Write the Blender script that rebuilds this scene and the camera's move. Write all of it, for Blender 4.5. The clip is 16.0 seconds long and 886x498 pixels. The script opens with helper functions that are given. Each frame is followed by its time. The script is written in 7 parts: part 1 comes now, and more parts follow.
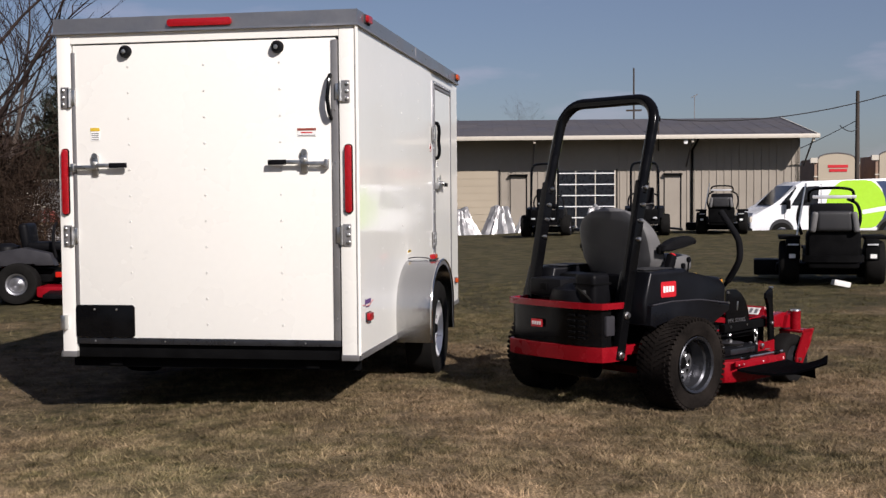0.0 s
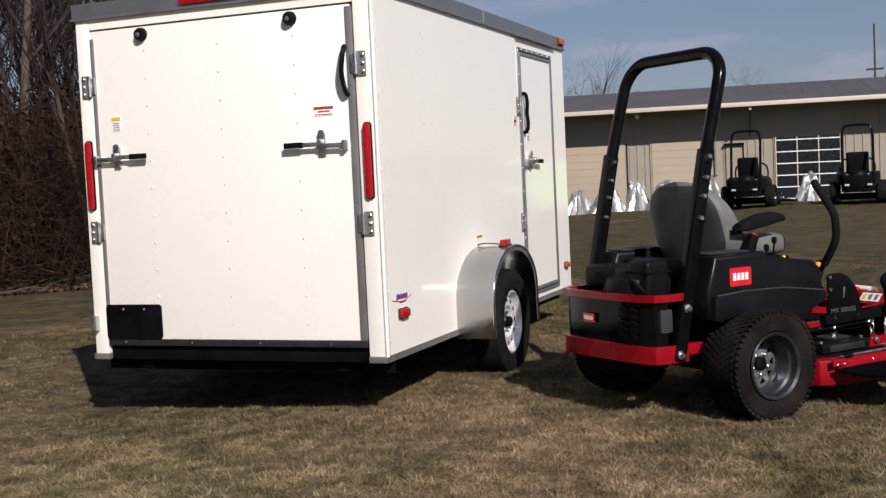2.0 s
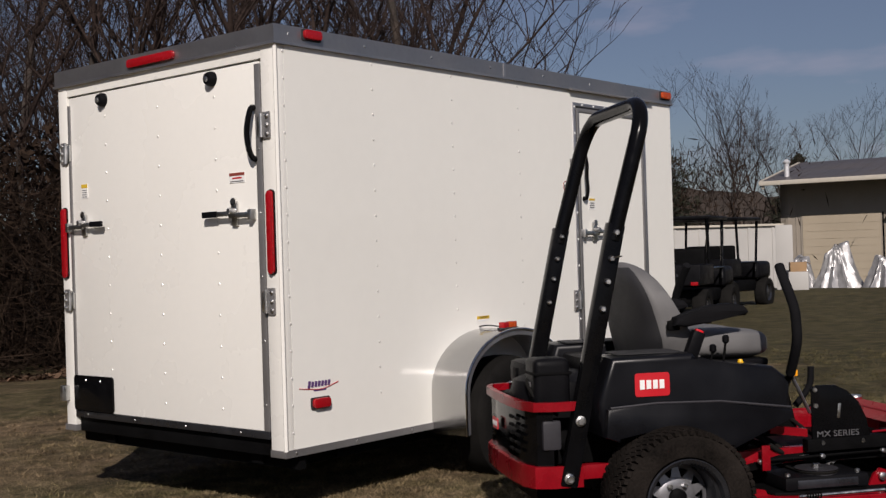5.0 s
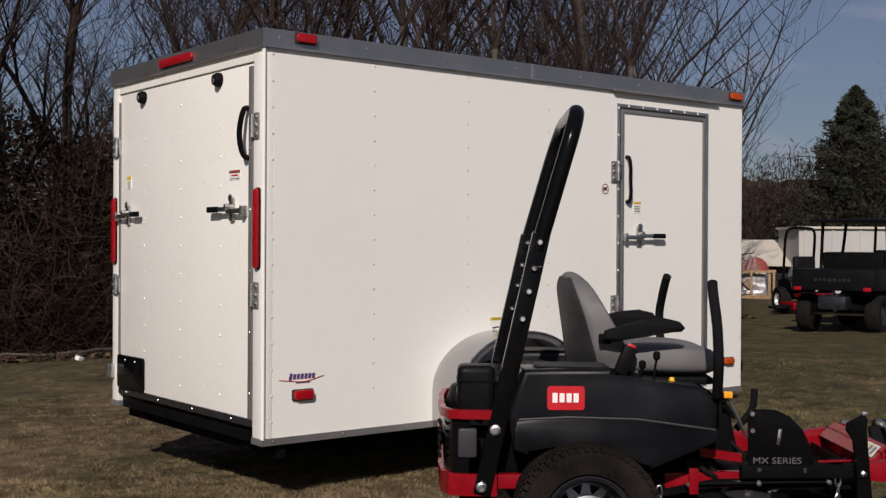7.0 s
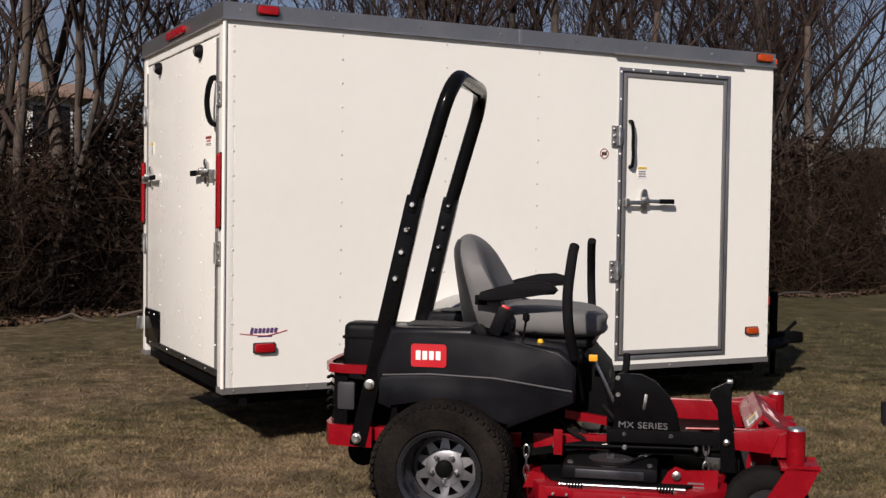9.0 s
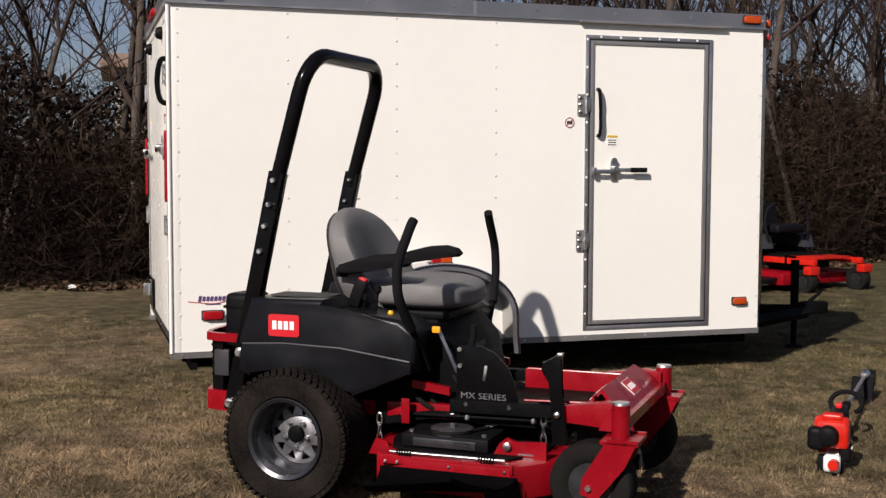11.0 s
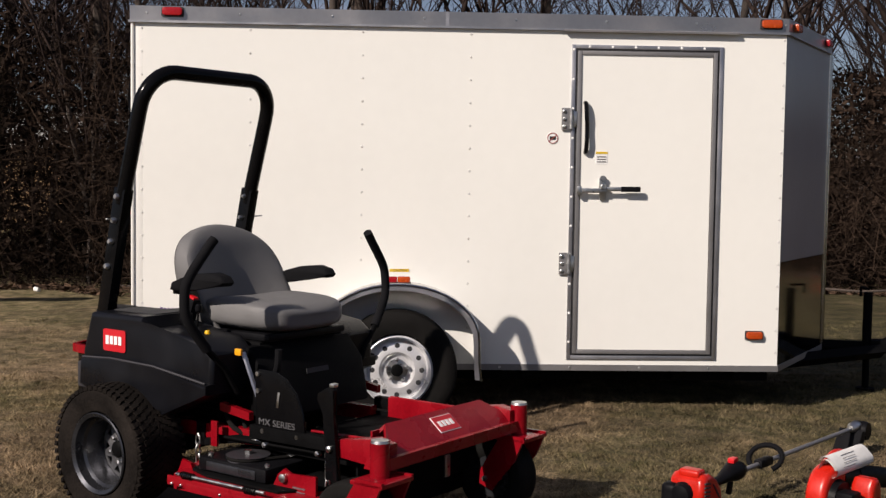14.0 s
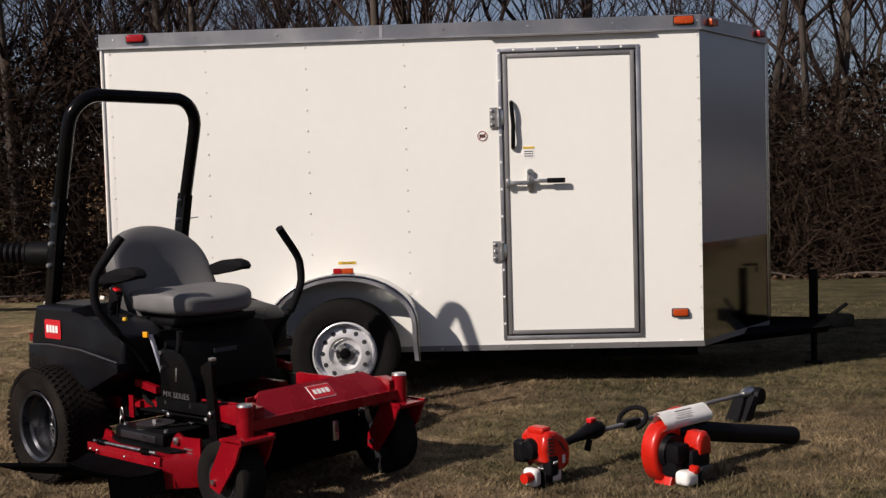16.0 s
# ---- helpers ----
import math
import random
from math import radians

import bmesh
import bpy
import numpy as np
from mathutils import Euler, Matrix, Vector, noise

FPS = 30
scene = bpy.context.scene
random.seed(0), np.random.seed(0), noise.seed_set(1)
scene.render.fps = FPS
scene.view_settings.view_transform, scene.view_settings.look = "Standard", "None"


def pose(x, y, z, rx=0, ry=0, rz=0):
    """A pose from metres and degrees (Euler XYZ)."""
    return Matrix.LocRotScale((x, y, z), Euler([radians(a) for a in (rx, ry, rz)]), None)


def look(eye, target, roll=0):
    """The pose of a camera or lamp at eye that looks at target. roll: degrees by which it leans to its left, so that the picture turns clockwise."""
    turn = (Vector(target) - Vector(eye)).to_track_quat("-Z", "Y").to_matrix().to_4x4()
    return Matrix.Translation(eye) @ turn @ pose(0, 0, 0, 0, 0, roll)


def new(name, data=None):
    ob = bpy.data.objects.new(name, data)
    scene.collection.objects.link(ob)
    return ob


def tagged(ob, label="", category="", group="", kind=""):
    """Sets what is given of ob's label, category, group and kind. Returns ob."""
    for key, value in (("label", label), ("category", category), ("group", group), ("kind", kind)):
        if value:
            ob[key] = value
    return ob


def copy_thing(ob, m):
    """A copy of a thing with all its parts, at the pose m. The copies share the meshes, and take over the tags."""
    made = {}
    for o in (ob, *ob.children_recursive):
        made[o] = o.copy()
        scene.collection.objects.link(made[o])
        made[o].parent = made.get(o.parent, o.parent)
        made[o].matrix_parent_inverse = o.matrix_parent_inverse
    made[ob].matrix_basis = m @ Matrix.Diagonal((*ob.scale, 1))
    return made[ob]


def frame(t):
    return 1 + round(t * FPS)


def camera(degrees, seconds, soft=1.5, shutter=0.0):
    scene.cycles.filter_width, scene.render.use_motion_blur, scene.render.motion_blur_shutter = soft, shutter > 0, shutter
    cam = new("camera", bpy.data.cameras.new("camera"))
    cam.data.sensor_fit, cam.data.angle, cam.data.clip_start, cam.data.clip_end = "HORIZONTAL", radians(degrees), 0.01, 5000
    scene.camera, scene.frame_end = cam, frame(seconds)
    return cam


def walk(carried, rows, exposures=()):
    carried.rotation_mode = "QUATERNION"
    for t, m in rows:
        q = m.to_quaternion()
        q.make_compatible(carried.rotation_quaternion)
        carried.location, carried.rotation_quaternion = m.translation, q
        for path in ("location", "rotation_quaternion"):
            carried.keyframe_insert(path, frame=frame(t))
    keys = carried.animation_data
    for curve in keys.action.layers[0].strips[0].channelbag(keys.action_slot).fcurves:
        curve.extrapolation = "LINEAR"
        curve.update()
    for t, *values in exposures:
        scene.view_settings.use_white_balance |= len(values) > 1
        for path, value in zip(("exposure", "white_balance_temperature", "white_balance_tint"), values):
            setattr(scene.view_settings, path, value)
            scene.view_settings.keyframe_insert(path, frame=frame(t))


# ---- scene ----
cam = camera(41.9, 16.0, soft=1.4)
PATH = [
    (0, (-0.047, -0.425, 1.298), (-0.383, 1.544, 1.208), -0.5),
    (0.5, (0.143, -0.258, 1.288), (-0.262, 1.697, 1.168), -1.3),
    (1, (0.327, 0.09, 1.259), (-0.157, 2.026, 1.121), -2.0),
    (1.5, (0.528, 0.407, 1.258), (-0.054, 2.315, 1.113), -2.5),
    (2, (0.817, 0.609, 1.29), (0.088, 2.468, 1.171), -2.7),
    (2.5, (1.018, 0.971, 1.274), (0.154, 2.774, 1.204), -2.4),
    (3, (1.268, 1.34, 1.323), (0.275, 3.075, 1.263), -2.3),
    (3.5, (1.556, 1.704, 1.337), (0.453, 3.371, 1.287), -2.2),
    (4, (1.779, 1.894, 1.301), (0.627, 3.529, 1.274), -1.5),
    (4.5, (2.045, 2.232, 1.294), (0.819, 3.812, 1.28), -1.4),
    (4.7, (2.194, 2.327, 1.274), (0.939, 3.884, 1.271), -1.6),
    (6.8, (3.149, 3.154, 1.337), (1.607, 4.427, 1.334), 0.1),
    (7, (3.254, 3.267, 1.329), (1.683, 4.503, 1.323), 0.3),
    (7.5, (3.466, 3.495, 1.338), (1.834, 4.651, 1.321), 0.8),
    (8, (3.633, 3.86, 1.33), (1.946, 4.933, 1.293), 1.1),
    (8.5, (3.882, 4.108, 1.305), (2.143, 5.095, 1.254), 1.1),
    (9, (4.138, 4.336, 1.323), (2.357, 5.244, 1.256), 0.8),
    (9.5, (4.281, 4.649, 1.319), (2.466, 5.484, 1.239), 0.6),
    (10, (4.464, 4.945, 1.328), (2.617, 5.706, 1.242), 0.6),
    (10.2, (4.54, 5.053, 1.345), (2.682, 5.787, 1.254), 0.7),
    (12.3, (4.87, 6.399, 1.392), (2.906, 6.758, 1.269), 0.2),
    (12.5, (4.856, 6.532, 1.384), (2.885, 6.859, 1.29), 1.0),
    (13, (4.824, 6.836, 1.412), (2.841, 7.085, 1.322), 1.9),
    (13.5, (4.855, 7.117, 1.434), (2.866, 7.291, 1.324), 1.6),
    (14, (4.869, 7.46, 1.423), (2.874, 7.549, 1.307), 0.8),
    (14.5, (4.92, 7.764, 1.395), (2.923, 7.778, 1.284), 0.2),
    (15, (5.051, 8.007, 1.353), (3.054, 7.981, 1.261), -0.9),
    (15.5, (5.225, 8.26, 1.347), (3.228, 8.189, 1.254), -1.5),
    (16, (5.457, 8.463, 1.384), (3.462, 8.361, 1.274), -1.6),
]
walk(cam, [(t, look(eye, target, roll)) for t, eye, target, roll in PATH],
     exposures=[(t, stops, warm, 17) for t, stops, warm in ((0, 0.20, 6270), (1.0, 0.24, 6300), (2.0, 0.18, 6320), (3.0, -0.06, 6380), (3.7, -0.22, 6400), (4.7, -0.28, 6450), (7, -0.30, 6480), (8.0, -0.20, 6550), (9, 0.0, 6580), (10, 0.14, 6560), (12.5, 0.26, 6590), (13.2, 0.15, 6690), (14.0, 0.13, 6690), (15.3, 0.07, 6690), (16, 0.02, 6670))])

# ---- sky, sun ----
SUN_EL, SUN_AZ = radians(34.6), radians(138.4)
world = bpy.data.worlds.new("world")
scene.world = world
world.use_nodes = True
wt = world.node_tree
wt.nodes.clear()
w_out = wt.nodes.new("ShaderNodeOutputWorld")
w_bg = wt.nodes.new("ShaderNodeBackground")
w_sky = wt.nodes.new("ShaderNodeTexSky")
w_sky.sky_type = "NISHITA"
w_sky.sun_disc = False
w_sky.sun_elevation, w_sky.sun_rotation = SUN_EL, SUN_AZ
w_sky.air_density, w_sky.dust_density, w_sky.ozone_density = 1.0, 0.8, 4.2
w_bg.inputs[1].default_value = 0.048
# thin drifting clouds
w_co = wt.nodes.new("ShaderNodeTexCoord")
w_map = wt.nodes.new("ShaderNodeMapping")
w_map.inputs["Scale"].default_value = (2.2, 2.2, 9.0)
w_noise = wt.nodes.new("ShaderNodeTexNoise")
w_noise.inputs["Scale"].default_value = 3.4
w_noise.inputs["Detail"].default_value = 6.0
w_ramp = wt.nodes.new("ShaderNodeValToRGB")
w_ramp.color_ramp.elements[0].position, w_ramp.color_ramp.elements[1].position = 0.57, 0.70
w_ramp.color_ramp.elements[0].color, w_ramp.color_ramp.elements[1].color = (0.13, 0.13, 0.13, 1), (0.36, 0.36, 0.36, 1)
w_mix = wt.nodes.new("ShaderNodeMix")
w_mix.data_type = "RGBA"
w_mix.inputs[7].default_value = (9.6, 8.9, 10.6, 1)
wt.links.new(w_co.outputs["Generated"], w_map.inputs["Vector"])
wt.links.new(w_map.outputs[0], w_noise.inputs["Vector"])
wt.links.new(w_noise.outputs[0], w_ramp.inputs[0])
wt.links.new(w_ramp.outputs[0], w_mix.inputs[0])
wt.links.new(w_sky.outputs[0], w_mix.inputs[6])
wt.links.new(w_mix.outputs[2], w_bg.inputs[0])
wt.links.new(w_bg.outputs[0], w_out.inputs[0])

sun_data = bpy.data.lights.new("sun", "SUN")
sun_data.energy, sun_data.angle, sun_data.color = 5.0, radians(0.53), (1.0, 0.94, 0.84)
sun = new("sun", sun_data)
sun.matrix_world = look((math.sin(SUN_AZ) * math.cos(SUN_EL) * 40, math.cos(SUN_AZ) * math.cos(SUN_EL) * 40, math.sin(SUN_EL) * 40), (0, 0, 0))


# ---- materials ----
def mat(name, base, rough=0.6, metal=0.0, var=0.15, scale=8.0, fine=90.0, bump=0.0, bump_scale=None, tint=None, coat=0.0, island=0.0, obrand=0.0, rough_var=0.1, spec=None):
    """A surface with stains at one scale, grain at a finer one, and relief."""
    m = bpy.data.materials.new(name)
    m.use_nodes = True
    nt = m.node_tree
    b = nt.nodes["Principled BSDF"]
    co = nt.nodes.new("ShaderNodeTexCoord")
    n1 = nt.nodes.new("ShaderNodeTexNoise")
    n1.inputs["Scale"].default_value, n1.inputs["Detail"].default_value = scale, 5
    n2 = nt.nodes.new("ShaderNodeTexNoise")
    n2.inputs["Scale"].default_value, n2.inputs["Detail"].default_value = fine, 3
    for n in (n1, n2):
        nt.links.new(co.outputs["Object"], n.inputs["Vector"])
    add = nt.nodes.new("ShaderNodeMath")
    add.operation = "MULTIPLY_ADD"
    add.inputs[1].default_value = 0.45
    nt.links.new(n2.outputs[0], add.inputs[0])
    nt.links.new(n1.outputs[0], add.inputs[2])
    last = add.outputs[0]
    if island or obrand:
        g = nt.nodes.new("ShaderNodeNewGeometry" if island else "ShaderNodeObjectInfo")
        ad = nt.nodes.new("ShaderNodeMath")
        ad.operation = "MULTIPLY_ADD"
        ad.inputs[1].default_value = island or obrand
        nt.links.new(g.outputs["Random Per Island" if island else "Random"], ad.inputs[0])
        nt.links.new(last, ad.inputs[2])
        sub = nt.nodes.new("ShaderNodeMath")
        sub.operation = "SUBTRACT"
        sub.inputs[1].default_value = (island or obrand) / 2
        nt.links.new(ad.outputs[0], sub.inputs[0])
        last = sub.outputs[0]
    ramp = nt.nodes.new("ShaderNodeValToRGB")
    e = ramp.color_ramp.elements
    e[0].position, e[1].position = 0.45, 1.0
    lo = tint or base
    e[0].color = (*[max(0.0, c * (1 - var)) for c in lo], 1)
    e[1].color = (*[min(1.0, c * (1 + var)) for c in base], 1)
    nt.links.new(last, ramp.inputs[0])
    nt.links.new(ramp.outputs[0], b.inputs["Base Color"])
    mr = nt.nodes.new("ShaderNodeMapRange")
    mr.inputs["From Min"].default_value, mr.inputs["From Max"].default_value = 0.3, 0.7
    mr.inputs["To Min"].default_value, mr.inputs["To Max"].default_value = max(0.02, rough - rough_var), min(1, rough + rough_var)
    nt.links.new(n1.outputs[0], mr.inputs[0])
    nt.links.new(mr.outputs[0], b.inputs["Roughness"])
    b.inputs["Metallic"].default_value = metal
    b.inputs["Coat Weight"].default_value = coat
    if spec is not None:
        b.inputs["Specular IOR Level"].default_value = spec
    if bump:
        bp = nt.nodes.new("ShaderNodeBump")
        bp.inputs["Strength"].default_value = bump
        bp.inputs["Distance"].default_value = 0.01
        src = n2
        if bump_scale:
            src = nt.nodes.new("ShaderNodeTexNoise")
            src.inputs["Scale"].default_value = bump_scale
            src.inputs["Detail"].default_value = 4
            nt.links.new(co.outputs["Object"], src.inputs["Vector"])
        nt.links.new(src.outputs[0], bp.inputs["Height"])
        nt.links.new(bp.outputs[0], b.inputs["Normal"])
    return m


M_WHITE = mat("white_skin", (0.795, 0.79, 0.742), 0.08, var=0.025, scale=1.1, fine=14, bump=0.14, bump_scale=1.6, rough_var=0.03)
M_WHITE_REAR = mat("white_door_skin", (0.80, 0.79, 0.74), 0.28, var=0.025, scale=1.4, fine=30, bump=0.12, bump_scale=2.2, rough_var=0.05)
M_RIVET = mat("rivet_white", (0.66, 0.65, 0.62), 0.4, 0.2, var=0.1)
M_ALU = mat("mill_aluminium", (0.42, 0.42, 0.44), 0.42, 0.9, var=0.12, scale=5, fine=60, bump=0.08)
M_TRIM = mat("grey_trim", (0.24, 0.235, 0.235), 0.45, 0.55, var=0.1, scale=4, fine=60, bump=0.05)
M_RAIL = mat("anodised_rail", (0.36, 0.355, 0.36), 0.34, 0.85, var=0.10, scale=3, fine=40, bump=0.06)
M_BRIGHT = mat("polished_aluminium", (0.47, 0.465, 0.46), 0.17, 1.0, var=0.06, scale=3, fine=40, bump=0.06, rough_var=0.06)
M_GUARD = mat("stone_guard_metal", (0.40, 0.375, 0.36), 0.09, 1.0, var=0.05, scale=2, fine=20, bump=0.05, bump_scale=2.0, rough_var=0.03)
# nose skin: the white darkened and cooled to paint in its shade
M_NOSE_SHADE = mat("shaded_nose_white", (0.37, 0.36, 0.385), 0.22, 0.25, var=0.03, scale=1.0, fine=20, bump=0.06, bump_scale=1.5, rough_var=0.03)
M_ZINC = mat("zinc_steel", (0.55, 0.55, 0.54), 0.35, 1.0, var=0.15, scale=30, fine=200, bump=0.1)
M_GASKET = mat("black_gasket", (0.02, 0.02, 0.022), 0.7, var=0.2)
M_BLACK = mat("black_paint", (0.0035, 0.0035, 0.004), 0.14, var=0.3, scale=10, fine=120, bump=0.03, spec=0.12)
M_BLACK_MATT = mat("black_plastic", (0.005, 0.005, 0.006), 0.48, var=0.3, scale=6, fine=220, bump=0.10, spec=0.08)
M_CHASSIS = mat("black_steel_frame", (0.004, 0.004, 0.0043), 0.6, var=0.4, scale=7, bump=0.1, spec=0.04)
M_REDLENS = mat("red_lens", (0.32, 0.006, 0.010), 0.18, var=0.2, scale=60, fine=300, bump=0.15)
M_AMBER = mat("amber_lens", (0.42, 0.055, 0.008), 0.2, var=0.2, scale=60, fine=300, bump=0.15)
M_RUBBER = mat("tyre_rubber", (0.010, 0.0095, 0.009), 0.85, var=0.35, scale=9, fine=160, bump=0.25, spec=0.06)
M_RUBBER_DUST = mat("dusty_tyre_rubber", (0.014, 0.0115, 0.010), 0.92, var=0.6, scale=7, fine=110, bump=0.3, tint=(0.007, 0.006, 0.0055), spec=0.05)
M_RIM = mat("silver_rim", (0.74, 0.74, 0.75), 0.34, 0.45, var=0.06, scale=10)
M_RIM_GREY = mat("grey_rim", (0.060, 0.062, 0.070), 0.30, 0.75, var=0.25, scale=10)
M_STAR = mat("silver_star_plate", (0.27, 0.27, 0.285), 0.40, 0.8, var=0.15, scale=14)
M_RED = mat("red_paint", (0.215, 0.003, 0.008), 0.28, var=0.25, scale=6, fine=80, bump=0.03, spec=0.3)
M_ORANGE = mat("orange_paint", (0.47, 0.014, 0.006), 0.32, var=0.25, scale=8, spec=0.4)
M_SEAT = mat("grey_vinyl", (0.118, 0.116, 0.116), 0.6, var=0.12, scale=8, fine=260, bump=0.2)
M_TRIM_DARK = mat("charcoal_plastic", (0.030, 0.029, 0.033), 0.45, var=0.2, scale=6, spec=0.3)
M_SEAT_DARK = mat("dark_vinyl", (0.018, 0.018, 0.020), 0.6, var=0.12, scale=8, fine=260, bump=0.2)
M_DECAL_WHITE = mat("white_decal", (0.8, 0.8, 0.78), 0.4, var=0.03)
M_DECAL_RED = mat("red_decal", (0.50, 0.012, 0.02), 0.4, var=0.05)
M_DECAL_YEL = mat("yellow_decal", (0.62, 0.42, 0.03), 0.5, var=0.06)
M_DECAL_BLUE = mat("purple_decal", (0.10, 0.05, 0.16), 0.5, var=0.1)
M_YELLOW = mat("yellow_plastic", (0.75, 0.42, 0.01), 0.4, var=0.1)
M_SIDING = mat("tan_metal_siding", (0.275, 0.242, 0.200), 0.5, var=0.08, scale=0.8, fine=5)
M_ROOF = mat("brown_roof_metal", (0.082, 0.074, 0.074), 0.55, var=0.15, scale=0.6, fine=6)
M_GUTTER = mat("cream_gutter", (0.50, 0.46, 0.39), 0.5, var=0.08)
M_TAN_DOOR = mat("tan_door", (0.365, 0.312, 0.235), 0.55, var=0.06, scale=0.8)
M_GLASS_DARK = mat("dark_glass", (0.012, 0.014, 0.018), 0.08, var=0.2)
M_TARP = mat("silver_tarp", (0.36, 0.355, 0.355), 0.42, 0.50, var=0.25, scale=5, fine=30, bump=0.5, bump_scale=9)
M_VAN = mat("white_van_paint", (0.75, 0.76, 0.78), 0.25, var=0.04, scale=1)
M_GREEN = mat("lime_vinyl", (0.36, 0.66, 0.02), 0.4, var=0.05)
M_NAVY = mat("navy_vinyl", (0.03, 0.05, 0.12), 0.4, var=0.05)
M_WOOD_POLE = mat("weathered_pole_wood", (0.045, 0.035, 0.028), 0.85, var=0.3, scale=3, bump=0.3)
M_BARK = mat("winter_bark", (0.060, 0.046, 0.037), 0.95, var=0.5, scale=2.5, fine=25, bump=0.5, obrand=0.5)
M_TWIG = mat("brown_twigs", (0.035, 0.0245, 0.021), 0.95, var=0.5, scale=1.2, fine=20, obrand=0.4, spec=0.1)
M_BRUSH = mat("thicket", (0.0300, 0.0200, 0.0145), 0.95, var=0.5, scale=0.45, fine=6, island=0.4, tint=(0.0115, 0.009, 0.0075), spec=0.03)
M_CEDAR = mat("cedar_foliage", (0.017, 0.020, 0.009), 0.9, var=0.5, scale=2, fine=30, island=0.7)
M_SHED = mat("white_shed", (0.42, 0.41, 0.39), 0.6, var=0.1, scale=0.7)
# distance haze put into the far hill's pale blue-grey colour
M_HAZE_TINT = mat("haze_tinted_hill", (0.20, 0.20, 0.23), 0.95, var=0.15, scale=0.05, fine=0.4)
M_FARWOOD = mat("far_woods", (0.034, 0.025, 0.020), 0.95, var=0.35, scale=0.15, fine=1.3)
M_BROWN_BRICK = mat("brown_brick", (0.26, 0.175, 0.125), 0.8, var=0.25, scale=1.5, fine=9)
M_BRICKRED = mat("red_roof_sheet", (0.25, 0.05, 0.035), 0.6, var=0.15, scale=1)
M_CARD = mat("brown_cardboard", (0.30, 0.19, 0.10), 0.8, var=0.15, scale=6)
M_LITTER = mat("fallen_leaves", (0.080, 0.050, 0.032), 0.9, var=0.4, scale=3, island=0.9, tint=(0.05, 0.03, 0.02), spec=0.1)
M_PAPER = mat("white_paper", (0.7, 0.69, 0.66), 0.7, var=0.12, scale=20)


def grass_material(name, blade):
    m = bpy.data.materials.new(name)
    m.use_nodes = True
    nt = m.node_tree
    b = nt.nodes["Principled BSDF"]
    geo = nt.nodes.new("ShaderNodeNewGeometry")
    big, mid, fine = (nt.nodes.new("ShaderNodeTexNoise") for _ in range(3))
    for n, sc, de in ((big, 0.55, 5), (mid, 9.0, 6), (fine, 60.0, 5)):
        n.inputs["Scale"].default_value, n.inputs["Detail"].default_value = sc, de
        nt.links.new(geo.outputs["Position"], n.inputs["Vector"])
    # green patches in dormant straw
    r1 = nt.nodes.new("ShaderNodeValToRGB")
    e = r1.color_ramp.elements
    e[0].position, e[1].position = 0.42, 0.60
    # green end lowered as well, for blade self-shadow the far lawn lacks
    e[0].color, e[1].color = (0.182, 0.125, 0.075, 1), (0.060, 0.056, 0.024, 1)
    # greener away from the drive
    sep = nt.nodes.new("ShaderNodeSeparateXYZ")
    nt.links.new(geo.outputs["Position"], sep.inputs[0])
    far = nt.nodes.new("ShaderNodeMapRange")
    far.inputs["From Min"].default_value, far.inputs["From Max"].default_value = -2.5, -9.0
    far.inputs["To Min"].default_value, far.inputs["To Max"].default_value = -0.02, 0.13
    nt.links.new(sep.outputs[0], far.inputs[0])
    pat = nt.nodes.new("ShaderNodeMath")
    nt.links.new(big.outputs[0], pat.inputs[0])
    deep = nt.nodes.new("ShaderNodeMapRange")
    deep.inputs["From Min"].default_value, deep.inputs["From Max"].default_value = 7.5, 13.0
    deep.inputs["To Min"].default_value, deep.inputs["To Max"].default_value = 0.0, 0.20
    nt.links.new(sep.outputs[1], deep.inputs[0])
    most = nt.nodes.new("ShaderNodeMath")
    most.operation = "MAXIMUM"
    nt.links.new(far.outputs[0], most.inputs[0])
    nt.links.new(deep.outputs[0], most.inputs[1])
    nt.links.new(most.outputs[0], pat.inputs[1])
    nt.links.new(pat.outputs[0], r1.inputs[0])
    r2 = nt.nodes.new("ShaderNodeValToRGB")
    e = r2.color_ramp.elements
    e[0].position, e[1].position = 0.36, 0.66
    e[0].color, e[1].color = (0.070, 0.057, 0.027, 1), (0.262, 0.192, 0.119, 1)
    nt.links.new(mid.outputs[0], r2.inputs[0])
    mx = nt.nodes.new("ShaderNodeMix")
    mx.data_type = "RGBA"
    straw = nt.nodes.new("ShaderNodeMath")
    straw.operation = "MULTIPLY_ADD"
    straw.inputs[1].default_value, straw.inputs[2].default_value = -1.3, 0.48
    nt.links.new(deep.outputs[0], straw.inputs[0])
    nt.links.new(straw.outputs[0], mx.inputs[0])
    nt.links.new(r1.outputs[0], mx.inputs[6])
    nt.links.new(r2.outputs[0], mx.inputs[7])
    v = nt.nodes.new("ShaderNodeMapRange")
    v.inputs["To Min"].default_value, v.inputs["To Max"].default_value = (0.42, 1.80) if blade else (0.35, 1.30)
    if not blade:
        v.inputs["From Min"].default_value, v.inputs["From Max"].default_value = 0.3, 0.7
    nt.links.new(geo.outputs["Random Per Island"] if blade else fine.outputs[0], v.inputs[0])
    mot = nt.nodes.new("ShaderNodeTexNoise")
    mot.inputs["Scale"].default_value, mot.inputs["Detail"].default_value = 3.2, 8
    nt.links.new(geo.outputs["Position"], mot.inputs["Vector"])
    mr = nt.nodes.new("ShaderNodeMapRange")
    mr.inputs["From Min"].default_value, mr.inputs["From Max"].default_value = 0.34, 0.66
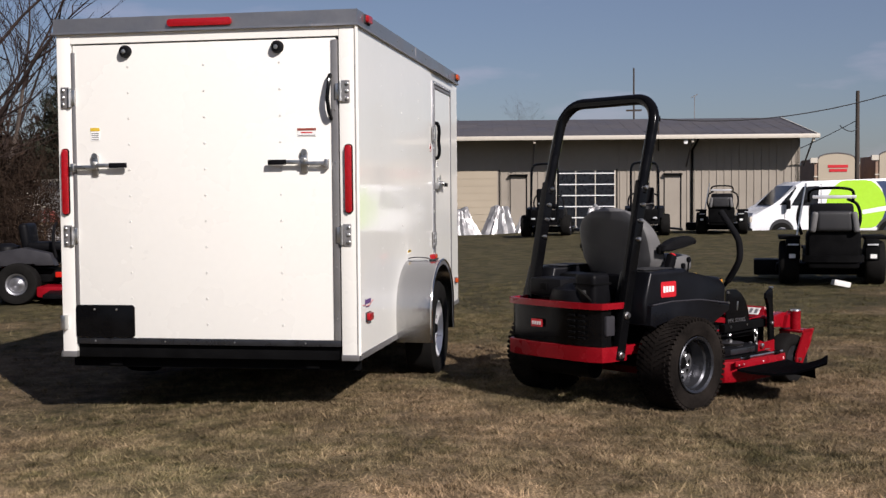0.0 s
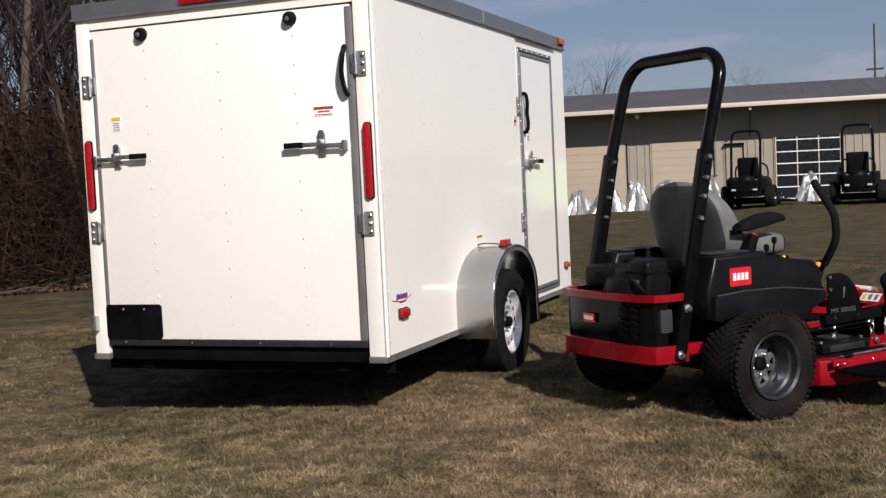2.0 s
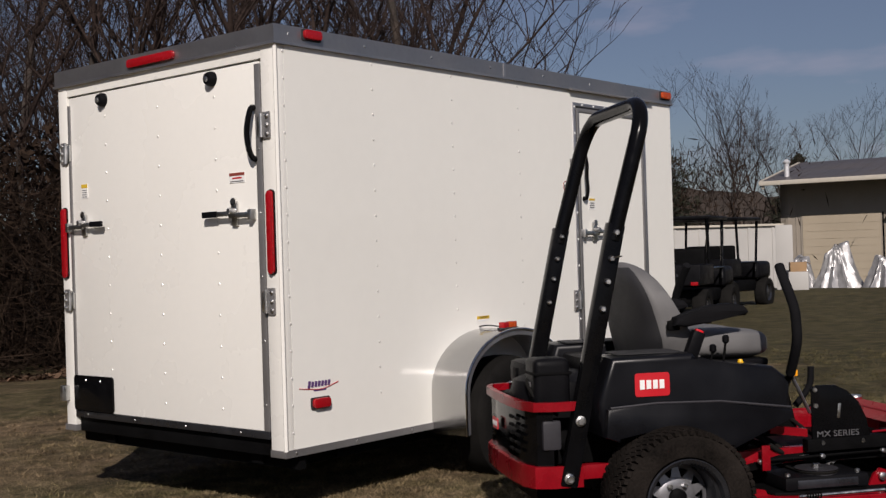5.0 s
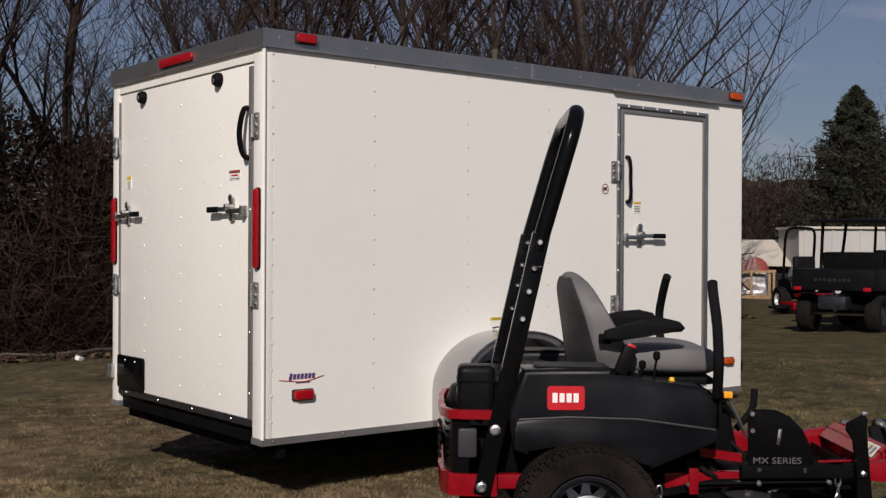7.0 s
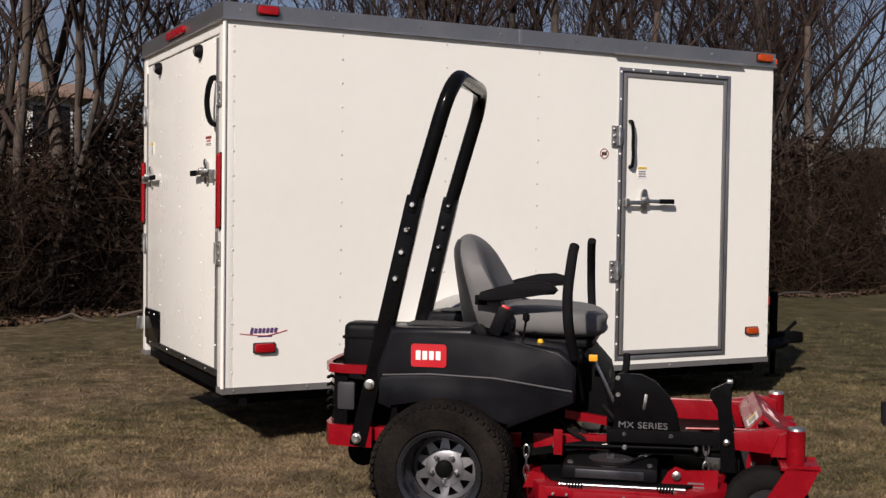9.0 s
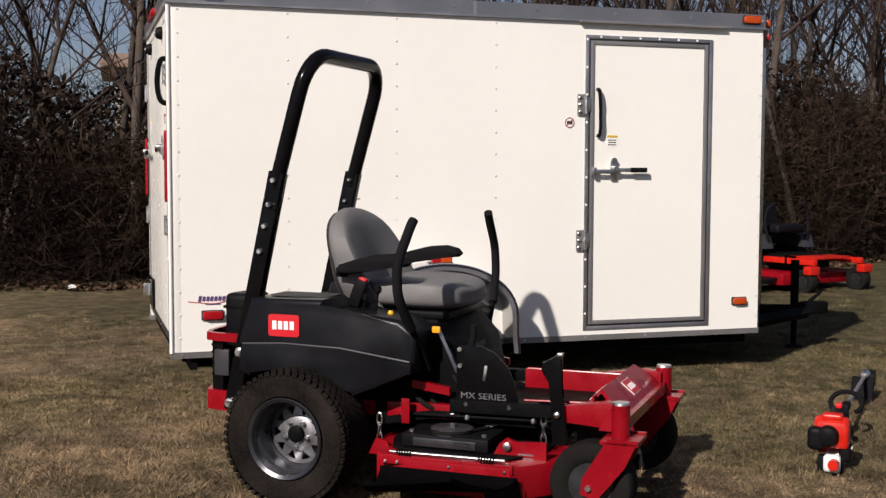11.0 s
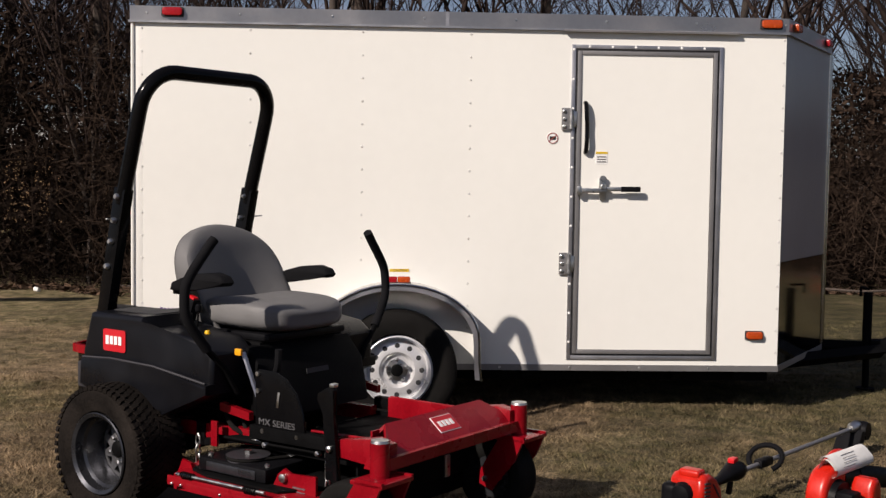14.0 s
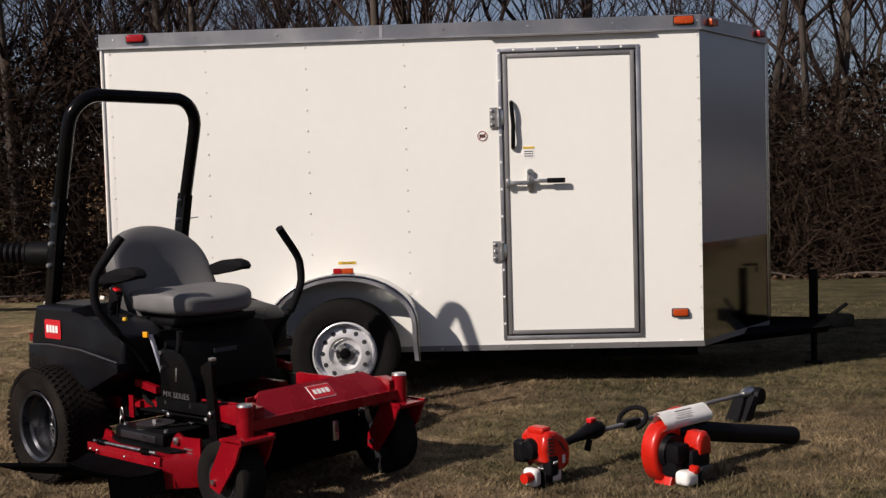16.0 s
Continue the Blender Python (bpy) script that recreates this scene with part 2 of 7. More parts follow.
    mr.inputs["To Min"].default_value, mr.inputs["To Max"].default_value = 0.64, 1.31
    nt.links.new(mot.outputs[0], mr.inputs[0])
    vm = nt.nodes.new("ShaderNodeMath")
    vm.operation = "MULTIPLY"
    nt.links.new(v.outputs[0], vm.inputs[0])
    nt.links.new(mr.outputs[0], vm.inputs[1])
    mul = nt.nodes.new("ShaderNodeMix")
    mul.data_type, mul.blend_type = "RGBA", "MULTIPLY"
    mul.inputs[0].default_value = 1.0
    nt.links.new(mx.outputs[2], mul.inputs[6])
    # drier and paler along the drive
    dry = nt.nodes.new("ShaderNodeMapRange")
    dry.interpolation_type = "SMOOTHSTEP"
    dry.inputs["From Min"].default_value, dry.inputs["From Max"].default_value = 2.5, 6.5
    dry.inputs["To Min"].default_value, dry.inputs["To Max"].default_value = 1.82, 1.0
    nt.links.new(sep.outputs[1], dry.inputs[0])
    vd = nt.nodes.new("ShaderNodeMath")
    vd.operation = "MULTIPLY"
    nt.links.new(vm.outputs[0], vd.inputs[0])
    nt.links.new(dry.outputs[0], vd.inputs[1])
    nt.links.new(vd.outputs[0], mul.inputs[7])
    nt.links.new(mul.outputs[2], b.inputs["Base Color"])
    b.inputs["Roughness"].default_value = 0.9
    b.inputs["Specular IOR Level"].default_value = 0.15
    if not blade:
        bp = nt.nodes.new("ShaderNodeBump")
        bp.inputs["Strength"].default_value, bp.inputs["Distance"].default_value = 0.9, 0.03
        nt.links.new(fine.outputs[0], bp.inputs["Height"])
        nt.links.new(bp.outputs[0], b.inputs["Normal"])
    return m


M_GRASS = grass_material("dormant_lawn", False)
M_BLADE = grass_material("grass_blades", True)


# ---- mesh helpers ----
def finish(name, bm, material, smooth=38):
    me = bpy.data.meshes.new(name)
    bmesh.ops.recalc_face_normals(bm, faces=bm.faces[:])
    bm.to_mesh(me)
    bm.free()
    for p in me.polygons:
        p.use_smooth = True
    me.set_sharp_from_angle(angle=radians(smooth))
    me.materials.append(material)
    return me


def part(name, bm, material, parent, label="", at=None):
    ob = new(name, finish(name, bm, material))
    ob.parent = parent
    if at is not None:
        ob.matrix_basis = at
    return tagged(ob, label)


def shared(name, me, parent, at, label=""):
    ob = new(name, me)
    ob.parent = parent
    ob.matrix_basis = at
    return tagged(ob, label)


def thing(name, label, category, at, group="", kind=""):
    ob = new(name)
    ob.matrix_basis = at
    ob.empty_display_size = 0.2
    return tagged(ob, label, category, group, kind)


def box(bm, c, s, bevel=0.0, turn=None, seg=2):
    r = bmesh.ops.create_cube(bm, size=1.0)
    m = Matrix.LocRotScale(c, turn, s)
    bmesh.ops.transform(bm, matrix=m, verts=r["verts"])
    if bevel:
        es = list({e for v in r["verts"] for e in v.link_edges})
        bmesh.ops.bevel(bm, geom=es, offset=bevel, segments=seg, affect="EDGES", profile=0.6)
    return bm


def bx(c, s, bevel=0.0, turn=None, seg=2):
    return box(bmesh.new(), c, s, bevel, turn, seg)


def span(x0, x1, y0, y1, z0, z1, bevel=0.0):
    return bx(((x0 + x1) / 2, (y0 + y1) / 2, (z0 + z1) / 2), (x1 - x0, y1 - y0, z1 - z0), bevel)


def tube(bm, pts, r, n=10, rz=None, closed=False):
    """A bar along pts; r a radius or one for each point; rz a second radius across, for flat bars."""
    pts = [Vector(p) for p in pts]
    rings = []
    up = None
    k = len(pts)
    for i, p in enumerate(pts):
        a = pts[(i - 1) % k] if closed or i else p
        b = pts[(i + 1) % k] if closed or i < k - 1 else p
        d = (b - a).normalized()
        if up is None:
            up = d.orthogonal().normalized() if abs(d.x) > 0.9 else (Vector((1, 0, 0)) - d * d.x).normalized()
        else:
            up = (up - d * up.dot(d)).normalized()
        side = d.cross(up)
        ra = r[i] if isinstance(r, (list, tuple)) else r
        rb = rz if rz else ra
        rings.append([bm.verts.new(p + up * (math.cos(2 * math.pi * j / n) * ra) + side * (math.sin(2 * math.pi * j / n) * rb)) for j in range(n)])
    for i in range(k if closed else k - 1):
        q = rings[(i + 1) % k]
        for j in range(n):
            bm.faces.new((rings[i][j], rings[i][(j + 1) % n], q[(j + 1) % n], q[j]))
    if not closed:
        bm.faces.new(rings[0])
        bm.faces.new(rings[-1])
    return bm


def bar(pts, r, n=10, rz=None, closed=False):
    return tube(bmesh.new(), pts, r, n, rz, closed)


def curve(pts, n=6):
    """Points of a smooth curve through pts."""
    pts = [Vector(p) for p in pts]
    out = []
    for i in range(len(pts) - 1):
        a, b = pts[max(i - 1, 0)], pts[i]
        c, d = pts[i + 1], pts[min(i + 2, len(pts) - 1)]
        for k in range(n):
            t = k / n
            out.append(0.5 * (2 * b + (c - a) * t + (2 * a - 5 * b + 4 * c - d) * t * t + (3 * b - a - 3 * c + d) * t ** 3))
    return out + [pts[-1]]


def lathe(bm, prof, c=(0, 0, 0), n=36, axis="x"):
    """prof: (radius, place along the axis)."""
    rings = []
    for rad, ax in prof:
        ring = []
        for j in range(n):
            a = 2 * math.pi * j / n
            u, v = rad * math.cos(a), rad * math.sin(a)
            p = {"x": (ax, u, v), "y": (u, ax, v), "z": (u, v, ax)}[axis]
            ring.append(bm.verts.new(Vector(p) + Vector(c)))
        rings.append(ring)
    for a, b in zip(rings, rings[1:]):
        for j in range(n):
            bm.faces.new((a[j], a[(j + 1) % n], b[(j + 1) % n], b[j]))
    bm.faces.new(rings[0])
    bm.faces.new(rings[-1])
    return bm


def spin(prof, c=(0, 0, 0), n=36, axis="x"):
    return lathe(bmesh.new(), prof, c, n, axis)


def prism(bm, outline, lo, hi, axis="x", bevel=0.0, seg=2):
    """outline: (u, v) pairs in the plane across the axis (x: y,z; y: x,z; z: x,y)."""
    def at(u, v, w):
        return {"x": (w, u, v), "y": (u, w, v), "z": (u, v, w)}[axis]
    a = [bm.verts.new(at(u, v, lo)) for u, v in outline]
    b = [bm.verts.new(at(u, v, hi)) for u, v in outline]
    k = len(a)
    fs = [bm.faces.new(a), bm.faces.new(b)]
    for i in range(k):
        fs.append(bm.faces.new((a[i], a[(i + 1) % k], b[(i + 1) % k], b[i])))
    if bevel:
        es = list({e for f in fs[:2] for e in f.edges})
        bmesh.ops.bevel(bm, geom=es, offset=bevel, segments=seg, affect="EDGES", profile=0.6)
    return bm


def pr(outline, lo, hi, axis="x", bevel=0.0, seg=2):
    return prism(bmesh.new(), outline, lo, hi, axis, bevel, seg)


def rounded(u0, u1, v0, v1, r, n=4):
    out = []
    for cu, cv, a0 in ((u1 - r, v1 - r, 0), (u0 + r, v1 - r, 90), (u0 + r, v0 + r, 180), (u1 - r, v0 + r, 270)):
        for k in range(n + 1):
            a = radians(a0 + 90 * k / n)
            out.append((cu + r * math.cos(a), cv + r * math.sin(a)))
    return out


def lettering(name, text, size, material, parent, at, depth=0.001):
    cu = bpy.data.curves.new(name, "FONT")
    cu.body, cu.size, cu.extrude, cu.align_x, cu.align_y = text, size, depth, "CENTER", "CENTER"
    tmp = bpy.data.objects.new(name, cu)
    scene.collection.objects.link(tmp)
    me = bpy.data.meshes.new_from_object(tmp.evaluated_get(bpy.context.evaluated_depsgraph_get()))
    bpy.data.objects.remove(tmp)
    me.materials.clear()
    me.materials.append(material)
    return shared(name, me, parent, at)


def raw_mesh(name, verts, faces, material):
    """verts (n, 3) and faces (m, 3 or 4) as arrays."""
    me = bpy.data.meshes.new(name)
    nv, (nf, k) = len(verts), faces.shape
    me.vertices.add(nv)
    me.vertices.foreach_set("co", np.asarray(verts, dtype=np.float32).ravel())
    me.loops.add(nf * k)
    me.loops.foreach_set("vertex_index", np.asarray(faces, dtype=np.int32).ravel())
    me.polygons.add(nf)
    me.polygons.foreach_set("loop_start", np.arange(0, nf * k, k, dtype=np.int32))
    me.update(calc_edges=True)
    me.materials.append(material)
    return me


# ---- ground ----
def gz(x, y):
    """Height of the lawn: level by the drive, falling gently to the thicket and past the crest behind."""
    x, y = np.asarray(x, dtype=float), np.asarray(y, dtype=float)
    left = np.clip(-x - 1.6, 0, 2.4) * 0.034 + np.clip(-x - 4.0, 0, 9) * 0.024
    s = np.clip((y - 29) / 13, 0, 1)
    far = 0.58 * s * s * (3 - 2 * s)
    r = np.clip((y - 18) / 8, 0, 1)
    rise = 0.09 * r * r * (3 - 2 * r)
    u = np.clip((y - 6.9) / 2.0, 0, 1)
    lift = 0.046 * u * u * (3 - 2 * u)
    q = np.clip((y - 23) / 11, 0, 1)
    lot = 0.20 * q * q * (3 - 2 * q) * np.clip((x + 15) / 4, 0, 1)
    return 0.072 + lift + lot - left - far + rise + 0.012 * np.sin(x * 1.7 + 0.6 * y) + 0.010 * np.sin(1.3 * y - 0.8 * x + 1)


def g0(x, y):
    return float(gz(x, y))


def axis_steps(a, b, fine, lo, hi, n):
    near = np.arange(a, b, fine)
    ends = np.geomspace(1, 1 + hi - b, n) - 1
    return np.concatenate([(a - (np.geomspace(1, 1 + a - lo, n) - 1))[::-1][:-1], near, b + ends])


def build_ground():
    xs, ys = axis_steps(-14, 9, 0.15, -900, 900, 30), axis_steps(-4, 30, 0.2, -900, 1200, 30)
    X, Y = np.meshgrid(xs, ys)
    Z = gz(X, Y)
    rng = np.random.default_rng(3)
    near = (np.abs(X) < 16) & (Y > -6) & (Y < 32)
    Z = Z + np.where(near, rng.normal(0, 0.003, X.shape), 0)
    v = np.stack([X.ravel(), Y.ravel(), Z.ravel()], 1)
    nx, ny = len(xs), len(ys)
    i = (np.arange(ny - 1)[:, None] * nx + np.arange(nx - 1)[None]).ravel()
    f = np.stack([i, i + 1, i + 1 + nx, i + nx], 1)
    ob = new("ground", raw_mesh("ground", v, f, M_GRASS))
    for p in ob.data.polygons:
        p.use_smooth = True
    tagged(ob, "dormant straw-brown lawn with faint green patches", "lawn", kind="structure")


def build_blades():
    """Tufts of dry grass: thick on the ground that the machines stand on, thinner round it."""
    rng = np.random.default_rng(5)
    vs = []
    for n, x0, x1, y0, y1, each, big in ((52000, -3.4, 2.3, 3.0, 11.2, 13, 1.0), (24000, -7.5, 4.6, 1.0, 15.5, 11, 1.25)):
        tx, ty = rng.uniform(x0, x1, n), rng.uniform(y0, y1, n)
        thin = 0.5 + 0.5 * np.sin(tx * 2.1 + 1.7 * np.sin(ty * 1.3)) * np.sin(ty * 2.7 + 1.1 * np.sin(tx * 1.9))
        keep = rng.uniform(0, 1, n) < 0.45 + 0.75 * thin
        tx, ty = tx[keep], ty[keep]
        m = len(tx)
        size = rng.uniform(0.65, 1.35, m) * big
        lay = rng.uniform(0, 2 * math.pi, m)
        k = m * each
        rep = lambda q: np.repeat(q, each)
        a, r = rng.uniform(0, 2 * math.pi, k), np.abs(rng.normal(0, 0.020, k)) * rep(size)
        x, y = rep(tx) + np.cos(a) * r, rep(ty) + np.sin(a) * r
        h = rng.uniform(0.009, 0.027, k) * rep(size)
        w = rng.uniform(0.0013, 0.0030, k) * rep(size)
        lean = rng.uniform(0.3, 1.9, k) * h
        la = np.where(rng.uniform(0, 1, k) < 0.55, rep(lay) + rng.normal(0, 0.5, k), a)
        f = rng.uniform(0, 2 * math.pi, k)
        base = np.stack([x, y, gz(x, y) - 0.006], 1)
        side = np.stack([np.cos(f) * w, np.sin(f) * w, np.zeros(k)], 1)
        tip = base + np.stack([np.cos(la) * lean, np.sin(la) * lean, h], 1)
        vs.append(np.stack([base - side, base + side, tip], 1).reshape(-1, 3))
    v = np.concatenate(vs)
    ob = new("grass", raw_mesh("grass", v, np.arange(len(v)).reshape(-1, 3), M_BLADE))
    tagged(ob, "short dry straw-coloured grass blades on the lawn", "grass", kind="stuff")


build_ground()
build_blades()


# ---- enclosed trailer ----
TX, TY = -1.64, 6.02
W, L, NOSE = 1.83, 3.66, 0.60
Z0, ZS, Z1 = 0.36, 2.285, 2.368


def shell(z0, z1, out=0.0, y_back=0.0):
    """Outline of the box with its wedge nose, pushed out by out."""
    return [(-W - out, y_back - out), (out, y_back - out), (out, L + out * 0.6), (-W / 2, L + NOSE + out), (-W - out, L + out * 0.6)]


def band(z0, z1, out, rear=True):
    """A strip round the box."""
    bm = bmesh.new()
    a, b = shell(z0, z1, out), shell(z0, z1, -0.01)
    k = len(a)
    vo = [[bm.verts.new((u, v, z)) for u, v in pts] for pts in (a, b) for z in (z0, z1)]
    for i in range(0 if rear else 1, k):
        j = (i + 1) % k
        bm.faces.new((vo[0][i], vo[0][j], vo[1][j], vo[1][i]))
        bm.faces.new((vo[2][i], vo[2][j], vo[3][j], vo[3][i]))
        bm.faces.new((vo[0][i], vo[0][j], vo[2][j], vo[2][i]))
        bm.faces.new((vo[1][i], vo[1][j], vo[3][j], vo[3][i]))
    return bm


def rivets(spots, normal, r=0.0075, h=0.0035):
    """Small domed heads at spots, along normal ('x' or 'y-')."""
    bm = bmesh.new()
    for p in spots:
        p = Vector(p)
        for rad, off in ((r, 0.0), (r * 0.7, h * 0.75)):
            ring = []
            for j in range(7):
                a = 2 * math.pi * j / 7
                u, v = rad * math.cos(a), rad * math.sin(a)
                ring.append(bm.verts.new(p + (Vector((off, u, v)) if normal == "x" else Vector((u, -off, v)))))
            if rad == r:
                first = ring
            else:
                for j in range(7):
                    bm.faces.new((first[j], first[(j + 1) % 7], ring[(j + 1) % 7], ring[j]))
                bm.faces.new(ring)
    return bm


def cam_latch(parent, at, swing=1):
    """Bar lock: plates, pivot, flat handle with a dark grip. Lies in x-z, proud along -y."""
    lt = part("bar_latch", bx((0.0, -0.008, 0.0), (0.042, 0.014, 0.12), 0.006), M_ZINC, parent, "zinc bar latch with black grip", at)
    part("pivot", spin([(0.0, -0.05), (0.012, -0.05), (0.016, -0.04), (0.016, -0.01)], (0, 0, 0.012), 14, "y"), M_ZINC, lt)
    part("eye", spin([(0.008, -0.02), (0.02, -0.02), (0.02, -0.012), (0.008, -0.012)], (0, 0, 0.055), 14, "y"), M_ZINC, lt)
    part("bar", bx((-0.055 * swing, -0.03, -0.01), (0.15, 0.008, 0.026), 0.003), M_ZINC, lt)
    part("handle", bx((0.06 * swing, -0.034, 0.0), (0.09, 0.008, 0.024), 0.003), M_ZINC, lt)
    part("grip", bx((0.155 * swing, -0.036, 0.0), (0.11, 0.016, 0.030), 0.005), M_BLACK_MATT, lt)
    part("keeper", bx((-0.135 * swing, -0.018, -0.01), (0.024, 0.036, 0.05), 0.004), M_ZINC, lt)
    return lt


def hinge(parent, at, flip=1):
    """Strap hinge with bolts. Lies in x-z, proud along -y."""
    h = part("hinge", bx((0, -0.006, 0), (0.05, 0.010, 0.125), 0.004), M_TRIM, parent, "zinc strap hinge", at)
    part("knuckle", bar([(0.03 * flip, -0.012, -0.055), (0.03 * flip, -0.012, 0.055)], 0.012, 12), M_ZINC, h)
    part("leaf", bx((0.048 * flip, -0.006, 0), (0.03, 0.012, 0.09), 0.004), M_ZINC, h)
    for z in (-0.042, 0.0, 0.042):
        part("bolt", spin([(0.011, 0.0), (0.011, -0.006), (0.006, -0.010)], (-0.010 * flip, -0.010, z), 8, "y"), M_ZINC, h)
    return h


def build_trailer():
    t = thing("cargo_trailer", "white enclosed single-axle cargo trailer with wedge nose on the grass", "trailer", pose(TX, TY, 0))
    TURN_X = pose(0, 0, 0, 0, 0, 90)
    # box: skin from just inside the rear frame to the nose corners
    part("body", pr([(-W, 0.055), (0, 0.055), (0, L), (-W, L)], Z0 + 0.004, ZS, "z"), M_WHITE, t, "glossy white riveted side skin")
    nose = [(-W + 0.001, L + 0.001), (-0.001, L + 0.001), (-W / 2, L + NOSE)]
    part("nose", pr(nose, 0.99, ZS, "z"), M_NOSE_SHADE, t, "glossy white wedge nose with its shade in the colour")
    part("stone_guard", pr([(-W - 0.002, L + 0.002), (0.002, L + 0.002), (-W / 2, L + NOSE + 0.004)], Z0 + 0.004, 0.988, "z"), M_GUARD, t, "polished metal stone guard on the nose")
    part("nose_cap", bar([(-W / 2, L + NOSE, 0.40), (-W / 2, L + NOSE, ZS)], 0.018, 12), M_BRIGHT, t)
    part("roof", pr(shell(0, 0, -0.006), ZS + 0.002, Z1 - 0.006, "z"), M_WHITE_REAR, t, "flat white metal roof")
    part("top_rail", band(ZS - 0.002, Z1, 0.012), M_RAIL, t, "grey aluminium top rail with screws")
    part("drip_lip", band(ZS - 0.008, ZS + 0.004, 0.020), M_ALU, t)
    part("rail_joint", span(0.011, 0.015, 1.728, 1.748, ZS, Z1), M_ALU, t)
    part("bottom_rail", band(Z0, Z0 + 0.034, 0.007, False), M_TRIM, t, "grey aluminium bottom rail")
    # rear frame
    for x0, x1 in ((-0.102, 0.0), (-W, -W + 0.088)):
        part("corner_post", span(x0, x1, 0.0, 0.06, Z0 + 0.03, ZS, 0.008), M_WHITE_REAR, t, "white steel corner post")
        part("corner_cap", span(x0 - 0.002, x1 + 0.002, -0.004, 0.05, Z0 - 0.002, Z0 + 0.032, 0.003), M_TRIM, t)
    part("corner_trim", bar([(0.002, 0.0, Z0 + 0.03), (0.002, 0.0, ZS)], 0.010, 8), M_WHITE_REAR, t)
    part("header", span(-W + 0.088, -0.102, 0.002, 0.06, 2.222, ZS), M_WHITE_REAR, t)
    part("sill_beam", span(-W + 0.088, -0.102, 0.03, 0.10, 0.355, 0.435, 0.004), M_CHASSIS, t, "black rear crossmember")
    # ramp door
    d = part("ramp_door", span(-W + 0.100, -0.122, 0.006, 0.055, 0.475, 2.212, 0.003), M_WHITE_REAR, t, "closed white ramp door with rivet rows")
    part("door_gap", span(-W + 0.089, -0.103, 0.030, 0.050, 0.44, 2.221), M_GASKET, t)
    part("edge_trim", span(-0.146, -0.108, -0.002, 0.04, 0.475, 2.200, 0.002), M_TRIM, d)
    part("edge_trim", span(-W + 0.092, -W + 0.114, -0.002, 0.04, 0.475, 2.170, 0.002), M_TRIM, d)
    part("bottom_trim", span(-W + 0.092, -0.108, 0.000, 0.05, 0.438, 0.474, 0.003), M_RIM_GREY, d, "grey aluminium ramp hinge strip")
    spots = [(x, 0.006, z) for x in (-0.455, -0.915, -1.385) for z in np.arange(0.56, 2.1, 0.152)]
    tagged(part("riveting", rivets(spots, "y"), M_RIVET, d), kind="stuff")
    tagged(part("screws", rivets([(x, 0.0, 0.456) for x in (-0.32, -0.75, -1.18, -1.62)] + [(-0.127, -0.002, z) for z in np.arange(0.6, 2.1, 0.3)], "y", 0.006), M_ZINC, d), kind="stuff")
    part("dark_panel", pr(rounded(-1.738, -1.368, 0.478, 0.672, 0.02), -0.008, 0.004, "y", 0.002), M_BLACK, d, "black rectangular mounting plate")
    for x in (-1.62, -1.48):
        part("plate_bolt", rivets([(x, -0.008, 0.645)], "y", 0.007), M_ZINC, d)
    for x in (-1.392, -0.463):
        b = part("rubber_stop", spin([(0.037, 0.006), (0.037, -0.012), (0.028, -0.03), (0.012, -0.034)], (x, 0, 2.168), 20, "y"), M_BLACK_MATT, d, "round black rubber door stop")
        part("cap", spin([(0.014, -0.03), (0.012, -0.038), (0.004, -0.040)], (x, 0, 2.165), 12, "y"), M_ZINC, b)
    grab = curve([(-0.150, 0.0, 1.995), (-0.150, -0.024, 1.988), (-0.152, -0.040, 1.94), (-0.158, -0.046, 1.87), (-0.152, -0.040, 1.80), (-0.148, -0.024, 1.762), (-0.148, 0.0, 1.752)], 5)
    part("grab_handle", bar(grab, 0.012, 8, 0.015), M_BLACK, d, "black grab handle")
    cam_latch(d, pose(-0.310, 0.004, 1.505), -1)
    cam_latch(d, pose(-1.596, 0.004, 1.50), 1)
    for z in (1.905, 1.085):
        hinge(t, pose(-0.062, 0.0, z), -1)
        hinge(t, pose(-W + 0.052, 0.0, z), 1)
    part("latch_bracket", bx((-1.807, -0.02, 0.567), (0.03, 0.05, 0.085), 0.006), M_ZINC, t)
    for x in (-0.048, -W + 0.045):
        lens = part("tail_light", pr(rounded(x - 0.019, x + 0.019, 1.213, 1.60, 0.017, 5), -0.022, 0.0, "y", 0.006), M_REDLENS, t, "long red tail light bar")
        part("bezel", pr(rounded(x - 0.024, x + 0.024, 1.208, 1.605, 0.02, 5), -0.008, 0.001, "y"), M_BLACK_MATT, lens)
    part("centre_light", pr(rounded(-1.120, -0.728, 2.300, 2.345, 0.018, 4), -0.035, -0.012, "y", 0.006), M_REDLENS, t, "long red identification light bar")
    part("warning_sticker", span(-1.625, -1.567, 0.0035, 0.006, 1.648, 1.725), M_DECAL_WHITE, d)
    part("sticker_head", span(-1.625, -1.567, 0.002, 0.0035, 1.705, 1.725), M_DECAL_YEL, d)
    for k in range(4):
        part("print_bar", span(-1.618, -1.574, 0.002, 0.0035, 1.654 + 0.012 * k, 1.658 + 0.012 * k), M_TRIM, d)
    part("danger_sticker", span(-0.352, -0.240, 0.0035, 0.006, 1.652, 1.70), M_DECAL_WHITE, d)
    part("sticker_head", span(-0.352, -0.240, 0.002, 0.0035, 1.686, 1.70), M_BRICKRED, d)
    part("print_bar", span(-0.33, -0.262, 0.002, 0.0035, 1.671, 1.678), M_DECAL_RED, d)
    part("print_bar", span(-0.345, -0.247, 0.002, 0.0035, 1.657, 1.661), M_TRIM, d)
    # right side
    cols = [0.05, 0.645, 1.268, 1.872, L - 0.012]
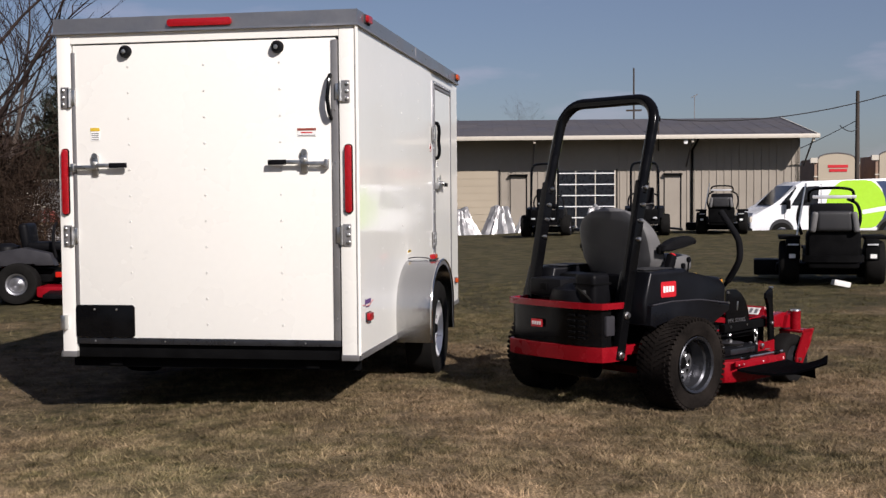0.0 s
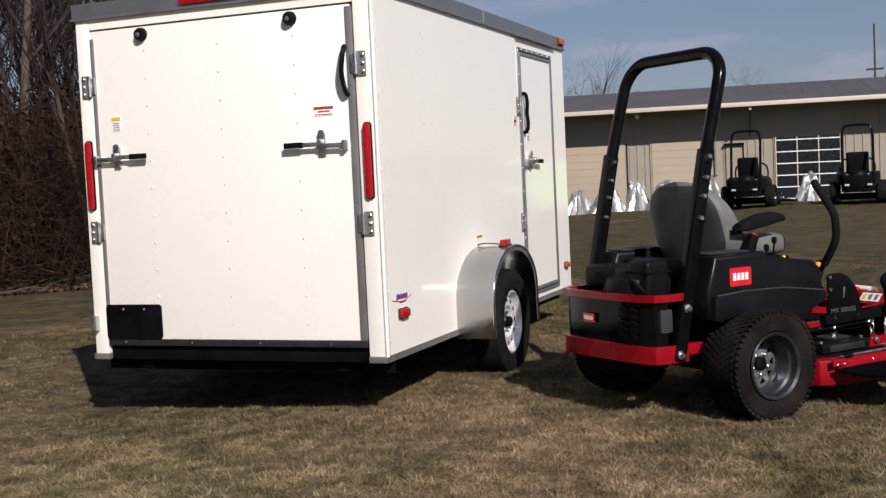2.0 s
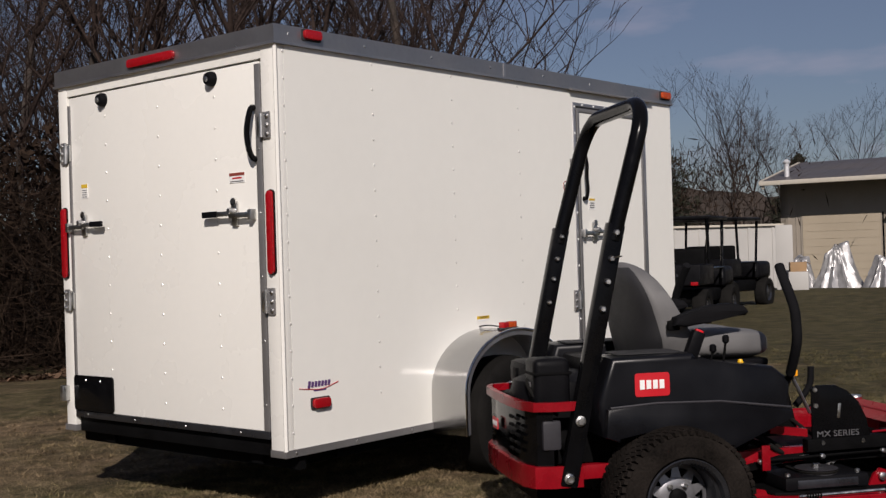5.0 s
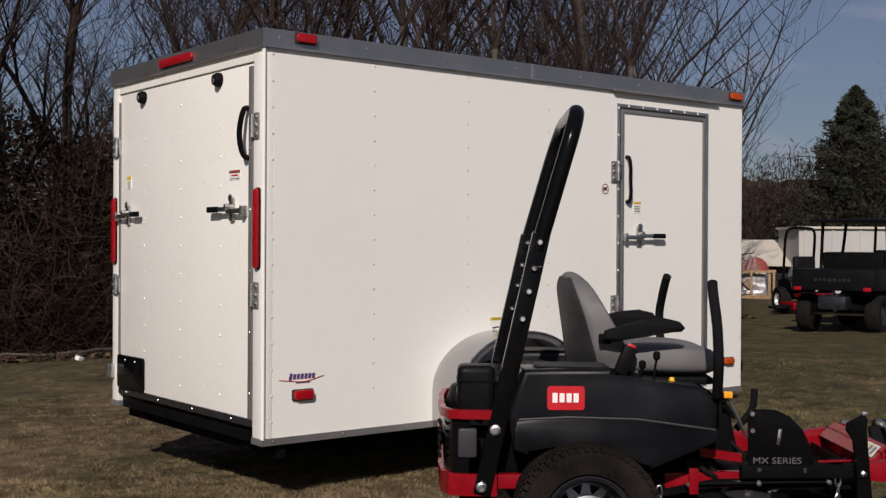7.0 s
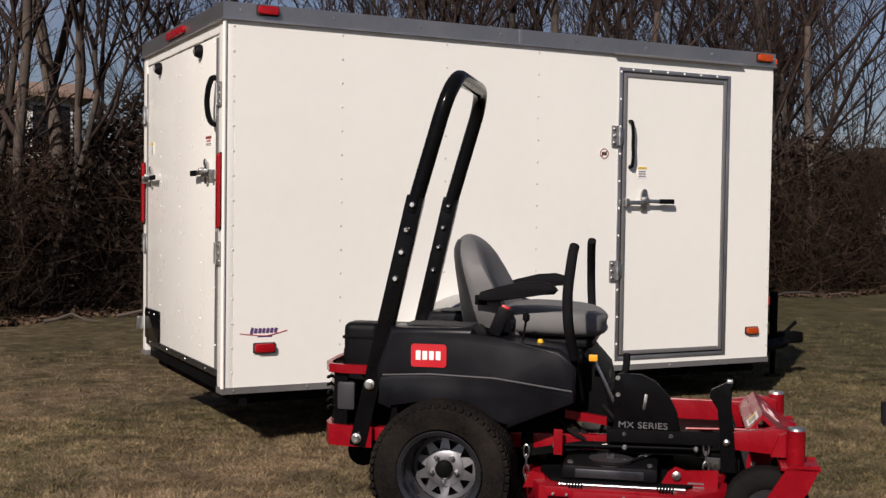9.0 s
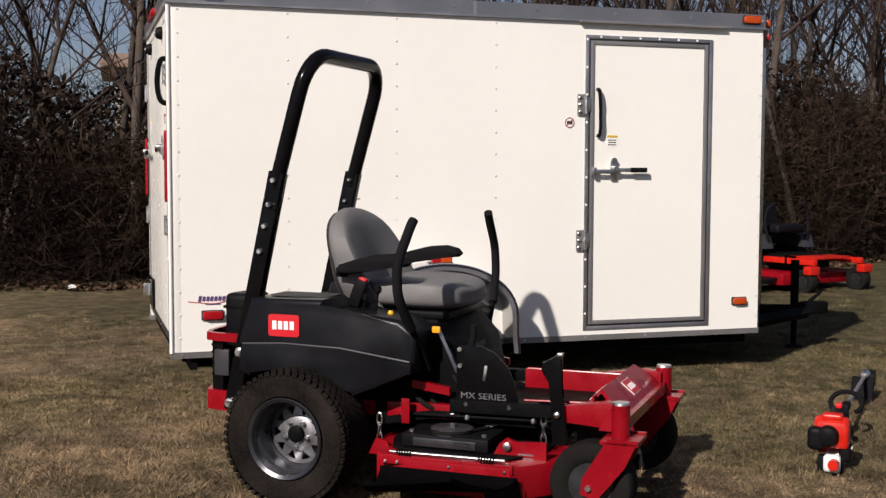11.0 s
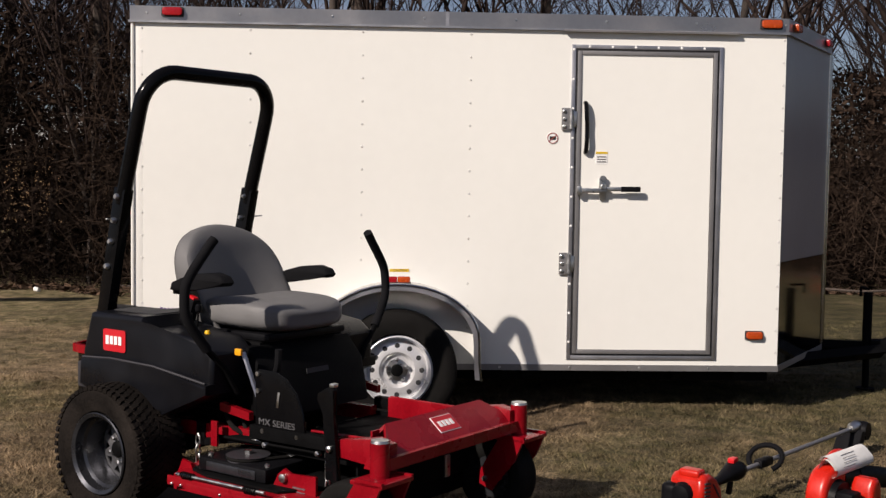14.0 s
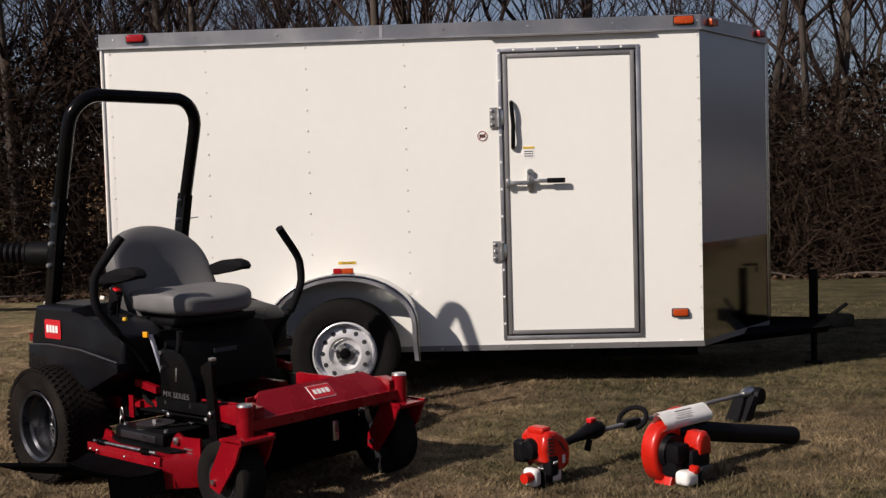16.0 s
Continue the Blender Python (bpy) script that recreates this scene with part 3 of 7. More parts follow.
    spots = [(0.0, y, z) for k, y in enumerate(cols) for z in np.arange(0.47, 2.25, 0.127) if not (k == 2 and z < 0.86) and not (k in (1, 3) and z < 0.5)]
    tagged(part("riveting", rivets(spots, "x", 0.0075), M_RIVET, t), kind="stuff")
    tagged(part("rail_screws", rivets([(0.012, y, 2.33) for y in np.arange(0.08, L, 0.51)] + [(0.007, y, 0.377) for y in np.arange(0.06, L, 0.40)], "x", 0.008), M_ZINC, t), kind="stuff")
    # side door: frame, seal, leaf
    sd = part("side_door", span(-0.03, 0.006, 2.498, 3.240, 0.482, 2.146), M_WHITE, t, "closed white side entry door")
    y0, y1, z0, z1 = 2.440, 3.300, 0.424, 2.202
    for name, s in (("frame_jamb", (y0, y0 + 0.022, z0, z1)), ("frame_jamb", (y1 - 0.022, y1, z0, z1)), ("frame_head", (y0 + 0.022, y1 - 0.022, z1 - 0.022, z1)), ("frame_sill", (y0 + 0.022, y1 - 0.022, z0, z0 + 0.022))):
        part(name, span(-0.01, 0.008, s[0], s[1], s[2], s[3], 0.002), M_ALU, sd, "mill aluminium door frame")
    g, e = 0.022, 0.034
    for s in ((y0 + g, y0 + e, z0 + g, z1 - g), (y1 - e, y1 - g, z0 + g, z1 - g), (y0 + e, y1 - e, z1 - e, z1 - g), (y0 + e, y1 - e, z0 + g, z0 + e)):
        part("seal", span(-0.01, 0.003, *s), M_GASKET, sd)
    g2 = 0.057
    for s in ((y0 + e, y0 + g2, z0 + e, z1 - e), (y1 - g2, y1 - e, z0 + e, z1 - e), (y0 + g2, y1 - g2, z1 - g2, z1 - e), (y0 + g2, y1 - g2, z0 + e, z0 + g2)):
        part("leaf_edge", span(-0.01, 0.013, *s, 0.003), M_TRIM, sd, "grey aluminium leaf edge")
    tagged(part("frame_screws", rivets([(0.008, y0 + 0.011, z) for z in np.arange(z0 + 0.1, z1, 0.165)] + [(0.008, y, z1 - 0.011) for y in np.arange(y0 + 0.1, y1, 0.13)], "x", 0.008), M_DECAL_WHITE, sd), kind="stuff")
    grab = curve([(0.006, 2.522, 1.875), (0.030, 2.522, 1.868), (0.040, 2.524, 1.81), (0.034, 2.529, 1.74), (0.040, 2.527, 1.66), (0.030, 2.526, 1.61), (0.006, 2.526, 1.602)], 5)
    part("grab_handle", bar(grab, 0.012, 8, 0.015), M_BLACK, sd, "black grab handle")
    cam_latch(sd, pose(0.010, 2.626, 1.395) @ TURN_X, 1)
    for z in (1.785, 0.970):
        hinge(sd, pose(0.004, 2.412, z) @ TURN_X, 1)
    part("warning_sticker", span(0.006, 0.0075, 2.585, 2.652, 1.535, 1.605), M_DECAL_WHITE, sd)
    part("sticker_head", span(0.0075, 0.009, 2.585, 2.652, 1.592, 1.605), M_DECAL_YEL, sd)
    for k in range(3):
        part("print_bar", span(0.0075, 0.009, 2.592, 2.645, 1.545 + 0.014 * k, 1.551 + 0.014 * k), M_TRIM, sd)
    part("drip_rail", pr([(0.0, 2.292), (0.034, 2.280), (0.034, 2.270), (0.0, 2.276)], 2.392, 3.382, "y"), M_TRIM, t, "grey drip rail over the side door")
    st = part("round_sticker", spin([(0.034, 0.0), (0.034, 0.0015)], (0, 2.340, 1.677), 24), M_DECAL_WHITE, t, "round white and red warning sticker")
    part("sticker_ring", bar([(0.0015, 2.340 + 0.0285 * math.cos(radians(15 * k)), 1.677 + 0.0285 * math.sin(radians(15 * k))) for k in range(24)], 0.003, 6, closed=True), M_BRICKRED, st)
    part("sticker_slash", bx((0.003, 2.340, 1.677), (0.002, 0.052, 0.005), 0, Euler((radians(40), 0, 0))), M_BRICKRED, st)
    part("print_bar", span(0.0015, 0.003, 2.322, 2.358, 1.667, 1.687), M_GASKET, st)
    # lights on the side
    def marker(name, y, z, w, h, m, x=0.0):
        p = part(name, pr(rounded(y - w / 2, y + w / 2, z - h / 2, z + h / 2, min(w, h) * 0.35), x, x + 0.026, "x", 0.006), m, t)
        part("base", pr(rounded(y - w / 2 - 0.006, y + w / 2 + 0.006, z - h / 2 - 0.006, z + h / 2 + 0.004, 0.008), x, x + 0.008, "x"), M_GASKET, p)
    marker("red_marker_light", 0.222, 0.594, 0.108, 0.046, M_REDLENS)
    marker("red_clearance_light", 0.222, 2.338, 0.11, 0.044, M_REDLENS, 0.012)
    marker("amber_clearance_light", 3.565, 2.334, 0.115, 0.046, M_AMBER, 0.012)
    marker("amber_marker_light", 3.520, 0.570, 0.092, 0.042, M_AMBER)
    fl = part("fender_light", bx((0.175, 1.510, 0.884), (0.036, 0.070, 0.034), 0.007), M_AMBER, t, "amber and red fender marker light")
    part("red_half", bx((0.175, 1.448, 0.884), (0.036, 0.050, 0.034), 0.007), M_REDLENS, fl)
    part("base", bx((0.175, 1.482, 0.865), (0.046, 0.134, 0.010), 0.003), M_GASKET, fl)
    part("lead", bar(curve([(0.0, 1.452, 0.872), (0.06, 1.455, 0.880), (0.15, 1.460, 0.872)], 4), 0.004, 6), M_GASKET, fl)
    for f in (0.14, 0.86):
        p = Vector((0, L, 0)).lerp(Vector((-W / 2, L + NOSE, 0)), f)
        part("nose_light", bx((p.x + 0.02, p.y + 0.02, 2.33), (0.03, 0.10, 0.042), 0.008, Euler((0, 0, math.atan2(0.915, 0.6) )) ), M_REDLENS if f > 0.5 else M_AMBER, t)
    cs = part("caution_sticker", span(0.0, 0.0015, 1.430, 1.540, 0.903, 0.930), M_DECAL_WHITE, t)
    part("sticker_head", span(0.0015, 0.003, 1.430, 1.540, 0.913, 0.930), M_DECAL_YEL, cs)
    lettering("caution_word", "CAUTION", 0.017, M_GASKET, cs, pose(0.0035, 1.490, 0.9215, 90, 0, 90), 0.0004)
    # maker's mark: swash and plain bars
    sw = part("maker_swash", bar(curve([(0.003, 0.09, 0.672), (0.003, 0.15, 0.664), (0.003, 0.24, 0.658), (0.003, 0.345, 0.682)], 5), 0.0016, 6), M_DECAL_RED, t)
    for k in range(7):
        part("mark_bar", bx((0.002, 0.155 + 0.0215 * k, 0.684), (0.002, 0.015, 0.026 if k else 0.034), 0, Euler((radians(-14), 0, 0))), M_DECAL_BLUE, sw)
    part("mark_bar", span(0.0, 0.002, 0.185, 0.265, 0.650, 0.657), M_DECAL_BLUE, sw)
    # fenders, wheels, axle
    for sx, x_in in ((1, 0.0), (-1, -W)):
        # flat skirts below a crease, a half ellipse over the wheel
        arch = [(1.030, 0.337), (1.030, 0.445), (1.030, 0.552)]
        for k in range(1, 20):
            a = radians(180 - 9 * k)
            arch.append((1.478 + 0.448 * math.cos(a), 0.558 + 0.304 * math.sin(a)))
        arch += [(1.926, 0.552), (1.928, 0.445), (1.938, 0.337)]
        outer, inner = arch, [(1.478 + (y - 1.478) * 0.986, 0.400 + (z - 0.400) * 0.986) for y, z in arch]
        lo, hi = sorted((x_in, x_in + sx * 0.238))
        fe = part("fender", pr(outer + inner[::-1], lo, hi, "x"), M_BRIGHT, t, "round bright aluminium fender")
        lip = [(x_in + sx * 0.236, y, z) for y, z in arch]
        part("rolled_lip", bar(lip, 0.008, 8), M_BRIGHT, fe)
        inn = [(x_in + sx * 0.236, 1.478 + (y - 1.478) * 0.93, 0.400 + (z - 0.400) * 0.93) for y, z in arch]
        bm = bmesh.new()
        va, vb = [bm.verts.new(p) for p in lip], [bm.verts.new(p) for p in inn]
        for i in range(len(va) - 1):
            bm.faces.new((va[i], va[i + 1], vb[i + 1], vb[i]))
        part("face_flange", bm, M_ALU, fe)
        cx = x_in + sx * 0.125
        hub_z = 0.382
        wh = part("tyre", tyre_mesh(0.333, 0.205, 0.198), M_RUBBER, t, "black trailer tyre", pose(cx, 1.478, hub_z))
        rim = part("rim", trailer_rim(sx), M_RIM, wh, "silver steel rim with round holes")
        for j in range(5):
            a = 2 * math.pi * j / 5 + 0.3
            part("lug_nut", spin([(0.011, 0.03 * sx), (0.011, 0.048 * sx), (0.006, 0.052 * sx)], (0, 0.058 * math.cos(a), 0.058 * math.sin(a)), 6), M_ZINC, wh)
        part("hub_cap", spin([(0.033, 0.02 * sx), (0.033, 0.062 * sx), (0.026, 0.070 * sx), (0.012, 0.072 * sx)], (0, 0, 0), 20), M_CHASSIS, wh, "black grease cap")
        part("hub_face", spin([(0.062, 0.020 * sx), (0.060, 0.030 * sx), (0.036, 0.034 * sx)], (0, 0, 0), 24), M_ZINC, wh)
        for j in range(12):
            a = 2 * math.pi * j / 12
            part("rim_hole", spin([(0.0145, 0.028 * sx), (0.0145, 0.0455 * sx)], (0, 0.137 * math.cos(a), 0.137 * math.sin(a)), 12), M_GASKET, wh)
    part("axle", bar([(-W - 0.1, 1.478, 0.385), (0.1, 1.478, 0.385)], 0.035, 12), M_CHASSIS, t)
    for x in (-0.30, -W + 0.30):
        part("frame_rail", span(x - 0.04, x + 0.04, 0.08, L - 0.05, 0.30, 0.358), M_CHASSIS, t)
        part("leaf_spring", bar(curve([(x, 1.10, 0.33), (x, 1.478, 0.26), (x, 1.86, 0.33)], 5), 0.02, 8, 0.03), M_CHASSIS, t)
    for y in np.arange(0.4, L, 0.61):
        part("crossmember", span(-W + 0.05, -0.05, y - 0.025, y + 0.025, 0.31, 0.358), M_CHASSIS, t)
    # added rails the trailer lacks, tucked in to deepen the shadow underneath
    for x in (-0.15, -W + 0.15):
        part("shadow_rail", span(x - 0.04, x + 0.04, 0.12, L - 0.02, 0.29, 0.357), M_CHASSIS, t, "added black rail deepening the shadow under the trailer")
    part("skirt", span(-W + 0.02, -0.02, 0.10, 0.14, 0.29, 0.36), M_CHASSIS, t)
    # tongue
    for x in (-0.10, -W + 0.10):
        part("tongue_beam", bar([(x, L - 0.6, 0.33), (-W / 2 + (0.05 if x > -0.9 else -0.05), 4.64, 0.36)], 0.045, 4), M_CHASSIS, t)
    part("coupler", bx((-W / 2, 4.70, 0.385), (0.10, 0.26, 0.09), 0.02), M_CHASSIS, t)
    part("coupler_lever", bar([(-W / 2, 4.68, 0.42), (-W / 2, 4.79, 0.50)], 0.014, 8), M_CHASSIS, t)
    jk = part("tongue_jack", bar([(-W / 2, 4.565, 0.30), (-W / 2, 4.565, 0.74)], 0.030, 14), M_CHASSIS, t, "black tongue jack")
    part("inner_post", bar([(-W / 2, 4.565, 0.11), (-W / 2, 4.565, 0.32)], 0.022, 12), M_CHASSIS, jk)
    part("foot_plate", spin([(0.06, 0.085), (0.06, 0.11)], (-W / 2, 4.565, 0), 16, "z"), M_CHASSIS, jk)
    part("crank", bar([(-W / 2, 4.565, 0.76), (-W / 2 - 0.12, 4.565, 0.76), (-W / 2 - 0.12, 4.565, 0.70)], 0.009, 8), M_CHASSIS, jk)


def tyre_mesh(R, width, bead):
    h = width / 2
    prof = [(bead, -h * 0.72), (bead + 0.012, -h * 0.88), ((bead + R) / 2, -h), (R * 0.93, -h * 0.95), (R * 0.985, -h * 0.80), (R, -h * 0.45), (R * 1.004, 0), (R, h * 0.45), (R * 0.985, h * 0.80), (R * 0.93, h * 0.95), ((bead + R) / 2, h), (bead + 0.012, h * 0.88), (bead, h * 0.72)]
    bm = bmesh.new()
    n = 48
    rings = []
    for rad, ax in prof:
        rings.append([bm.verts.new((ax, rad * math.cos(2 * math.pi * j / n), rad * math.sin(2 * math.pi * j / n))) for j in range(n)])
    for a, b in zip(rings, rings[1:] + rings[:1]):
        for j in range(n):
            bm.faces.new((a[j], a[(j + 1) % n], b[(j + 1) % n], b[j]))
    return bm


def tread_mesh(R, width, rows, lugs):
    """Rows of turf lugs round a tyre."""
    bm = bmesh.new()
    for i in range(rows):
        off = (i - (rows - 1) / 2) / max(1, rows - 1) * width * 0.80
        for k in range(lugs):
            a = 2 * math.pi * (k + 0.5 * (i % 2)) / lugs
            turn = Euler((a, 0, 0)).to_matrix() @ Euler((0, 0, radians(18 if off > 0 else -18))).to_matrix()
            drop = 0.985 if i in (0, rows - 1) else 0.999
            box(bm, (off, -math.sin(a) * R * drop, math.cos(a) * R * drop), (width * 0.17, 2 * math.pi * R / lugs * 0.62, 0.016), 0, turn)
    return bm


def trailer_rim(sx):
    return spin([(0.200, -0.08 * sx), (0.200, 0.074 * sx), (0.188, 0.080 * sx), (0.176, 0.050 * sx), (0.168, 0.030 * sx), (0.150, 0.044 * sx), (0.100, 0.046 * sx), (0.082, 0.024 * sx), (0.045, 0.020 * sx)], (0, 0, 0), 40)


build_trailer()


# ---- zero-turn mower ----
M_CHUTE = mat("black_rubber_sheet", (0.0025, 0.0025, 0.003), 0.85, var=0.4, bump=0.2, spec=0.01)
M_POD = mat("dark_pod_plastic", (0.005, 0.0052, 0.0068), 0.34, var=0.35, scale=5, fine=260, bump=0.04, rough_var=0.10, spec=0.19)
M_FOAM = mat("black_foam_grip", (0.008, 0.008, 0.009), 0.8, var=0.3, fine=300, bump=0.3, spec=0.05)
M_HOT_RED = mat("red_switch", (0.6, 0.01, 0.015), 0.35, var=0.1)
M_CLIP = mat("orange_clip", (0.80, 0.33, 0.01), 0.4, var=0.1)


def strap(pts, z0, z1, th):
    """A flat band on edge along pts (x, y)."""
    bm = bmesh.new()
    pts = [Vector((x, y, 0)) for x, y in pts]
    rows = []
    for i, p in enumerate(pts):
        d = (pts[min(i + 1, len(pts) - 1)] - pts[max(i - 1, 0)]).normalized()
        nrm = Vector((d.y, -d.x, 0)) * th / 2
        rows.append([bm.verts.new((q.x, q.y, z)) for q, z in ((p + nrm, z0), (p + nrm, z1), (p - nrm, z1), (p - nrm, z0))])
    for a, b in zip(rows, rows[1:]):
        for j in range(4):
            bm.faces.new((a[j], a[(j + 1) % 4], b[(j + 1) % 4], b[j]))
    bm.faces.new(rows[0])
    bm.faces.new(rows[-1])
    return bm


def wheel_star(sx, depth=0.045):
    """Dished wheel centre: disc, ten webs with triangular openings between them, outer ring."""
    bm = bmesh.new()
    for k in range(10):
        pts = []
        for r, half, q in ((0.074, -17, 0.42), (0.074, 17, 0.42), (0.114, 6, 0.26), (0.114, -6, 0.26)):
            a = radians(36 * k + half)
            pts.append(Vector((depth * sx * q, r * math.sin(a), r * math.cos(a))))
        top = [bm.verts.new(p + Vector((0.003 * sx, 0, 0))) for p in pts]
        low = [bm.verts.new(p - Vector((0.003 * sx, 0, 0))) for p in pts]
        bm.faces.new(top)
        bm.faces.new(low)
        for j in range(4):
            bm.faces.new((top[j], top[(j + 1) % 4], low[(j + 1) % 4], low[j]))
    lathe(bm, [(0.077, depth * sx * 0.30), (0.077, depth * sx * 0.46), (0.066, depth * sx * 0.60), (0.036, depth * sx * 0.60)], (0, 0, 0), 30)
    n = 30
    rings = [[bm.verts.new((x * sx, r * math.cos(2 * math.pi * j / n), r * math.sin(2 * math.pi * j / n))) for j in range(n)] for r, x in ((0.110, 0.008), (0.110, 0.015), (0.127, 0.010), (0.127, 0.002))]
    for a, b in zip(rings, rings[1:] + rings[:1]):
        for j in range(n):
            bm.faces.new((a[j], a[(j + 1) % n], b[(j + 1) % n], b[j]))
    return bm


def wheel_barrel(sx, R=0.155):
    """Deep rolled-edge wheel barrel closed at its inner end."""
    return spin([(R, -0.09 * sx), (R, 0.100 * sx), (R + 0.010, 0.108 * sx), (R + 0.006, 0.112 * sx), (R - 0.008, 0.104 * sx), (R - 0.012, 0.07 * sx), (R - 0.022, 0.06 * sx), (R - 0.026, -0.02 * sx), (R - 0.034, -0.062 * sx), (0.02, -0.066 * sx)], (0, 0, 0), 40)


def chain(parent, p, n=4, size=0.022):
    c = part("hanger_chain", bmesh.new(), M_ZINC, parent)
    for k in range(n):
        pts = []
        for j in range(12):
            a = 2 * math.pi * j / 12
            u, v = 0.011 * math.cos(a), size * math.sin(a)
            pts.append((p[0] + (u if k % 2 else 0), p[1] + (0 if k % 2 else u), p[2] - k * size * 1.45 + v))
        part("link", bar(pts, 0.0035, 6, closed=True), M_ZINC, c)
    return c


def build_mower():
    head = radians(-38.5)
    m = thing("zero_turn_mower", "red and black zero-turn mower with black roll bar", "lawn mower", Matrix.Translation((-0.213, 6.702, 0.093)) @ Matrix.Rotation(head, 4, "Z"))
    for sx in (1, -1):
        t = part("drive_tyre", tyre_mesh(0.268, 0.235, 0.158), M_RUBBER_DUST, m, "wide dusty turf tyre", pose(0.520 * sx, -0.012, 0.232))
        tagged(part("tread", tread_mesh(0.266, 0.235, 8, 54), M_RUBBER_DUST, t), kind="stuff")
        r = part("rim", wheel_barrel(sx), M_RIM_GREY, t, "deep dark grey steel rim")
        part("star_plate", wheel_star(sx), M_STAR, r, "grey steel wheel centre with triangular openings", pose(-0.032 * sx, 0, 0))
        part("hub", spin([(0.034, -0.01 * sx), (0.034, 0.012 * sx), (0.026, 0.018 * sx), (0.010, 0.020 * sx)], (0, 0, 0), 20), M_CHASSIS, r, "dark hub")
        for j in range(5):
            a = 2 * math.pi * (j + 0.5) / 5
            part("lug_nut", spin([(0.010, -0.012 * sx), (0.010, 0.010 * sx), (0.005, 0.014 * sx)], (0, 0.052 * math.sin(a), 0.052 * math.cos(a)), 6), M_ZINC, t)
        # caster
        cx = 0.464 if sx > 0 else -0.425
        w = part("caster_tyre", tyre_mesh(0.158, 0.125, 0.082), M_RUBBER, m, "black front caster tyre", pose(cx, 1.198, 0.138))
        part("rim", spin([(0.084, -0.05), (0.084, 0.05), (0.070, 0.045), (0.060, 0.02), (0.030, 0.02), (0.028, 0.055), (0.012, 0.06)], (0, 0, 0), 24), M_RIM_GREY, w)
        part("rim", spin([(0.084, 0.05), (0.070, -0.045), (0.060, -0.02), (0.030, -0.02), (0.028, -0.055), (0.012, -0.06)], (0, 0, 0), 24), M_RIM_GREY, w)
        fk = part("caster_fork", span(cx - 0.088, cx + 0.088, 1.238, 1.378, 0.302, 0.318, 0.004), M_RED, m, "red caster fork")
        for side in (-1, 1):
            leg = [(1.268, 0.325), (1.378, 0.325), (1.333, 0.225), (1.228, 0.093), (1.168, 0.113), (1.173, 0.17)]
            lo = cx + side * 0.082
            part("leg", pr(leg, lo - 0.006, lo + 0.006), M_RED, fk)
        part("axle_bolt", bar([(cx - 0.10, 1.198, 0.138), (cx + 0.10, 1.198, 0.138)], 0.011, 10), M_ZINC, fk)
        ps = part("caster_post", spin([(0.034, 0.315), (0.034, 0.438)], (cx, 1.297, 0), 22, "z"), M_RED, m, "red caster post with bare steel cap")
        part("cap", spin([(0.033, 0.438), (0.031, 0.447), (0.010, 0.449)], (cx, 1.297, 0), 22, "z"), M_ZINC, ps)
        part("front_arm", pr([(1.05, 0.345), (1.05, 0.405), (1.23, 0.432), (1.295, 0.42), (1.295, 0.330), (1.21, 0.335)], 0.390 * sx - 0.028, 0.390 * sx + 0.028, "x", 0.006), M_RED, m, "red front frame arm")
        part("sub_rail", pr([(0.60, 0.345), (0.60, 0.395), (1.06, 0.400), (1.06, 0.350)], 0.375 * sx - 0.022, 0.375 * sx + 0.022, "x", 0.004), M_CHASSIS, m)
        part("rail_stub", pr([(0.44, 0.430), (0.44, 0.462), (0.60, 0.440), (0.60, 0.408)], 0.385 * sx - 0.012, 0.385 * sx + 0.012), M_RED, m)
        part("gusset", pr([(1.21, 0.33), (1.295, 0.33), (1.295, 0.435), (1.24, 0.41)], 0.425 * sx - 0.02, 0.425 * sx + 0.02), M_RED, m)
        part("frame_rail", pr([(-0.36, 0.29), (-0.36, 0.345), (0.62, 0.362), (0.62, 0.305), (0.50, 0.30)], 0.330 * sx - 0.022, 0.330 * sx + 0.022, "x", 0.005), M_RED, m, "red frame rail")
        # roll bar lower posts
        ln = math.hypot(0.228, 1.015)
        post = part("roll_bar_post", bx((0.365 * sx, -0.286, 0.778), (0.050, 0.070, ln), 0.008, Euler((-math.atan2(0.228, 1.015), 0, 0))), M_BLACK, m, "black roll bar lower post with bolts")
        for z in (1.250, 1.150, 1.060, 0.955):
            y = -0.40 + (z - 0.27) * 0.2246
            part("pin_bolt", spin([(0.013, 0.02 * sx), (0.013, 0.038 * sx), (0.009, 0.044 * sx)], (0.365 * sx, y, z), 8), M_ZINC, post)
            part("pin_nut", spin([(0.012, -0.02 * sx), (0.012, -0.036 * sx), (0.006, -0.046 * sx)], (0.365 * sx, y, z), 6), M_ZINC, post)
        part("hairpin", bar([(0.365 * sx + 0.03 * sx, -0.205, 1.152), (0.365 * sx + 0.085 * sx, -0.18, 1.158)], 0.003, 6), M_ZINC, post)
        for y, z in ((-0.400, 0.305), (-0.348, 0.525)):
            part("bolt", spin([(0.021, 0.02 * sx), (0.021, 0.034 * sx), (0.013, 0.036 * sx), (0.013, 0.048 * sx)], (0.365 * sx, y, z), 14), M_ZINC, post)
        # side pods
        pod = [(-0.285, 0.475), (-0.300, 0.60), (-0.245, 0.768), (0.085, 0.774), (0.120, 0.728), (0.26, 0.726), (0.42, 0.708), (0.488, 0.655), (0.482, 0.52), (0.30, 0.45), (0.225, 0.455), (0.14, 0.488), (0.0, 0.512), (-0.14, 0.500), (-0.22, 0.462)]
        lo, hi = sorted((0.255 * sx, 0.482 * sx))
        pd = part("side_pod", pr(pod, lo, hi, "x", 0.022, 3), M_POD, m, "moulded black side pod over the drive wheel")
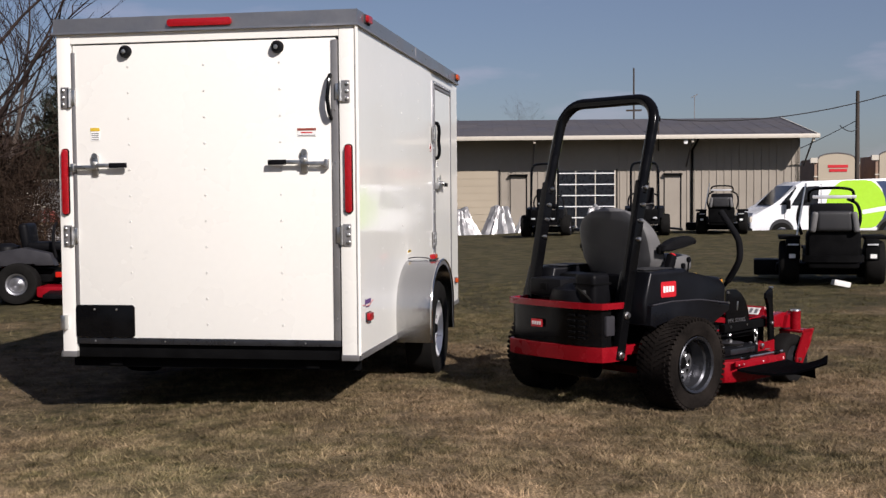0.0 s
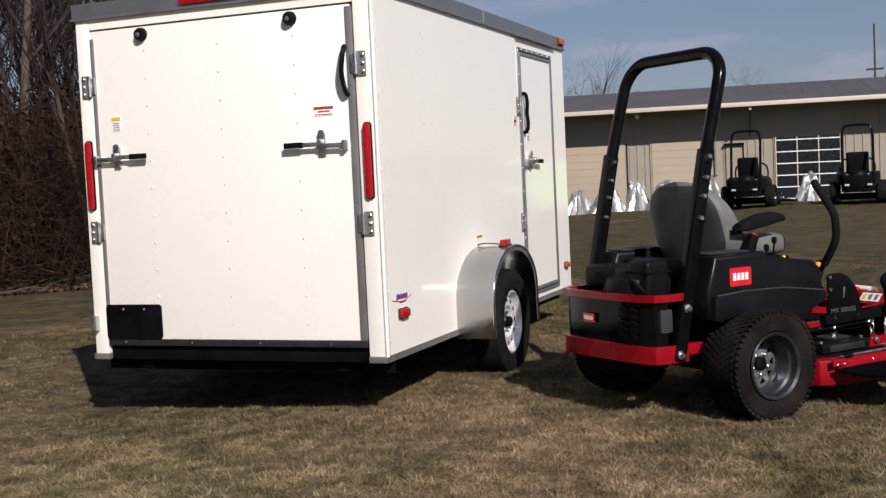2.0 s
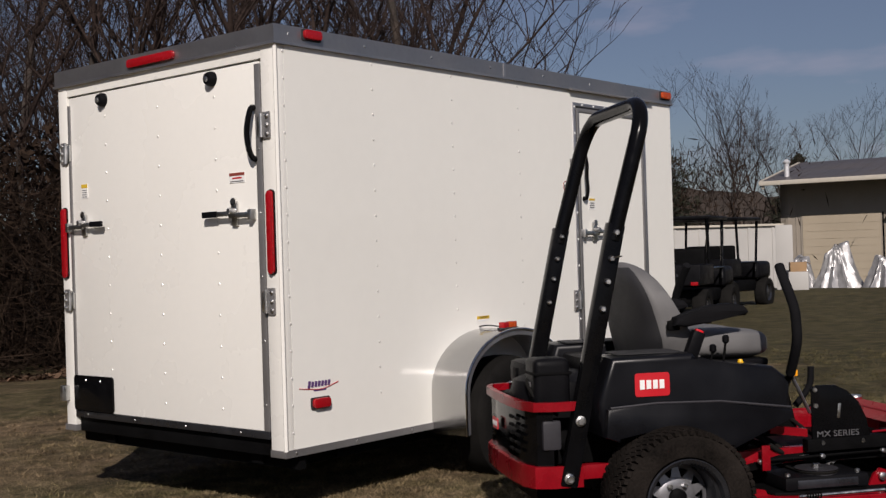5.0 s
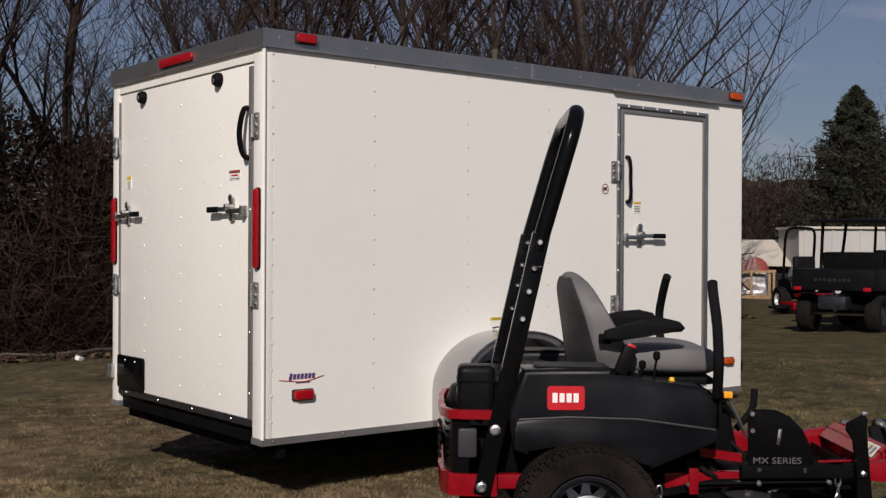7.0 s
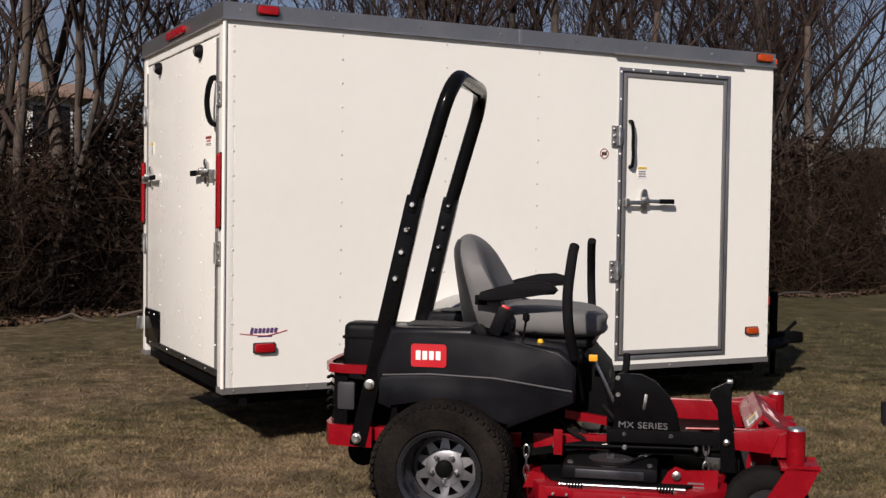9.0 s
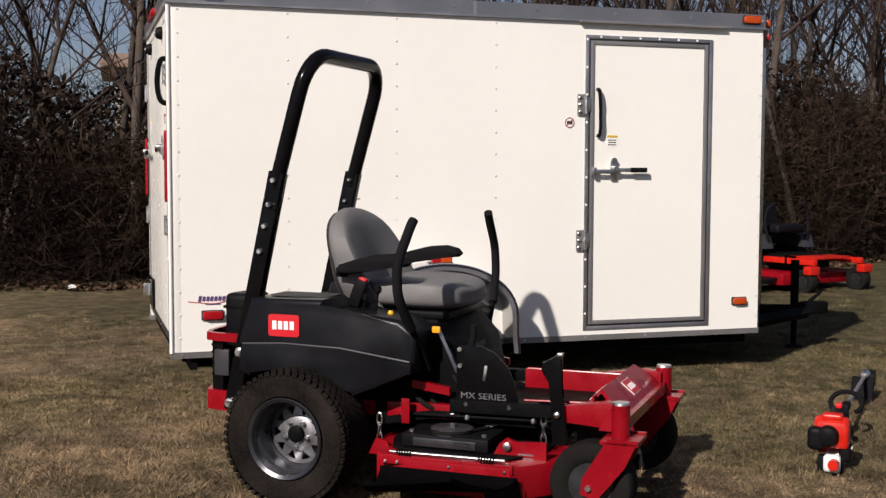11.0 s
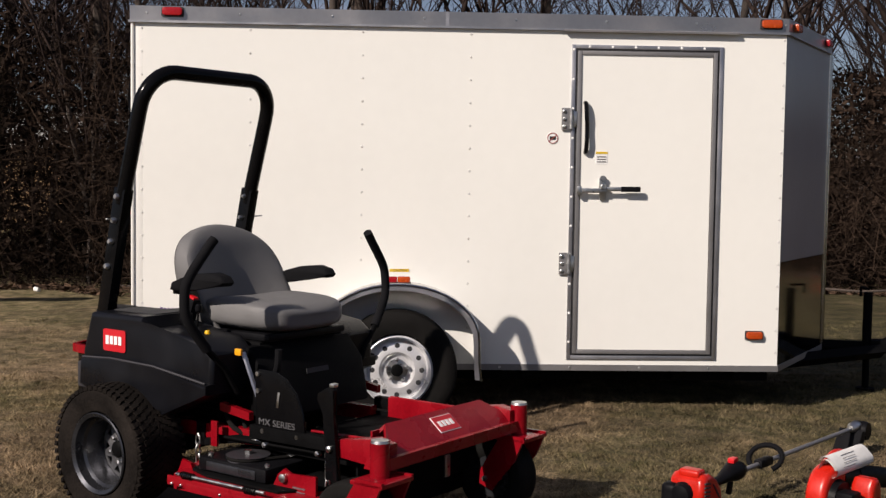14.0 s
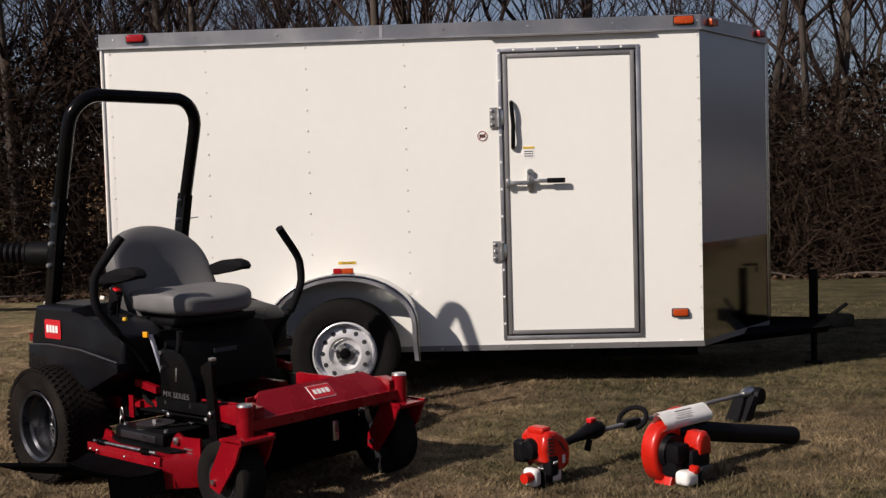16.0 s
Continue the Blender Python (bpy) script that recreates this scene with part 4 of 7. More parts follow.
        flare = [(-0.285, 0.470), (-0.275, 0.578), (-0.10, 0.592), (0.18, 0.585), (0.484, 0.545), (0.482, 0.505), (0.225, 0.395), (0.21, 0.43), (0.12, 0.485), (0.0, 0.508), (-0.14, 0.496), (-0.23, 0.450)]
        lo, hi = sorted((0.28 * sx, 0.512 * sx))
        part("wheel_flare", pr(flare, lo, hi, "x", 0.014, 2), M_POD, pd)
        # bar along the fold, paler than the pod to paint in a sheen line
        part("crease_sheen", bar([(0.507 * sx, -0.265, 0.583), (0.511 * sx, -0.08, 0.594), (0.511 * sx, 0.18, 0.588), (0.505 * sx, 0.474, 0.549)], 0.005, 6), M_TRIM_DARK, pd)
        part("pocket", pr(rounded(0.275 * sx - 0.02, 0.405 * sx, -0.20, 0.07, 0.02) if sx > 0 else rounded(0.405 * sx, 0.275 * sx + 0.02, -0.20, 0.07, 0.02), 0.7735, 0.7775, "z"), M_GASKET, pd)
        bd = part("maker_badge", pr(rounded(-0.157, -0.016, 0.618, 0.708, 0.012), min(0.483 * sx, 0.4865 * sx), max(0.483 * sx, 0.4865 * sx)), M_DECAL_RED, pd, "red maker badge with plain white bars")
        for k in range(4):
            part("badge_bar", bx((0.488 * sx, -0.128 + 0.0265 * k, 0.664), (0.002, 0.019, 0.034 if k else 0.036), 0.0), M_DECAL_WHITE, bd)
        # steering levers
        lv = part("drive_lever", bar(curve([(0.455 * sx, 0.47, 1.100), (0.49 * sx, 0.465, 1.06), (0.575 * sx, 0.46, 0.955), (0.595 * sx, 0.46, 0.89), (0.585 * sx, 0.465, 0.80), (0.50 * sx, 0.48, 0.68)], 5), 0.0195, 12), M_FOAM, m, "black foam-gripped drive lever")
        part("lever_shank", bar([(0.50 * sx, 0.48, 0.68), (0.42 * sx, 0.49, 0.60), (0.36 * sx, 0.50, 0.50)], 0.013, 8), M_CHASSIS, lv)
        part("arm_rest", pr([(0.075, 0.872), (0.085, 0.905), (0.15, 0.925), (0.24, 0.948), (0.32, 0.955), (0.375, 0.942), (0.395, 0.918), (0.380, 0.903), (0.33, 0.900), (0.24, 0.884), (0.13, 0.866)], 0.305 * sx - 0.036, 0.305 * sx + 0.036, "x", 0.018, 3), M_FOAM, m, "padded black arm rest")
        part("arm_bracket", bx((0.295 * sx, 0.085, 0.872), (0.022, 0.05, 0.04), 0.006), M_CHASSIS, m)
        # quadrant plate
        q = [(0.626, 0.366), (0.626, 0.600), (0.646, 0.612), (0.730, 0.610), (0.785, 0.585), (0.835, 0.535), (0.867, 0.470), (0.880, 0.400), (0.878, 0.366)]
        lo, hi = sorted((0.380 * sx, 0.389 * sx))
        if sx < 0:
            continue
        pl = part("guard_plate", pr(q, lo, hi, "x", 0.002), M_BLACK, m, "black curved guard plate")
        lettering("series_words", "MX SERIES", 0.038, M_STAR, pl, pose(0.3902, 0.738, 0.413, 90, 0, 90) @ Matrix.Diagonal((1.10, 0.90, 1, 1)), 0.0006)
        for y, z in ((0.640, 0.594), (0.642, 0.530), (0.668, 0.379), (0.845, 0.379)):
            part("bolt", spin([(0.009, 0.385 * sx), (0.009, 0.397 * sx)], (0, y, z), 10), M_ZINC, pl)
        part("slot", bx((0.3905 * sx, 0.745, 0.505), (0.003, 0.012, 0.06), 0.002, Euler((radians(-8), 0, 0))), M_ZINC, pl)
        part("strut", bar([(0.375 * sx, 0.545, 0.665), (0.375 * sx, 0.625, 0.50)], 0.012, 6, 0.006), M_ALU, m)
        for y, z in ((0.288, 0.275), (0.978, 0.325)):
            chain(m, (0.372 * sx, y, z + 0.01), 5, 0.027)
            part("hanger", bx((0.345 * sx, y, z + 0.05), (0.03, 0.05, 0.08), 0.006), M_CHASSIS, m)
    # roll bar hoop
    def on_bar(x, z):
        return (x, -0.40 + (z - 0.27) * 0.2246 + max(0.0, z - 1.28) * 0.075, z)
    hoop = [on_bar(0.365, 1.22), on_bar(0.365, 1.60)]
    for k in range(1, 9):
        a = radians(90 * k / 8)
        hoop.append(on_bar(0.365 - 0.15 * (1 - math.cos(a)), 1.62 + 0.15 * math.sin(a)))
    hoop = hoop + [on_bar(-x, z) for x, _, z in hoop[::-1]]
    part("roll_bar_hoop", bar(hoop, 0.032, 16), M_BLACK, m, "glossy black bent roll bar hoop")
    part("roll_bar_brace", bar([(-0.33, -0.37, 0.40), (0.33, -0.37, 0.40)], 0.025, 10), M_CHASSIS, m)
    # engine guard
    u = [(0.375, -0.34), (0.372, -0.46), (0.355, -0.52), (0.29, -0.548), (0.12, -0.560), (-0.12, -0.560), (-0.29, -0.548), (-0.355, -0.52), (-0.372, -0.46), (-0.375, -0.34)]
    part("bumper_upper", strap(u, 0.565, 0.600, 0.022), M_RED, m, "red upper engine guard band")
    part("bumper_lower", strap(u, 0.268, 0.352, 0.020), M_RED, m, "red lower engine guard band")
    inner = [(x * 0.965, y + 0.012) for x, y in u[1:-1]]
    sh = part("guard_panel", strap(inner, 0.345, 0.570, 0.008), M_BLACK, m, "black louvred engine panel")
    for k in range(5):
        for x in (0.17, 0.24):
            part("louvre", bx((x, -0.566 + 0.004 * (x > 0.2), 0.40 + 0.032 * k), (0.05, 0.012, 0.012), 0.003), M_CHASSIS, sh)
    part("rear_badge", bx((-0.10, -0.568, 0.465), (0.085, 0.004, 0.045), 0.0), M_DECAL_RED, sh)
    for k in range(4):
        part("badge_bar", bx((-0.128 + 0.0185 * k, -0.571, 0.465), (0.012, 0.002, 0.020)), M_RIM, sh)
    part("side_light_box", bx((0.352, -0.455, 0.47), (0.030, 0.075, 0.115), 0.012), M_TRIM_DARK, sh, "dark grey control box on the engine guard")
    # engine
    en = part("engine", bx((0.0, -0.33, 0.46), (0.50, 0.36, 0.26), 0.03), M_CHASSIS, m, "black twin-cylinder engine")
    part("shroud", spin([(0.19, 0.56), (0.20, 0.60), (0.18, 0.66), (0.10, 0.69), (0.04, 0.695)], (0.06, -0.34, 0), 28, "z"), M_BLACK_MATT, en)
    part("air_filter", bx((-0.14, -0.36, 0.665), (0.26, 0.20, 0.11), 0.03), M_BLACK_MATT, en)
    part("filter_clip", bx((-0.14, -0.465, 0.67), (0.05, 0.01, 0.04), 0.004), M_CHASSIS, en)
    part("filter_tower", bx((0.20, -0.42, 0.655), (0.15, 0.15, 0.21), 0.03, seg=3), M_BLACK_MATT, en)
    part("tower_strap", bx((0.20, -0.42, 0.70), (0.156, 0.156, 0.012), 0.003), M_CHASSIS, en)
    part("warning_label", bx((0.20, -0.497, 0.655), (0.035, 0.002, 0.022)), M_SEAT, en)
    part("oil_filter", bar([(0.28, -0.42, 0.44), (0.28, -0.50, 0.44)], 0.038, 16), M_BLACK, en)
    part("muffler", bar([(-0.22, -0.42, 0.22), (0.22, -0.42, 0.22)], 0.065, 16), M_CHASSIS, en)
    part("fuel_hose", bar(curve([(0.10, -0.45, 0.68), (0.18, -0.50, 0.66), (0.26, -0.48, 0.60), (0.27, -0.40, 0.55)], 5), 0.009, 8), M_RUBBER, en)
    part("transaxle", bx((0, 0.0, 0.27), (0.80, 0.22, 0.16), 0.03), M_CHASSIS, m)
    part("hip_frame", bx((0, 0.10, 0.42), (0.46, 0.66, 0.20), 0.02), M_CHASSIS, m)
    part("seat_pan", bx((-0.02, 0.21, 0.635), (0.50, 0.56, 0.10), 0.02), M_CHASSIS, m)
    part("rear_deck", bx((0.0, -0.16, 0.66), (0.48, 0.14, 0.16), 0.03), M_BLACK_MATT, m)
    co = part("front_console", pr([(0.42, 0.40), (0.46, 0.67), (0.50, 0.67), (0.58, 0.58), (0.62, 0.40)], -0.30, 0.30, "x", 0.02), M_CHASSIS, m, "black front console panel")
    part("worn_print_bar", bx((0.0, 0.590, 0.558), (0.13, 0.004, 0.020), 0, Euler((radians(12), 0, 0))), M_SEAT_DARK, co)
    # seat
    def back_ring(v, a):
        """v runs 0..1 up the back, a round its section."""
        w = 0.273 * min(1.0, 0.80 + 0.7 * v) * math.sqrt(max(0.0, 1 - max(0.0, (v - 0.50) / 0.5) ** 2.6))
        th = (0.080 - 0.026 * v) * math.sqrt(max(0.0, 1 - max(0.0, (v - 0.80) / 0.2) ** 2))
        c, s = math.cos(a), math.sin(a)
        u = math.copysign(abs(c) ** 0.75, c)
        y = 0.062 - 0.085 * v + th * math.copysign(abs(s) ** 0.8, s) + 0.17 * abs(u) ** 2.2 * (1 - v) ** 0.8 * (1.0 if s > 0 else 0.35)
        return (-0.01 + w * u, y, 0.695 + 0.435 * v)

    def seat_ring(v, a):
        """v runs 0..1 from the back to the front of the cushion."""
        end = math.sqrt(max(0.0, 1 - abs(2 * v - 1) ** 4))
        c, s = math.cos(a), math.sin(a)
        u, q = math.copysign(abs(c) ** 0.55, c), math.copysign(abs(s) ** 0.7, s)
        w = 0.258 * (0.62 + 0.38 * end) * (1.0 - 0.10 * v * v)
        lift = (0.030 * abs(u) ** 2 + 0.012 * math.sin(math.pi * v) * (1 - u * u)) if s > 0 else 0.0
        return (-0.01 + w * u, 0.115 + 0.445 * v + 0.015 * (1 - u * u) * v, 0.765 + 0.012 * (1 - v) + q * 0.058 * (0.35 + 0.65 * end) + lift * end)

    def skin(ring, rows, ease, n=36):
        bm = bmesh.new()
        rings = [[bm.verts.new(ring(ease(j / rows), 2 * math.pi * i / n)) for i in range(n)] for j in range(rows + 1)]
        for p, q in zip(rings, rings[1:]):
            for i in range(n):
                bm.faces.new((p[i], p[(i + 1) % n], q[(i + 1) % n], q[i]))
        bm.faces.new(rings[0])
        bm.faces.new(rings[-1])
        return bm
    st = part("seat_back", skin(back_ring, 26, lambda q: math.sin(q * math.pi / 2)), M_SEAT, m, "grey vinyl high-back seat")
    # rear skin: the seat's grey darkened to paint in its shade
    bm = bmesh.new()
    rows = []
    for j in range(19):
        row = []
        for i in range(19):
            x, y, z = back_ring(0.02 + 0.93 * j / 18, math.pi * (1.08 + 0.84 * i / 18))
            row.append((x * 0.985, y - 0.008, z))
        rows.append([bm.verts.new(p) for p in row] + [bm.verts.new((p[0] * 0.95, p[1] + 0.02, p[2])) for p in row[::-1]])
    for p, q in zip(rows, rows[1:]):
        for i in range(38):
            bm.faces.new((p[i], p[(i + 1) % 38], q[(i + 1) % 38], q[i]))
    part("back_shade_skin", bm, M_SEAT_DARK, st, "rear skin of the seat back, darkened to hold its shade")
    cu = part("seat_cushion", skin(seat_ring, 26, lambda q: 0.5 - 0.5 * math.cos(q * math.pi)), M_SEAT, m, "grey vinyl seat cushion")
    part("cushion_base", bx((-0.01, 0.33, 0.700), (0.46, 0.40, 0.03), 0.01), M_BLACK_MATT, cu)
    part("belt_buckle", bx((0.305, 0.165, 0.790), (0.045, 0.055, 0.12), 0.014, Euler((radians(-22), 0, 0))), M_BLACK_MATT, m, "black belt buckle with red button")
    part("release_button", bx((0.306, 0.186, 0.842), (0.030, 0.036, 0.022), 0.008, Euler((radians(-22), 0, 0))), M_HOT_RED, m)
    for y, h in ((0.21, 0.05), (0.265, 0.085)):
        k = part("control_stick", bar([(0.36, y, 0.72), (0.36, y + 0.012, 0.72 + h)], 0.005, 6), M_CHASSIS, m)
        part("knob", spin([(0.006, 0.0), (0.014, 0.008), (0.014, 0.028), (0.007, 0.035)], (0.36, y + 0.012, 0.71 + h), 12, "z"), M_BLACK_MATT, k)
    part("fuel_knob", spin([(0.012, 0.705), (0.013, 0.718), (0.009, 0.730)], (0.365, 0.335, 0), 12, "z"), M_YELLOW, m, "yellow plastic knob")
    part("clip", bx((0.40, 0.545, 0.668), (0.012, 0.034, 0.026), 0.004), M_CLIP, m, "orange-yellow clip")
    # floor, front panel
    part("foot_floor", bx((0, 0.86, 0.308), (0.68, 0.50, 0.03), 0.006), M_CHASSIS, m)
    part("tray_wall", bx((-0.344, 0.955, 0.350), (0.012, 0.53, 0.110), 0.003), M_RED, m)
    part("tray_edge", bar([(-0.344, 0.70, 0.406), (-0.344, 1.215, 0.406)], 0.006, 8), M_RED, m)
    part("tray_edge", bar([(0.372, 0.90, 0.408), (0.372, 1.16, 0.416)], 0.005, 8), M_RED, m)
    part("tray_wall", bx((0.0, 1.165, 0.390), (0.70, 0.010, 0.10), 0.003), M_RED, m)
    # panel slopes down and forward, narrower along its upper edge
    bm = bmesh.new()
    face = [(-0.385, 1.292, 0.374), (0.385, 1.292, 0.374), (0.385, 1.265, 0.402), (0.300, 1.188, 0.462), (-0.300, 1.188, 0.462), (-0.385, 1.265, 0.402)]
    front = [bm.verts.new(p) for p in face]
    back = [bm.verts.new((x, y - 0.009, z - 0.010)) for x, y, z in face]
    bm.faces.new(front)
    bm.faces.new(back)
    for i in range(6):
        bm.faces.new((front[i], front[(i + 1) % 6], back[(i + 1) % 6], back[i]))
    fp = part("front_panel", bm, M_RED, m, "sloping red front panel with maker decal")
    # its back slope, with a pale safety label at one end
    bm = bmesh.new()
    slope = [(-0.300, 1.186, 0.460), (0.300, 1.186, 0.460), (0.330, 1.128, 0.398), (-0.330, 1.128, 0.398)]
    top, low = [bm.verts.new(p) for p in slope], [bm.verts.new((x, y + 0.008, z - 0.008)) for x, y, z in slope]
    bm.faces.new(top)
    bm.faces.new(low)
    for i in range(4):
        bm.faces.new((top[i], top[(i + 1) % 4], low[(i + 1) % 4], low[i]))
    part("back_slope", bm, M_RED, fp)
    back = math.atan2(0.062, 0.058)
    lab = part("safety_label", bx((0.220, 1.1555, 0.4318), (0.13, 0.056, 0.002), 0, Euler((back, 0, 0))), M_PAPER, fp, "pale safety label")
    for k in range(3):
        part("print_bar", bx((0.18 + 0.04 * k, 1.1540, 0.4335), (0.022, 0.036, 0.001), 0, Euler((back, 0, 0))), (M_DECAL_YEL, M_TRIM, M_TRIM)[k], lab)
    tilt = math.atan2(0.088, 0.104)
    nrm = Vector((0, math.sin(tilt), math.cos(tilt)))
    mid = Vector((0.002, 1.238, 0.4215))
    for name, sz, mt, off in (("decal_border", (0.128, 0.074, 0.002), M_DECAL_WHITE, 0.002), ("decal_field", (0.122, 0.068, 0.002), M_DECAL_RED, 0.0035)):
        part(name, bx(mid + nrm * off, sz, 0.0, Euler((-tilt, 0, 0))), mt, fp)
    for k in range(4):
        part("decal_bar", bx(mid + nrm * 0.005 + Vector((-0.036 + 0.024 * k, 0, 0)), (0.017, 0.026, 0.002), 0, Euler((-tilt, 0, 0))), M_DECAL_WHITE, fp)
    part("cross_tube", bar([(-0.42, 1.292, 0.355), (0.44, 1.292, 0.355)], 0.030, 4), M_RED, m)
    pe = part("height_pedal", pr([(1.03, 0.26), (1.025, 0.40), (1.02, 0.50), (0.985, 0.54), (0.99, 0.57), (1.055, 0.605), (1.068, 0.585), (1.060, 0.50), (1.075, 0.40), (1.09, 0.26)], 0.422, 0.442, "x", 0.006), M_BLACK, m, "black deck lift pedal")
    part("pedal_bolt", spin([(0.012, 0.442), (0.012, 0.452), (0.006, 0.456)], (0, 1.05, 0.375), 10), M_ZINC, pe)
    part("tip", bx((0.432, 1.058, 0.603), (0.026, 0.022, 0.014), 0.004), M_ZINC, pe)
    part("brake_arm", bar(curve([(0.30, 0.60, 0.52), (0.31, 0.66, 0.60), (0.31, 0.67, 0.68)], 5), 0.014, 8), M_FOAM, m)
    # cutting deck
    dk = part("cutting_deck", pr([(-0.66, 0.42), (-0.52, 0.28), (0.36, 0.28), (0.56, 0.36), (0.62, 0.50), (0.62, 0.92), (0.46, 1.06), (-0.40, 1.06), (-0.64, 0.94)], 0.075, 0.205, "z", 0.015), M_RED, m, "red mower deck with black covers")
    # black plate over the red deck front, standing in for the shade there
    part("front_shade_plate", bx((-0.08, 1.066, 0.14), (0.66, 0.010, 0.13), 0.003), M_CHASSIS, dk, "added black plate for the shade on the deck front")
    # added plate that blocks the lit gap below the front panel
    part("gap_blocker", bx((0.0, 1.098, 0.262), (0.70, 0.012, 0.205), 0.003), M_CHASSIS, m, "added black plate closing the gap behind the front panel")
    part("anti_scalp_bracket", bx((-0.20, 1.085, 0.20), (0.035, 0.05, 0.09), 0.004), M_ZINC, dk)
    part("deck_lip", pr([(-0.60, 0.46), (-0.48, 0.34), (0.34, 0.34), (0.50, 0.40), (0.54, 0.52), (0.54, 0.89), (0.40, 0.99), (-0.38, 0.99), (-0.58, 0.90)], 0.204, 0.216, "z", 0.004), M_CHASSIS, dk)
    part("belt_cover", bx((0.30, 0.62, 0.245), (0.42, 0.36, 0.055), 0.015), M_BLACK_MATT, dk)
    part("belt_cover", bx((-0.32, 0.62, 0.245), (0.42, 0.36, 0.055), 0.015), M_BLACK_MATT, dk)
    part("cover_edge", bx((0.49, 0.62, 0.243), (0.05, 0.26, 0.035), 0.006), M_RIM_GREY, dk)
    for x, y in ((0.42, 0.62), (0.0, 0.80), (-0.42, 0.62)):
        part("spindle", spin([(0.055, 0.20), (0.055, 0.27), (0.03, 0.285), (0.012, 0.29)], (x, y, 0), 20, "z"), M_CHASSIS, dk)
    # belt drive and linkage over the deck
    for x, y, r in ((0.42, 0.62, 0.085), (0.0, 0.80, 0.085), (-0.42, 0.62, 0.085), (0.14, 0.50, 0.055)):
        pu = part("belt_pulley", spin([(0.03, 0.268), (r, 0.270), (r - 0.012, 0.279), (r, 0.288), (0.03, 0.290)], (x, y, 0), 28, "z"), M_TRIM_DARK, dk, "dark steel belt pulley")
        part("pulley_nut", spin([(0.016, 0.288), (0.016, 0.304), (0.009, 0.306)], (x, y, 0), 6, "z"), M_ZINC, pu)
    belt = [(0.42 + 0.078 * math.cos(radians(a)), 0.62 + 0.078 * math.sin(radians(a)), 0.279) for a in range(-90, 91, 20)] + [(0.078 * math.cos(radians(a)), 0.80 + 0.078 * math.sin(radians(a)), 0.279) for a in range(60, 131, 15)] + [(-0.42 + 0.078 * math.cos(radians(a)), 0.62 + 0.078 * math.sin(radians(a)), 0.279) for a in range(90, 271, 20)]
    part("drive_belt", bar(belt, 0.007, 6, closed=True), M_RUBBER, dk)
    spring = [(0.10 + 0.011 * math.cos(k * 0.9), 0.46 - 0.0028 * k, 0.262 + 0.011 * math.sin(k * 0.9)) for k in range(60)]
    part("idler_spring", bar(spring, 0.0022, 5), M_ZINC, dk, "bare steel idler spring")
    for sx in (1, -1):
        part("lift_arm", pr([(0.28, 0.262), (0.28, 0.29), (0.50, 0.335), (0.96, 0.345), (0.98, 0.318), (0.52, 0.305)], 0.350 * sx - 0.006, 0.350 * sx + 0.006), M_CHASSIS, m)
        part("lift_rod", bar([(0.368 * sx, 0.40, 0.318), (0.368 * sx, 0.94, 0.330)], 0.007, 8), M_CHASSIS, m)
        for y, z in ((0.40, 0.318), (0.67, 0.324), (0.94, 0.330)):
            part("pivot_bolt", spin([(0.011, 0.372 * sx), (0.011, 0.390 * sx), (0.006, 0.394 * sx)], (0, y, z), 6), M_ZINC, m)
    part("hydraulic_hose", bar(curve([(0.25, 0.30, 0.46), (0.33, 0.40, 0.42), (0.36, 0.48, 0.36), (0.30, 0.58, 0.31)], 5), 0.010, 8), M_RUBBER, m)
    part("hydraulic_hose", bar(curve([(0.22, 0.34, 0.44), (0.30, 0.46, 0.40), (0.33, 0.55, 0.33), (0.22, 0.64, 0.30)], 5), 0.009, 8), M_RUBBER, m)
    part("tie_bracket", bx((0.40, 0.415, 0.335), (0.010, 0.035, 0.10), 0.002), M_RED, m)
    part("deck_bracket", pr([(0.80, 0.19), (1.02, 0.19), (1.02, 0.275), (0.90, 0.268), (0.865, 0.282), (0.835, 0.258)], 0.47, 0.482), M_RED, dk)
    part("bracket_bolt", spin([(0.016, 0.485), (0.016, 0.497), (0.008, 0.50)], (0, 0.868, 0.250), 12), M_ZINC, dk)
    part("deck_bracket", pr([(0.29, 0.17), (0.39, 0.17), (0.37, 0.225), (0.32, 0.235)], 0.47, 0.482), M_RED, dk)
    part("deck_side_lip", bx((0.613, 0.66, 0.193), (0.010, 0.54, 0.036), 0.003), M_RED, dk)
    part("chute_rod", bar([(0.615, 0.44, 0.222), (0.615, 0.90, 0.226)], 0.0065, 10), M_ZINC, dk, "bare steel chute hinge rod")
    for y in (0.50, 0.83):
        sp = [(0.615 + 0.012 * math.cos(k * 0.9), y - 0.03 + 0.0016 * k, 0.222 + 0.012 * math.sin(k * 0.9)) for k in range(40)]
        part("rod_spring", bar(sp, 0.003, 5), M_CHASSIS, dk)
    for y in (0.42, 0.47, 0.68, 0.90):
        part("lip_bolt", spin([(0.006, 0.618), (0.006, 0.624), (0.003, 0.627)], (0, y, 0.184), 8), M_ZINC, dk)
    for x, y in ((0.14, 0.47), (0.47, 0.47), (0.14, 0.77), (0.47, 0.77), (-0.14, 0.77), (-0.47, 0.77), (-0.14, 0.47), (-0.47, 0.47)):
        part("cover_bolt", spin([(0.011, 0.270), (0.011, 0.280), (0.005, 0.284)], (x, y, 0), 8, "z"), M_ZINC, dk)
    part("caution_print", bx((0.4830, 0.94, 0.222), (0.002, 0.060, 0.006)), M_STAR, dk)
    part("caution_print", bx((0.4830, 0.94, 0.208), (0.002, 0.060, 0.004)), M_STAR, dk)
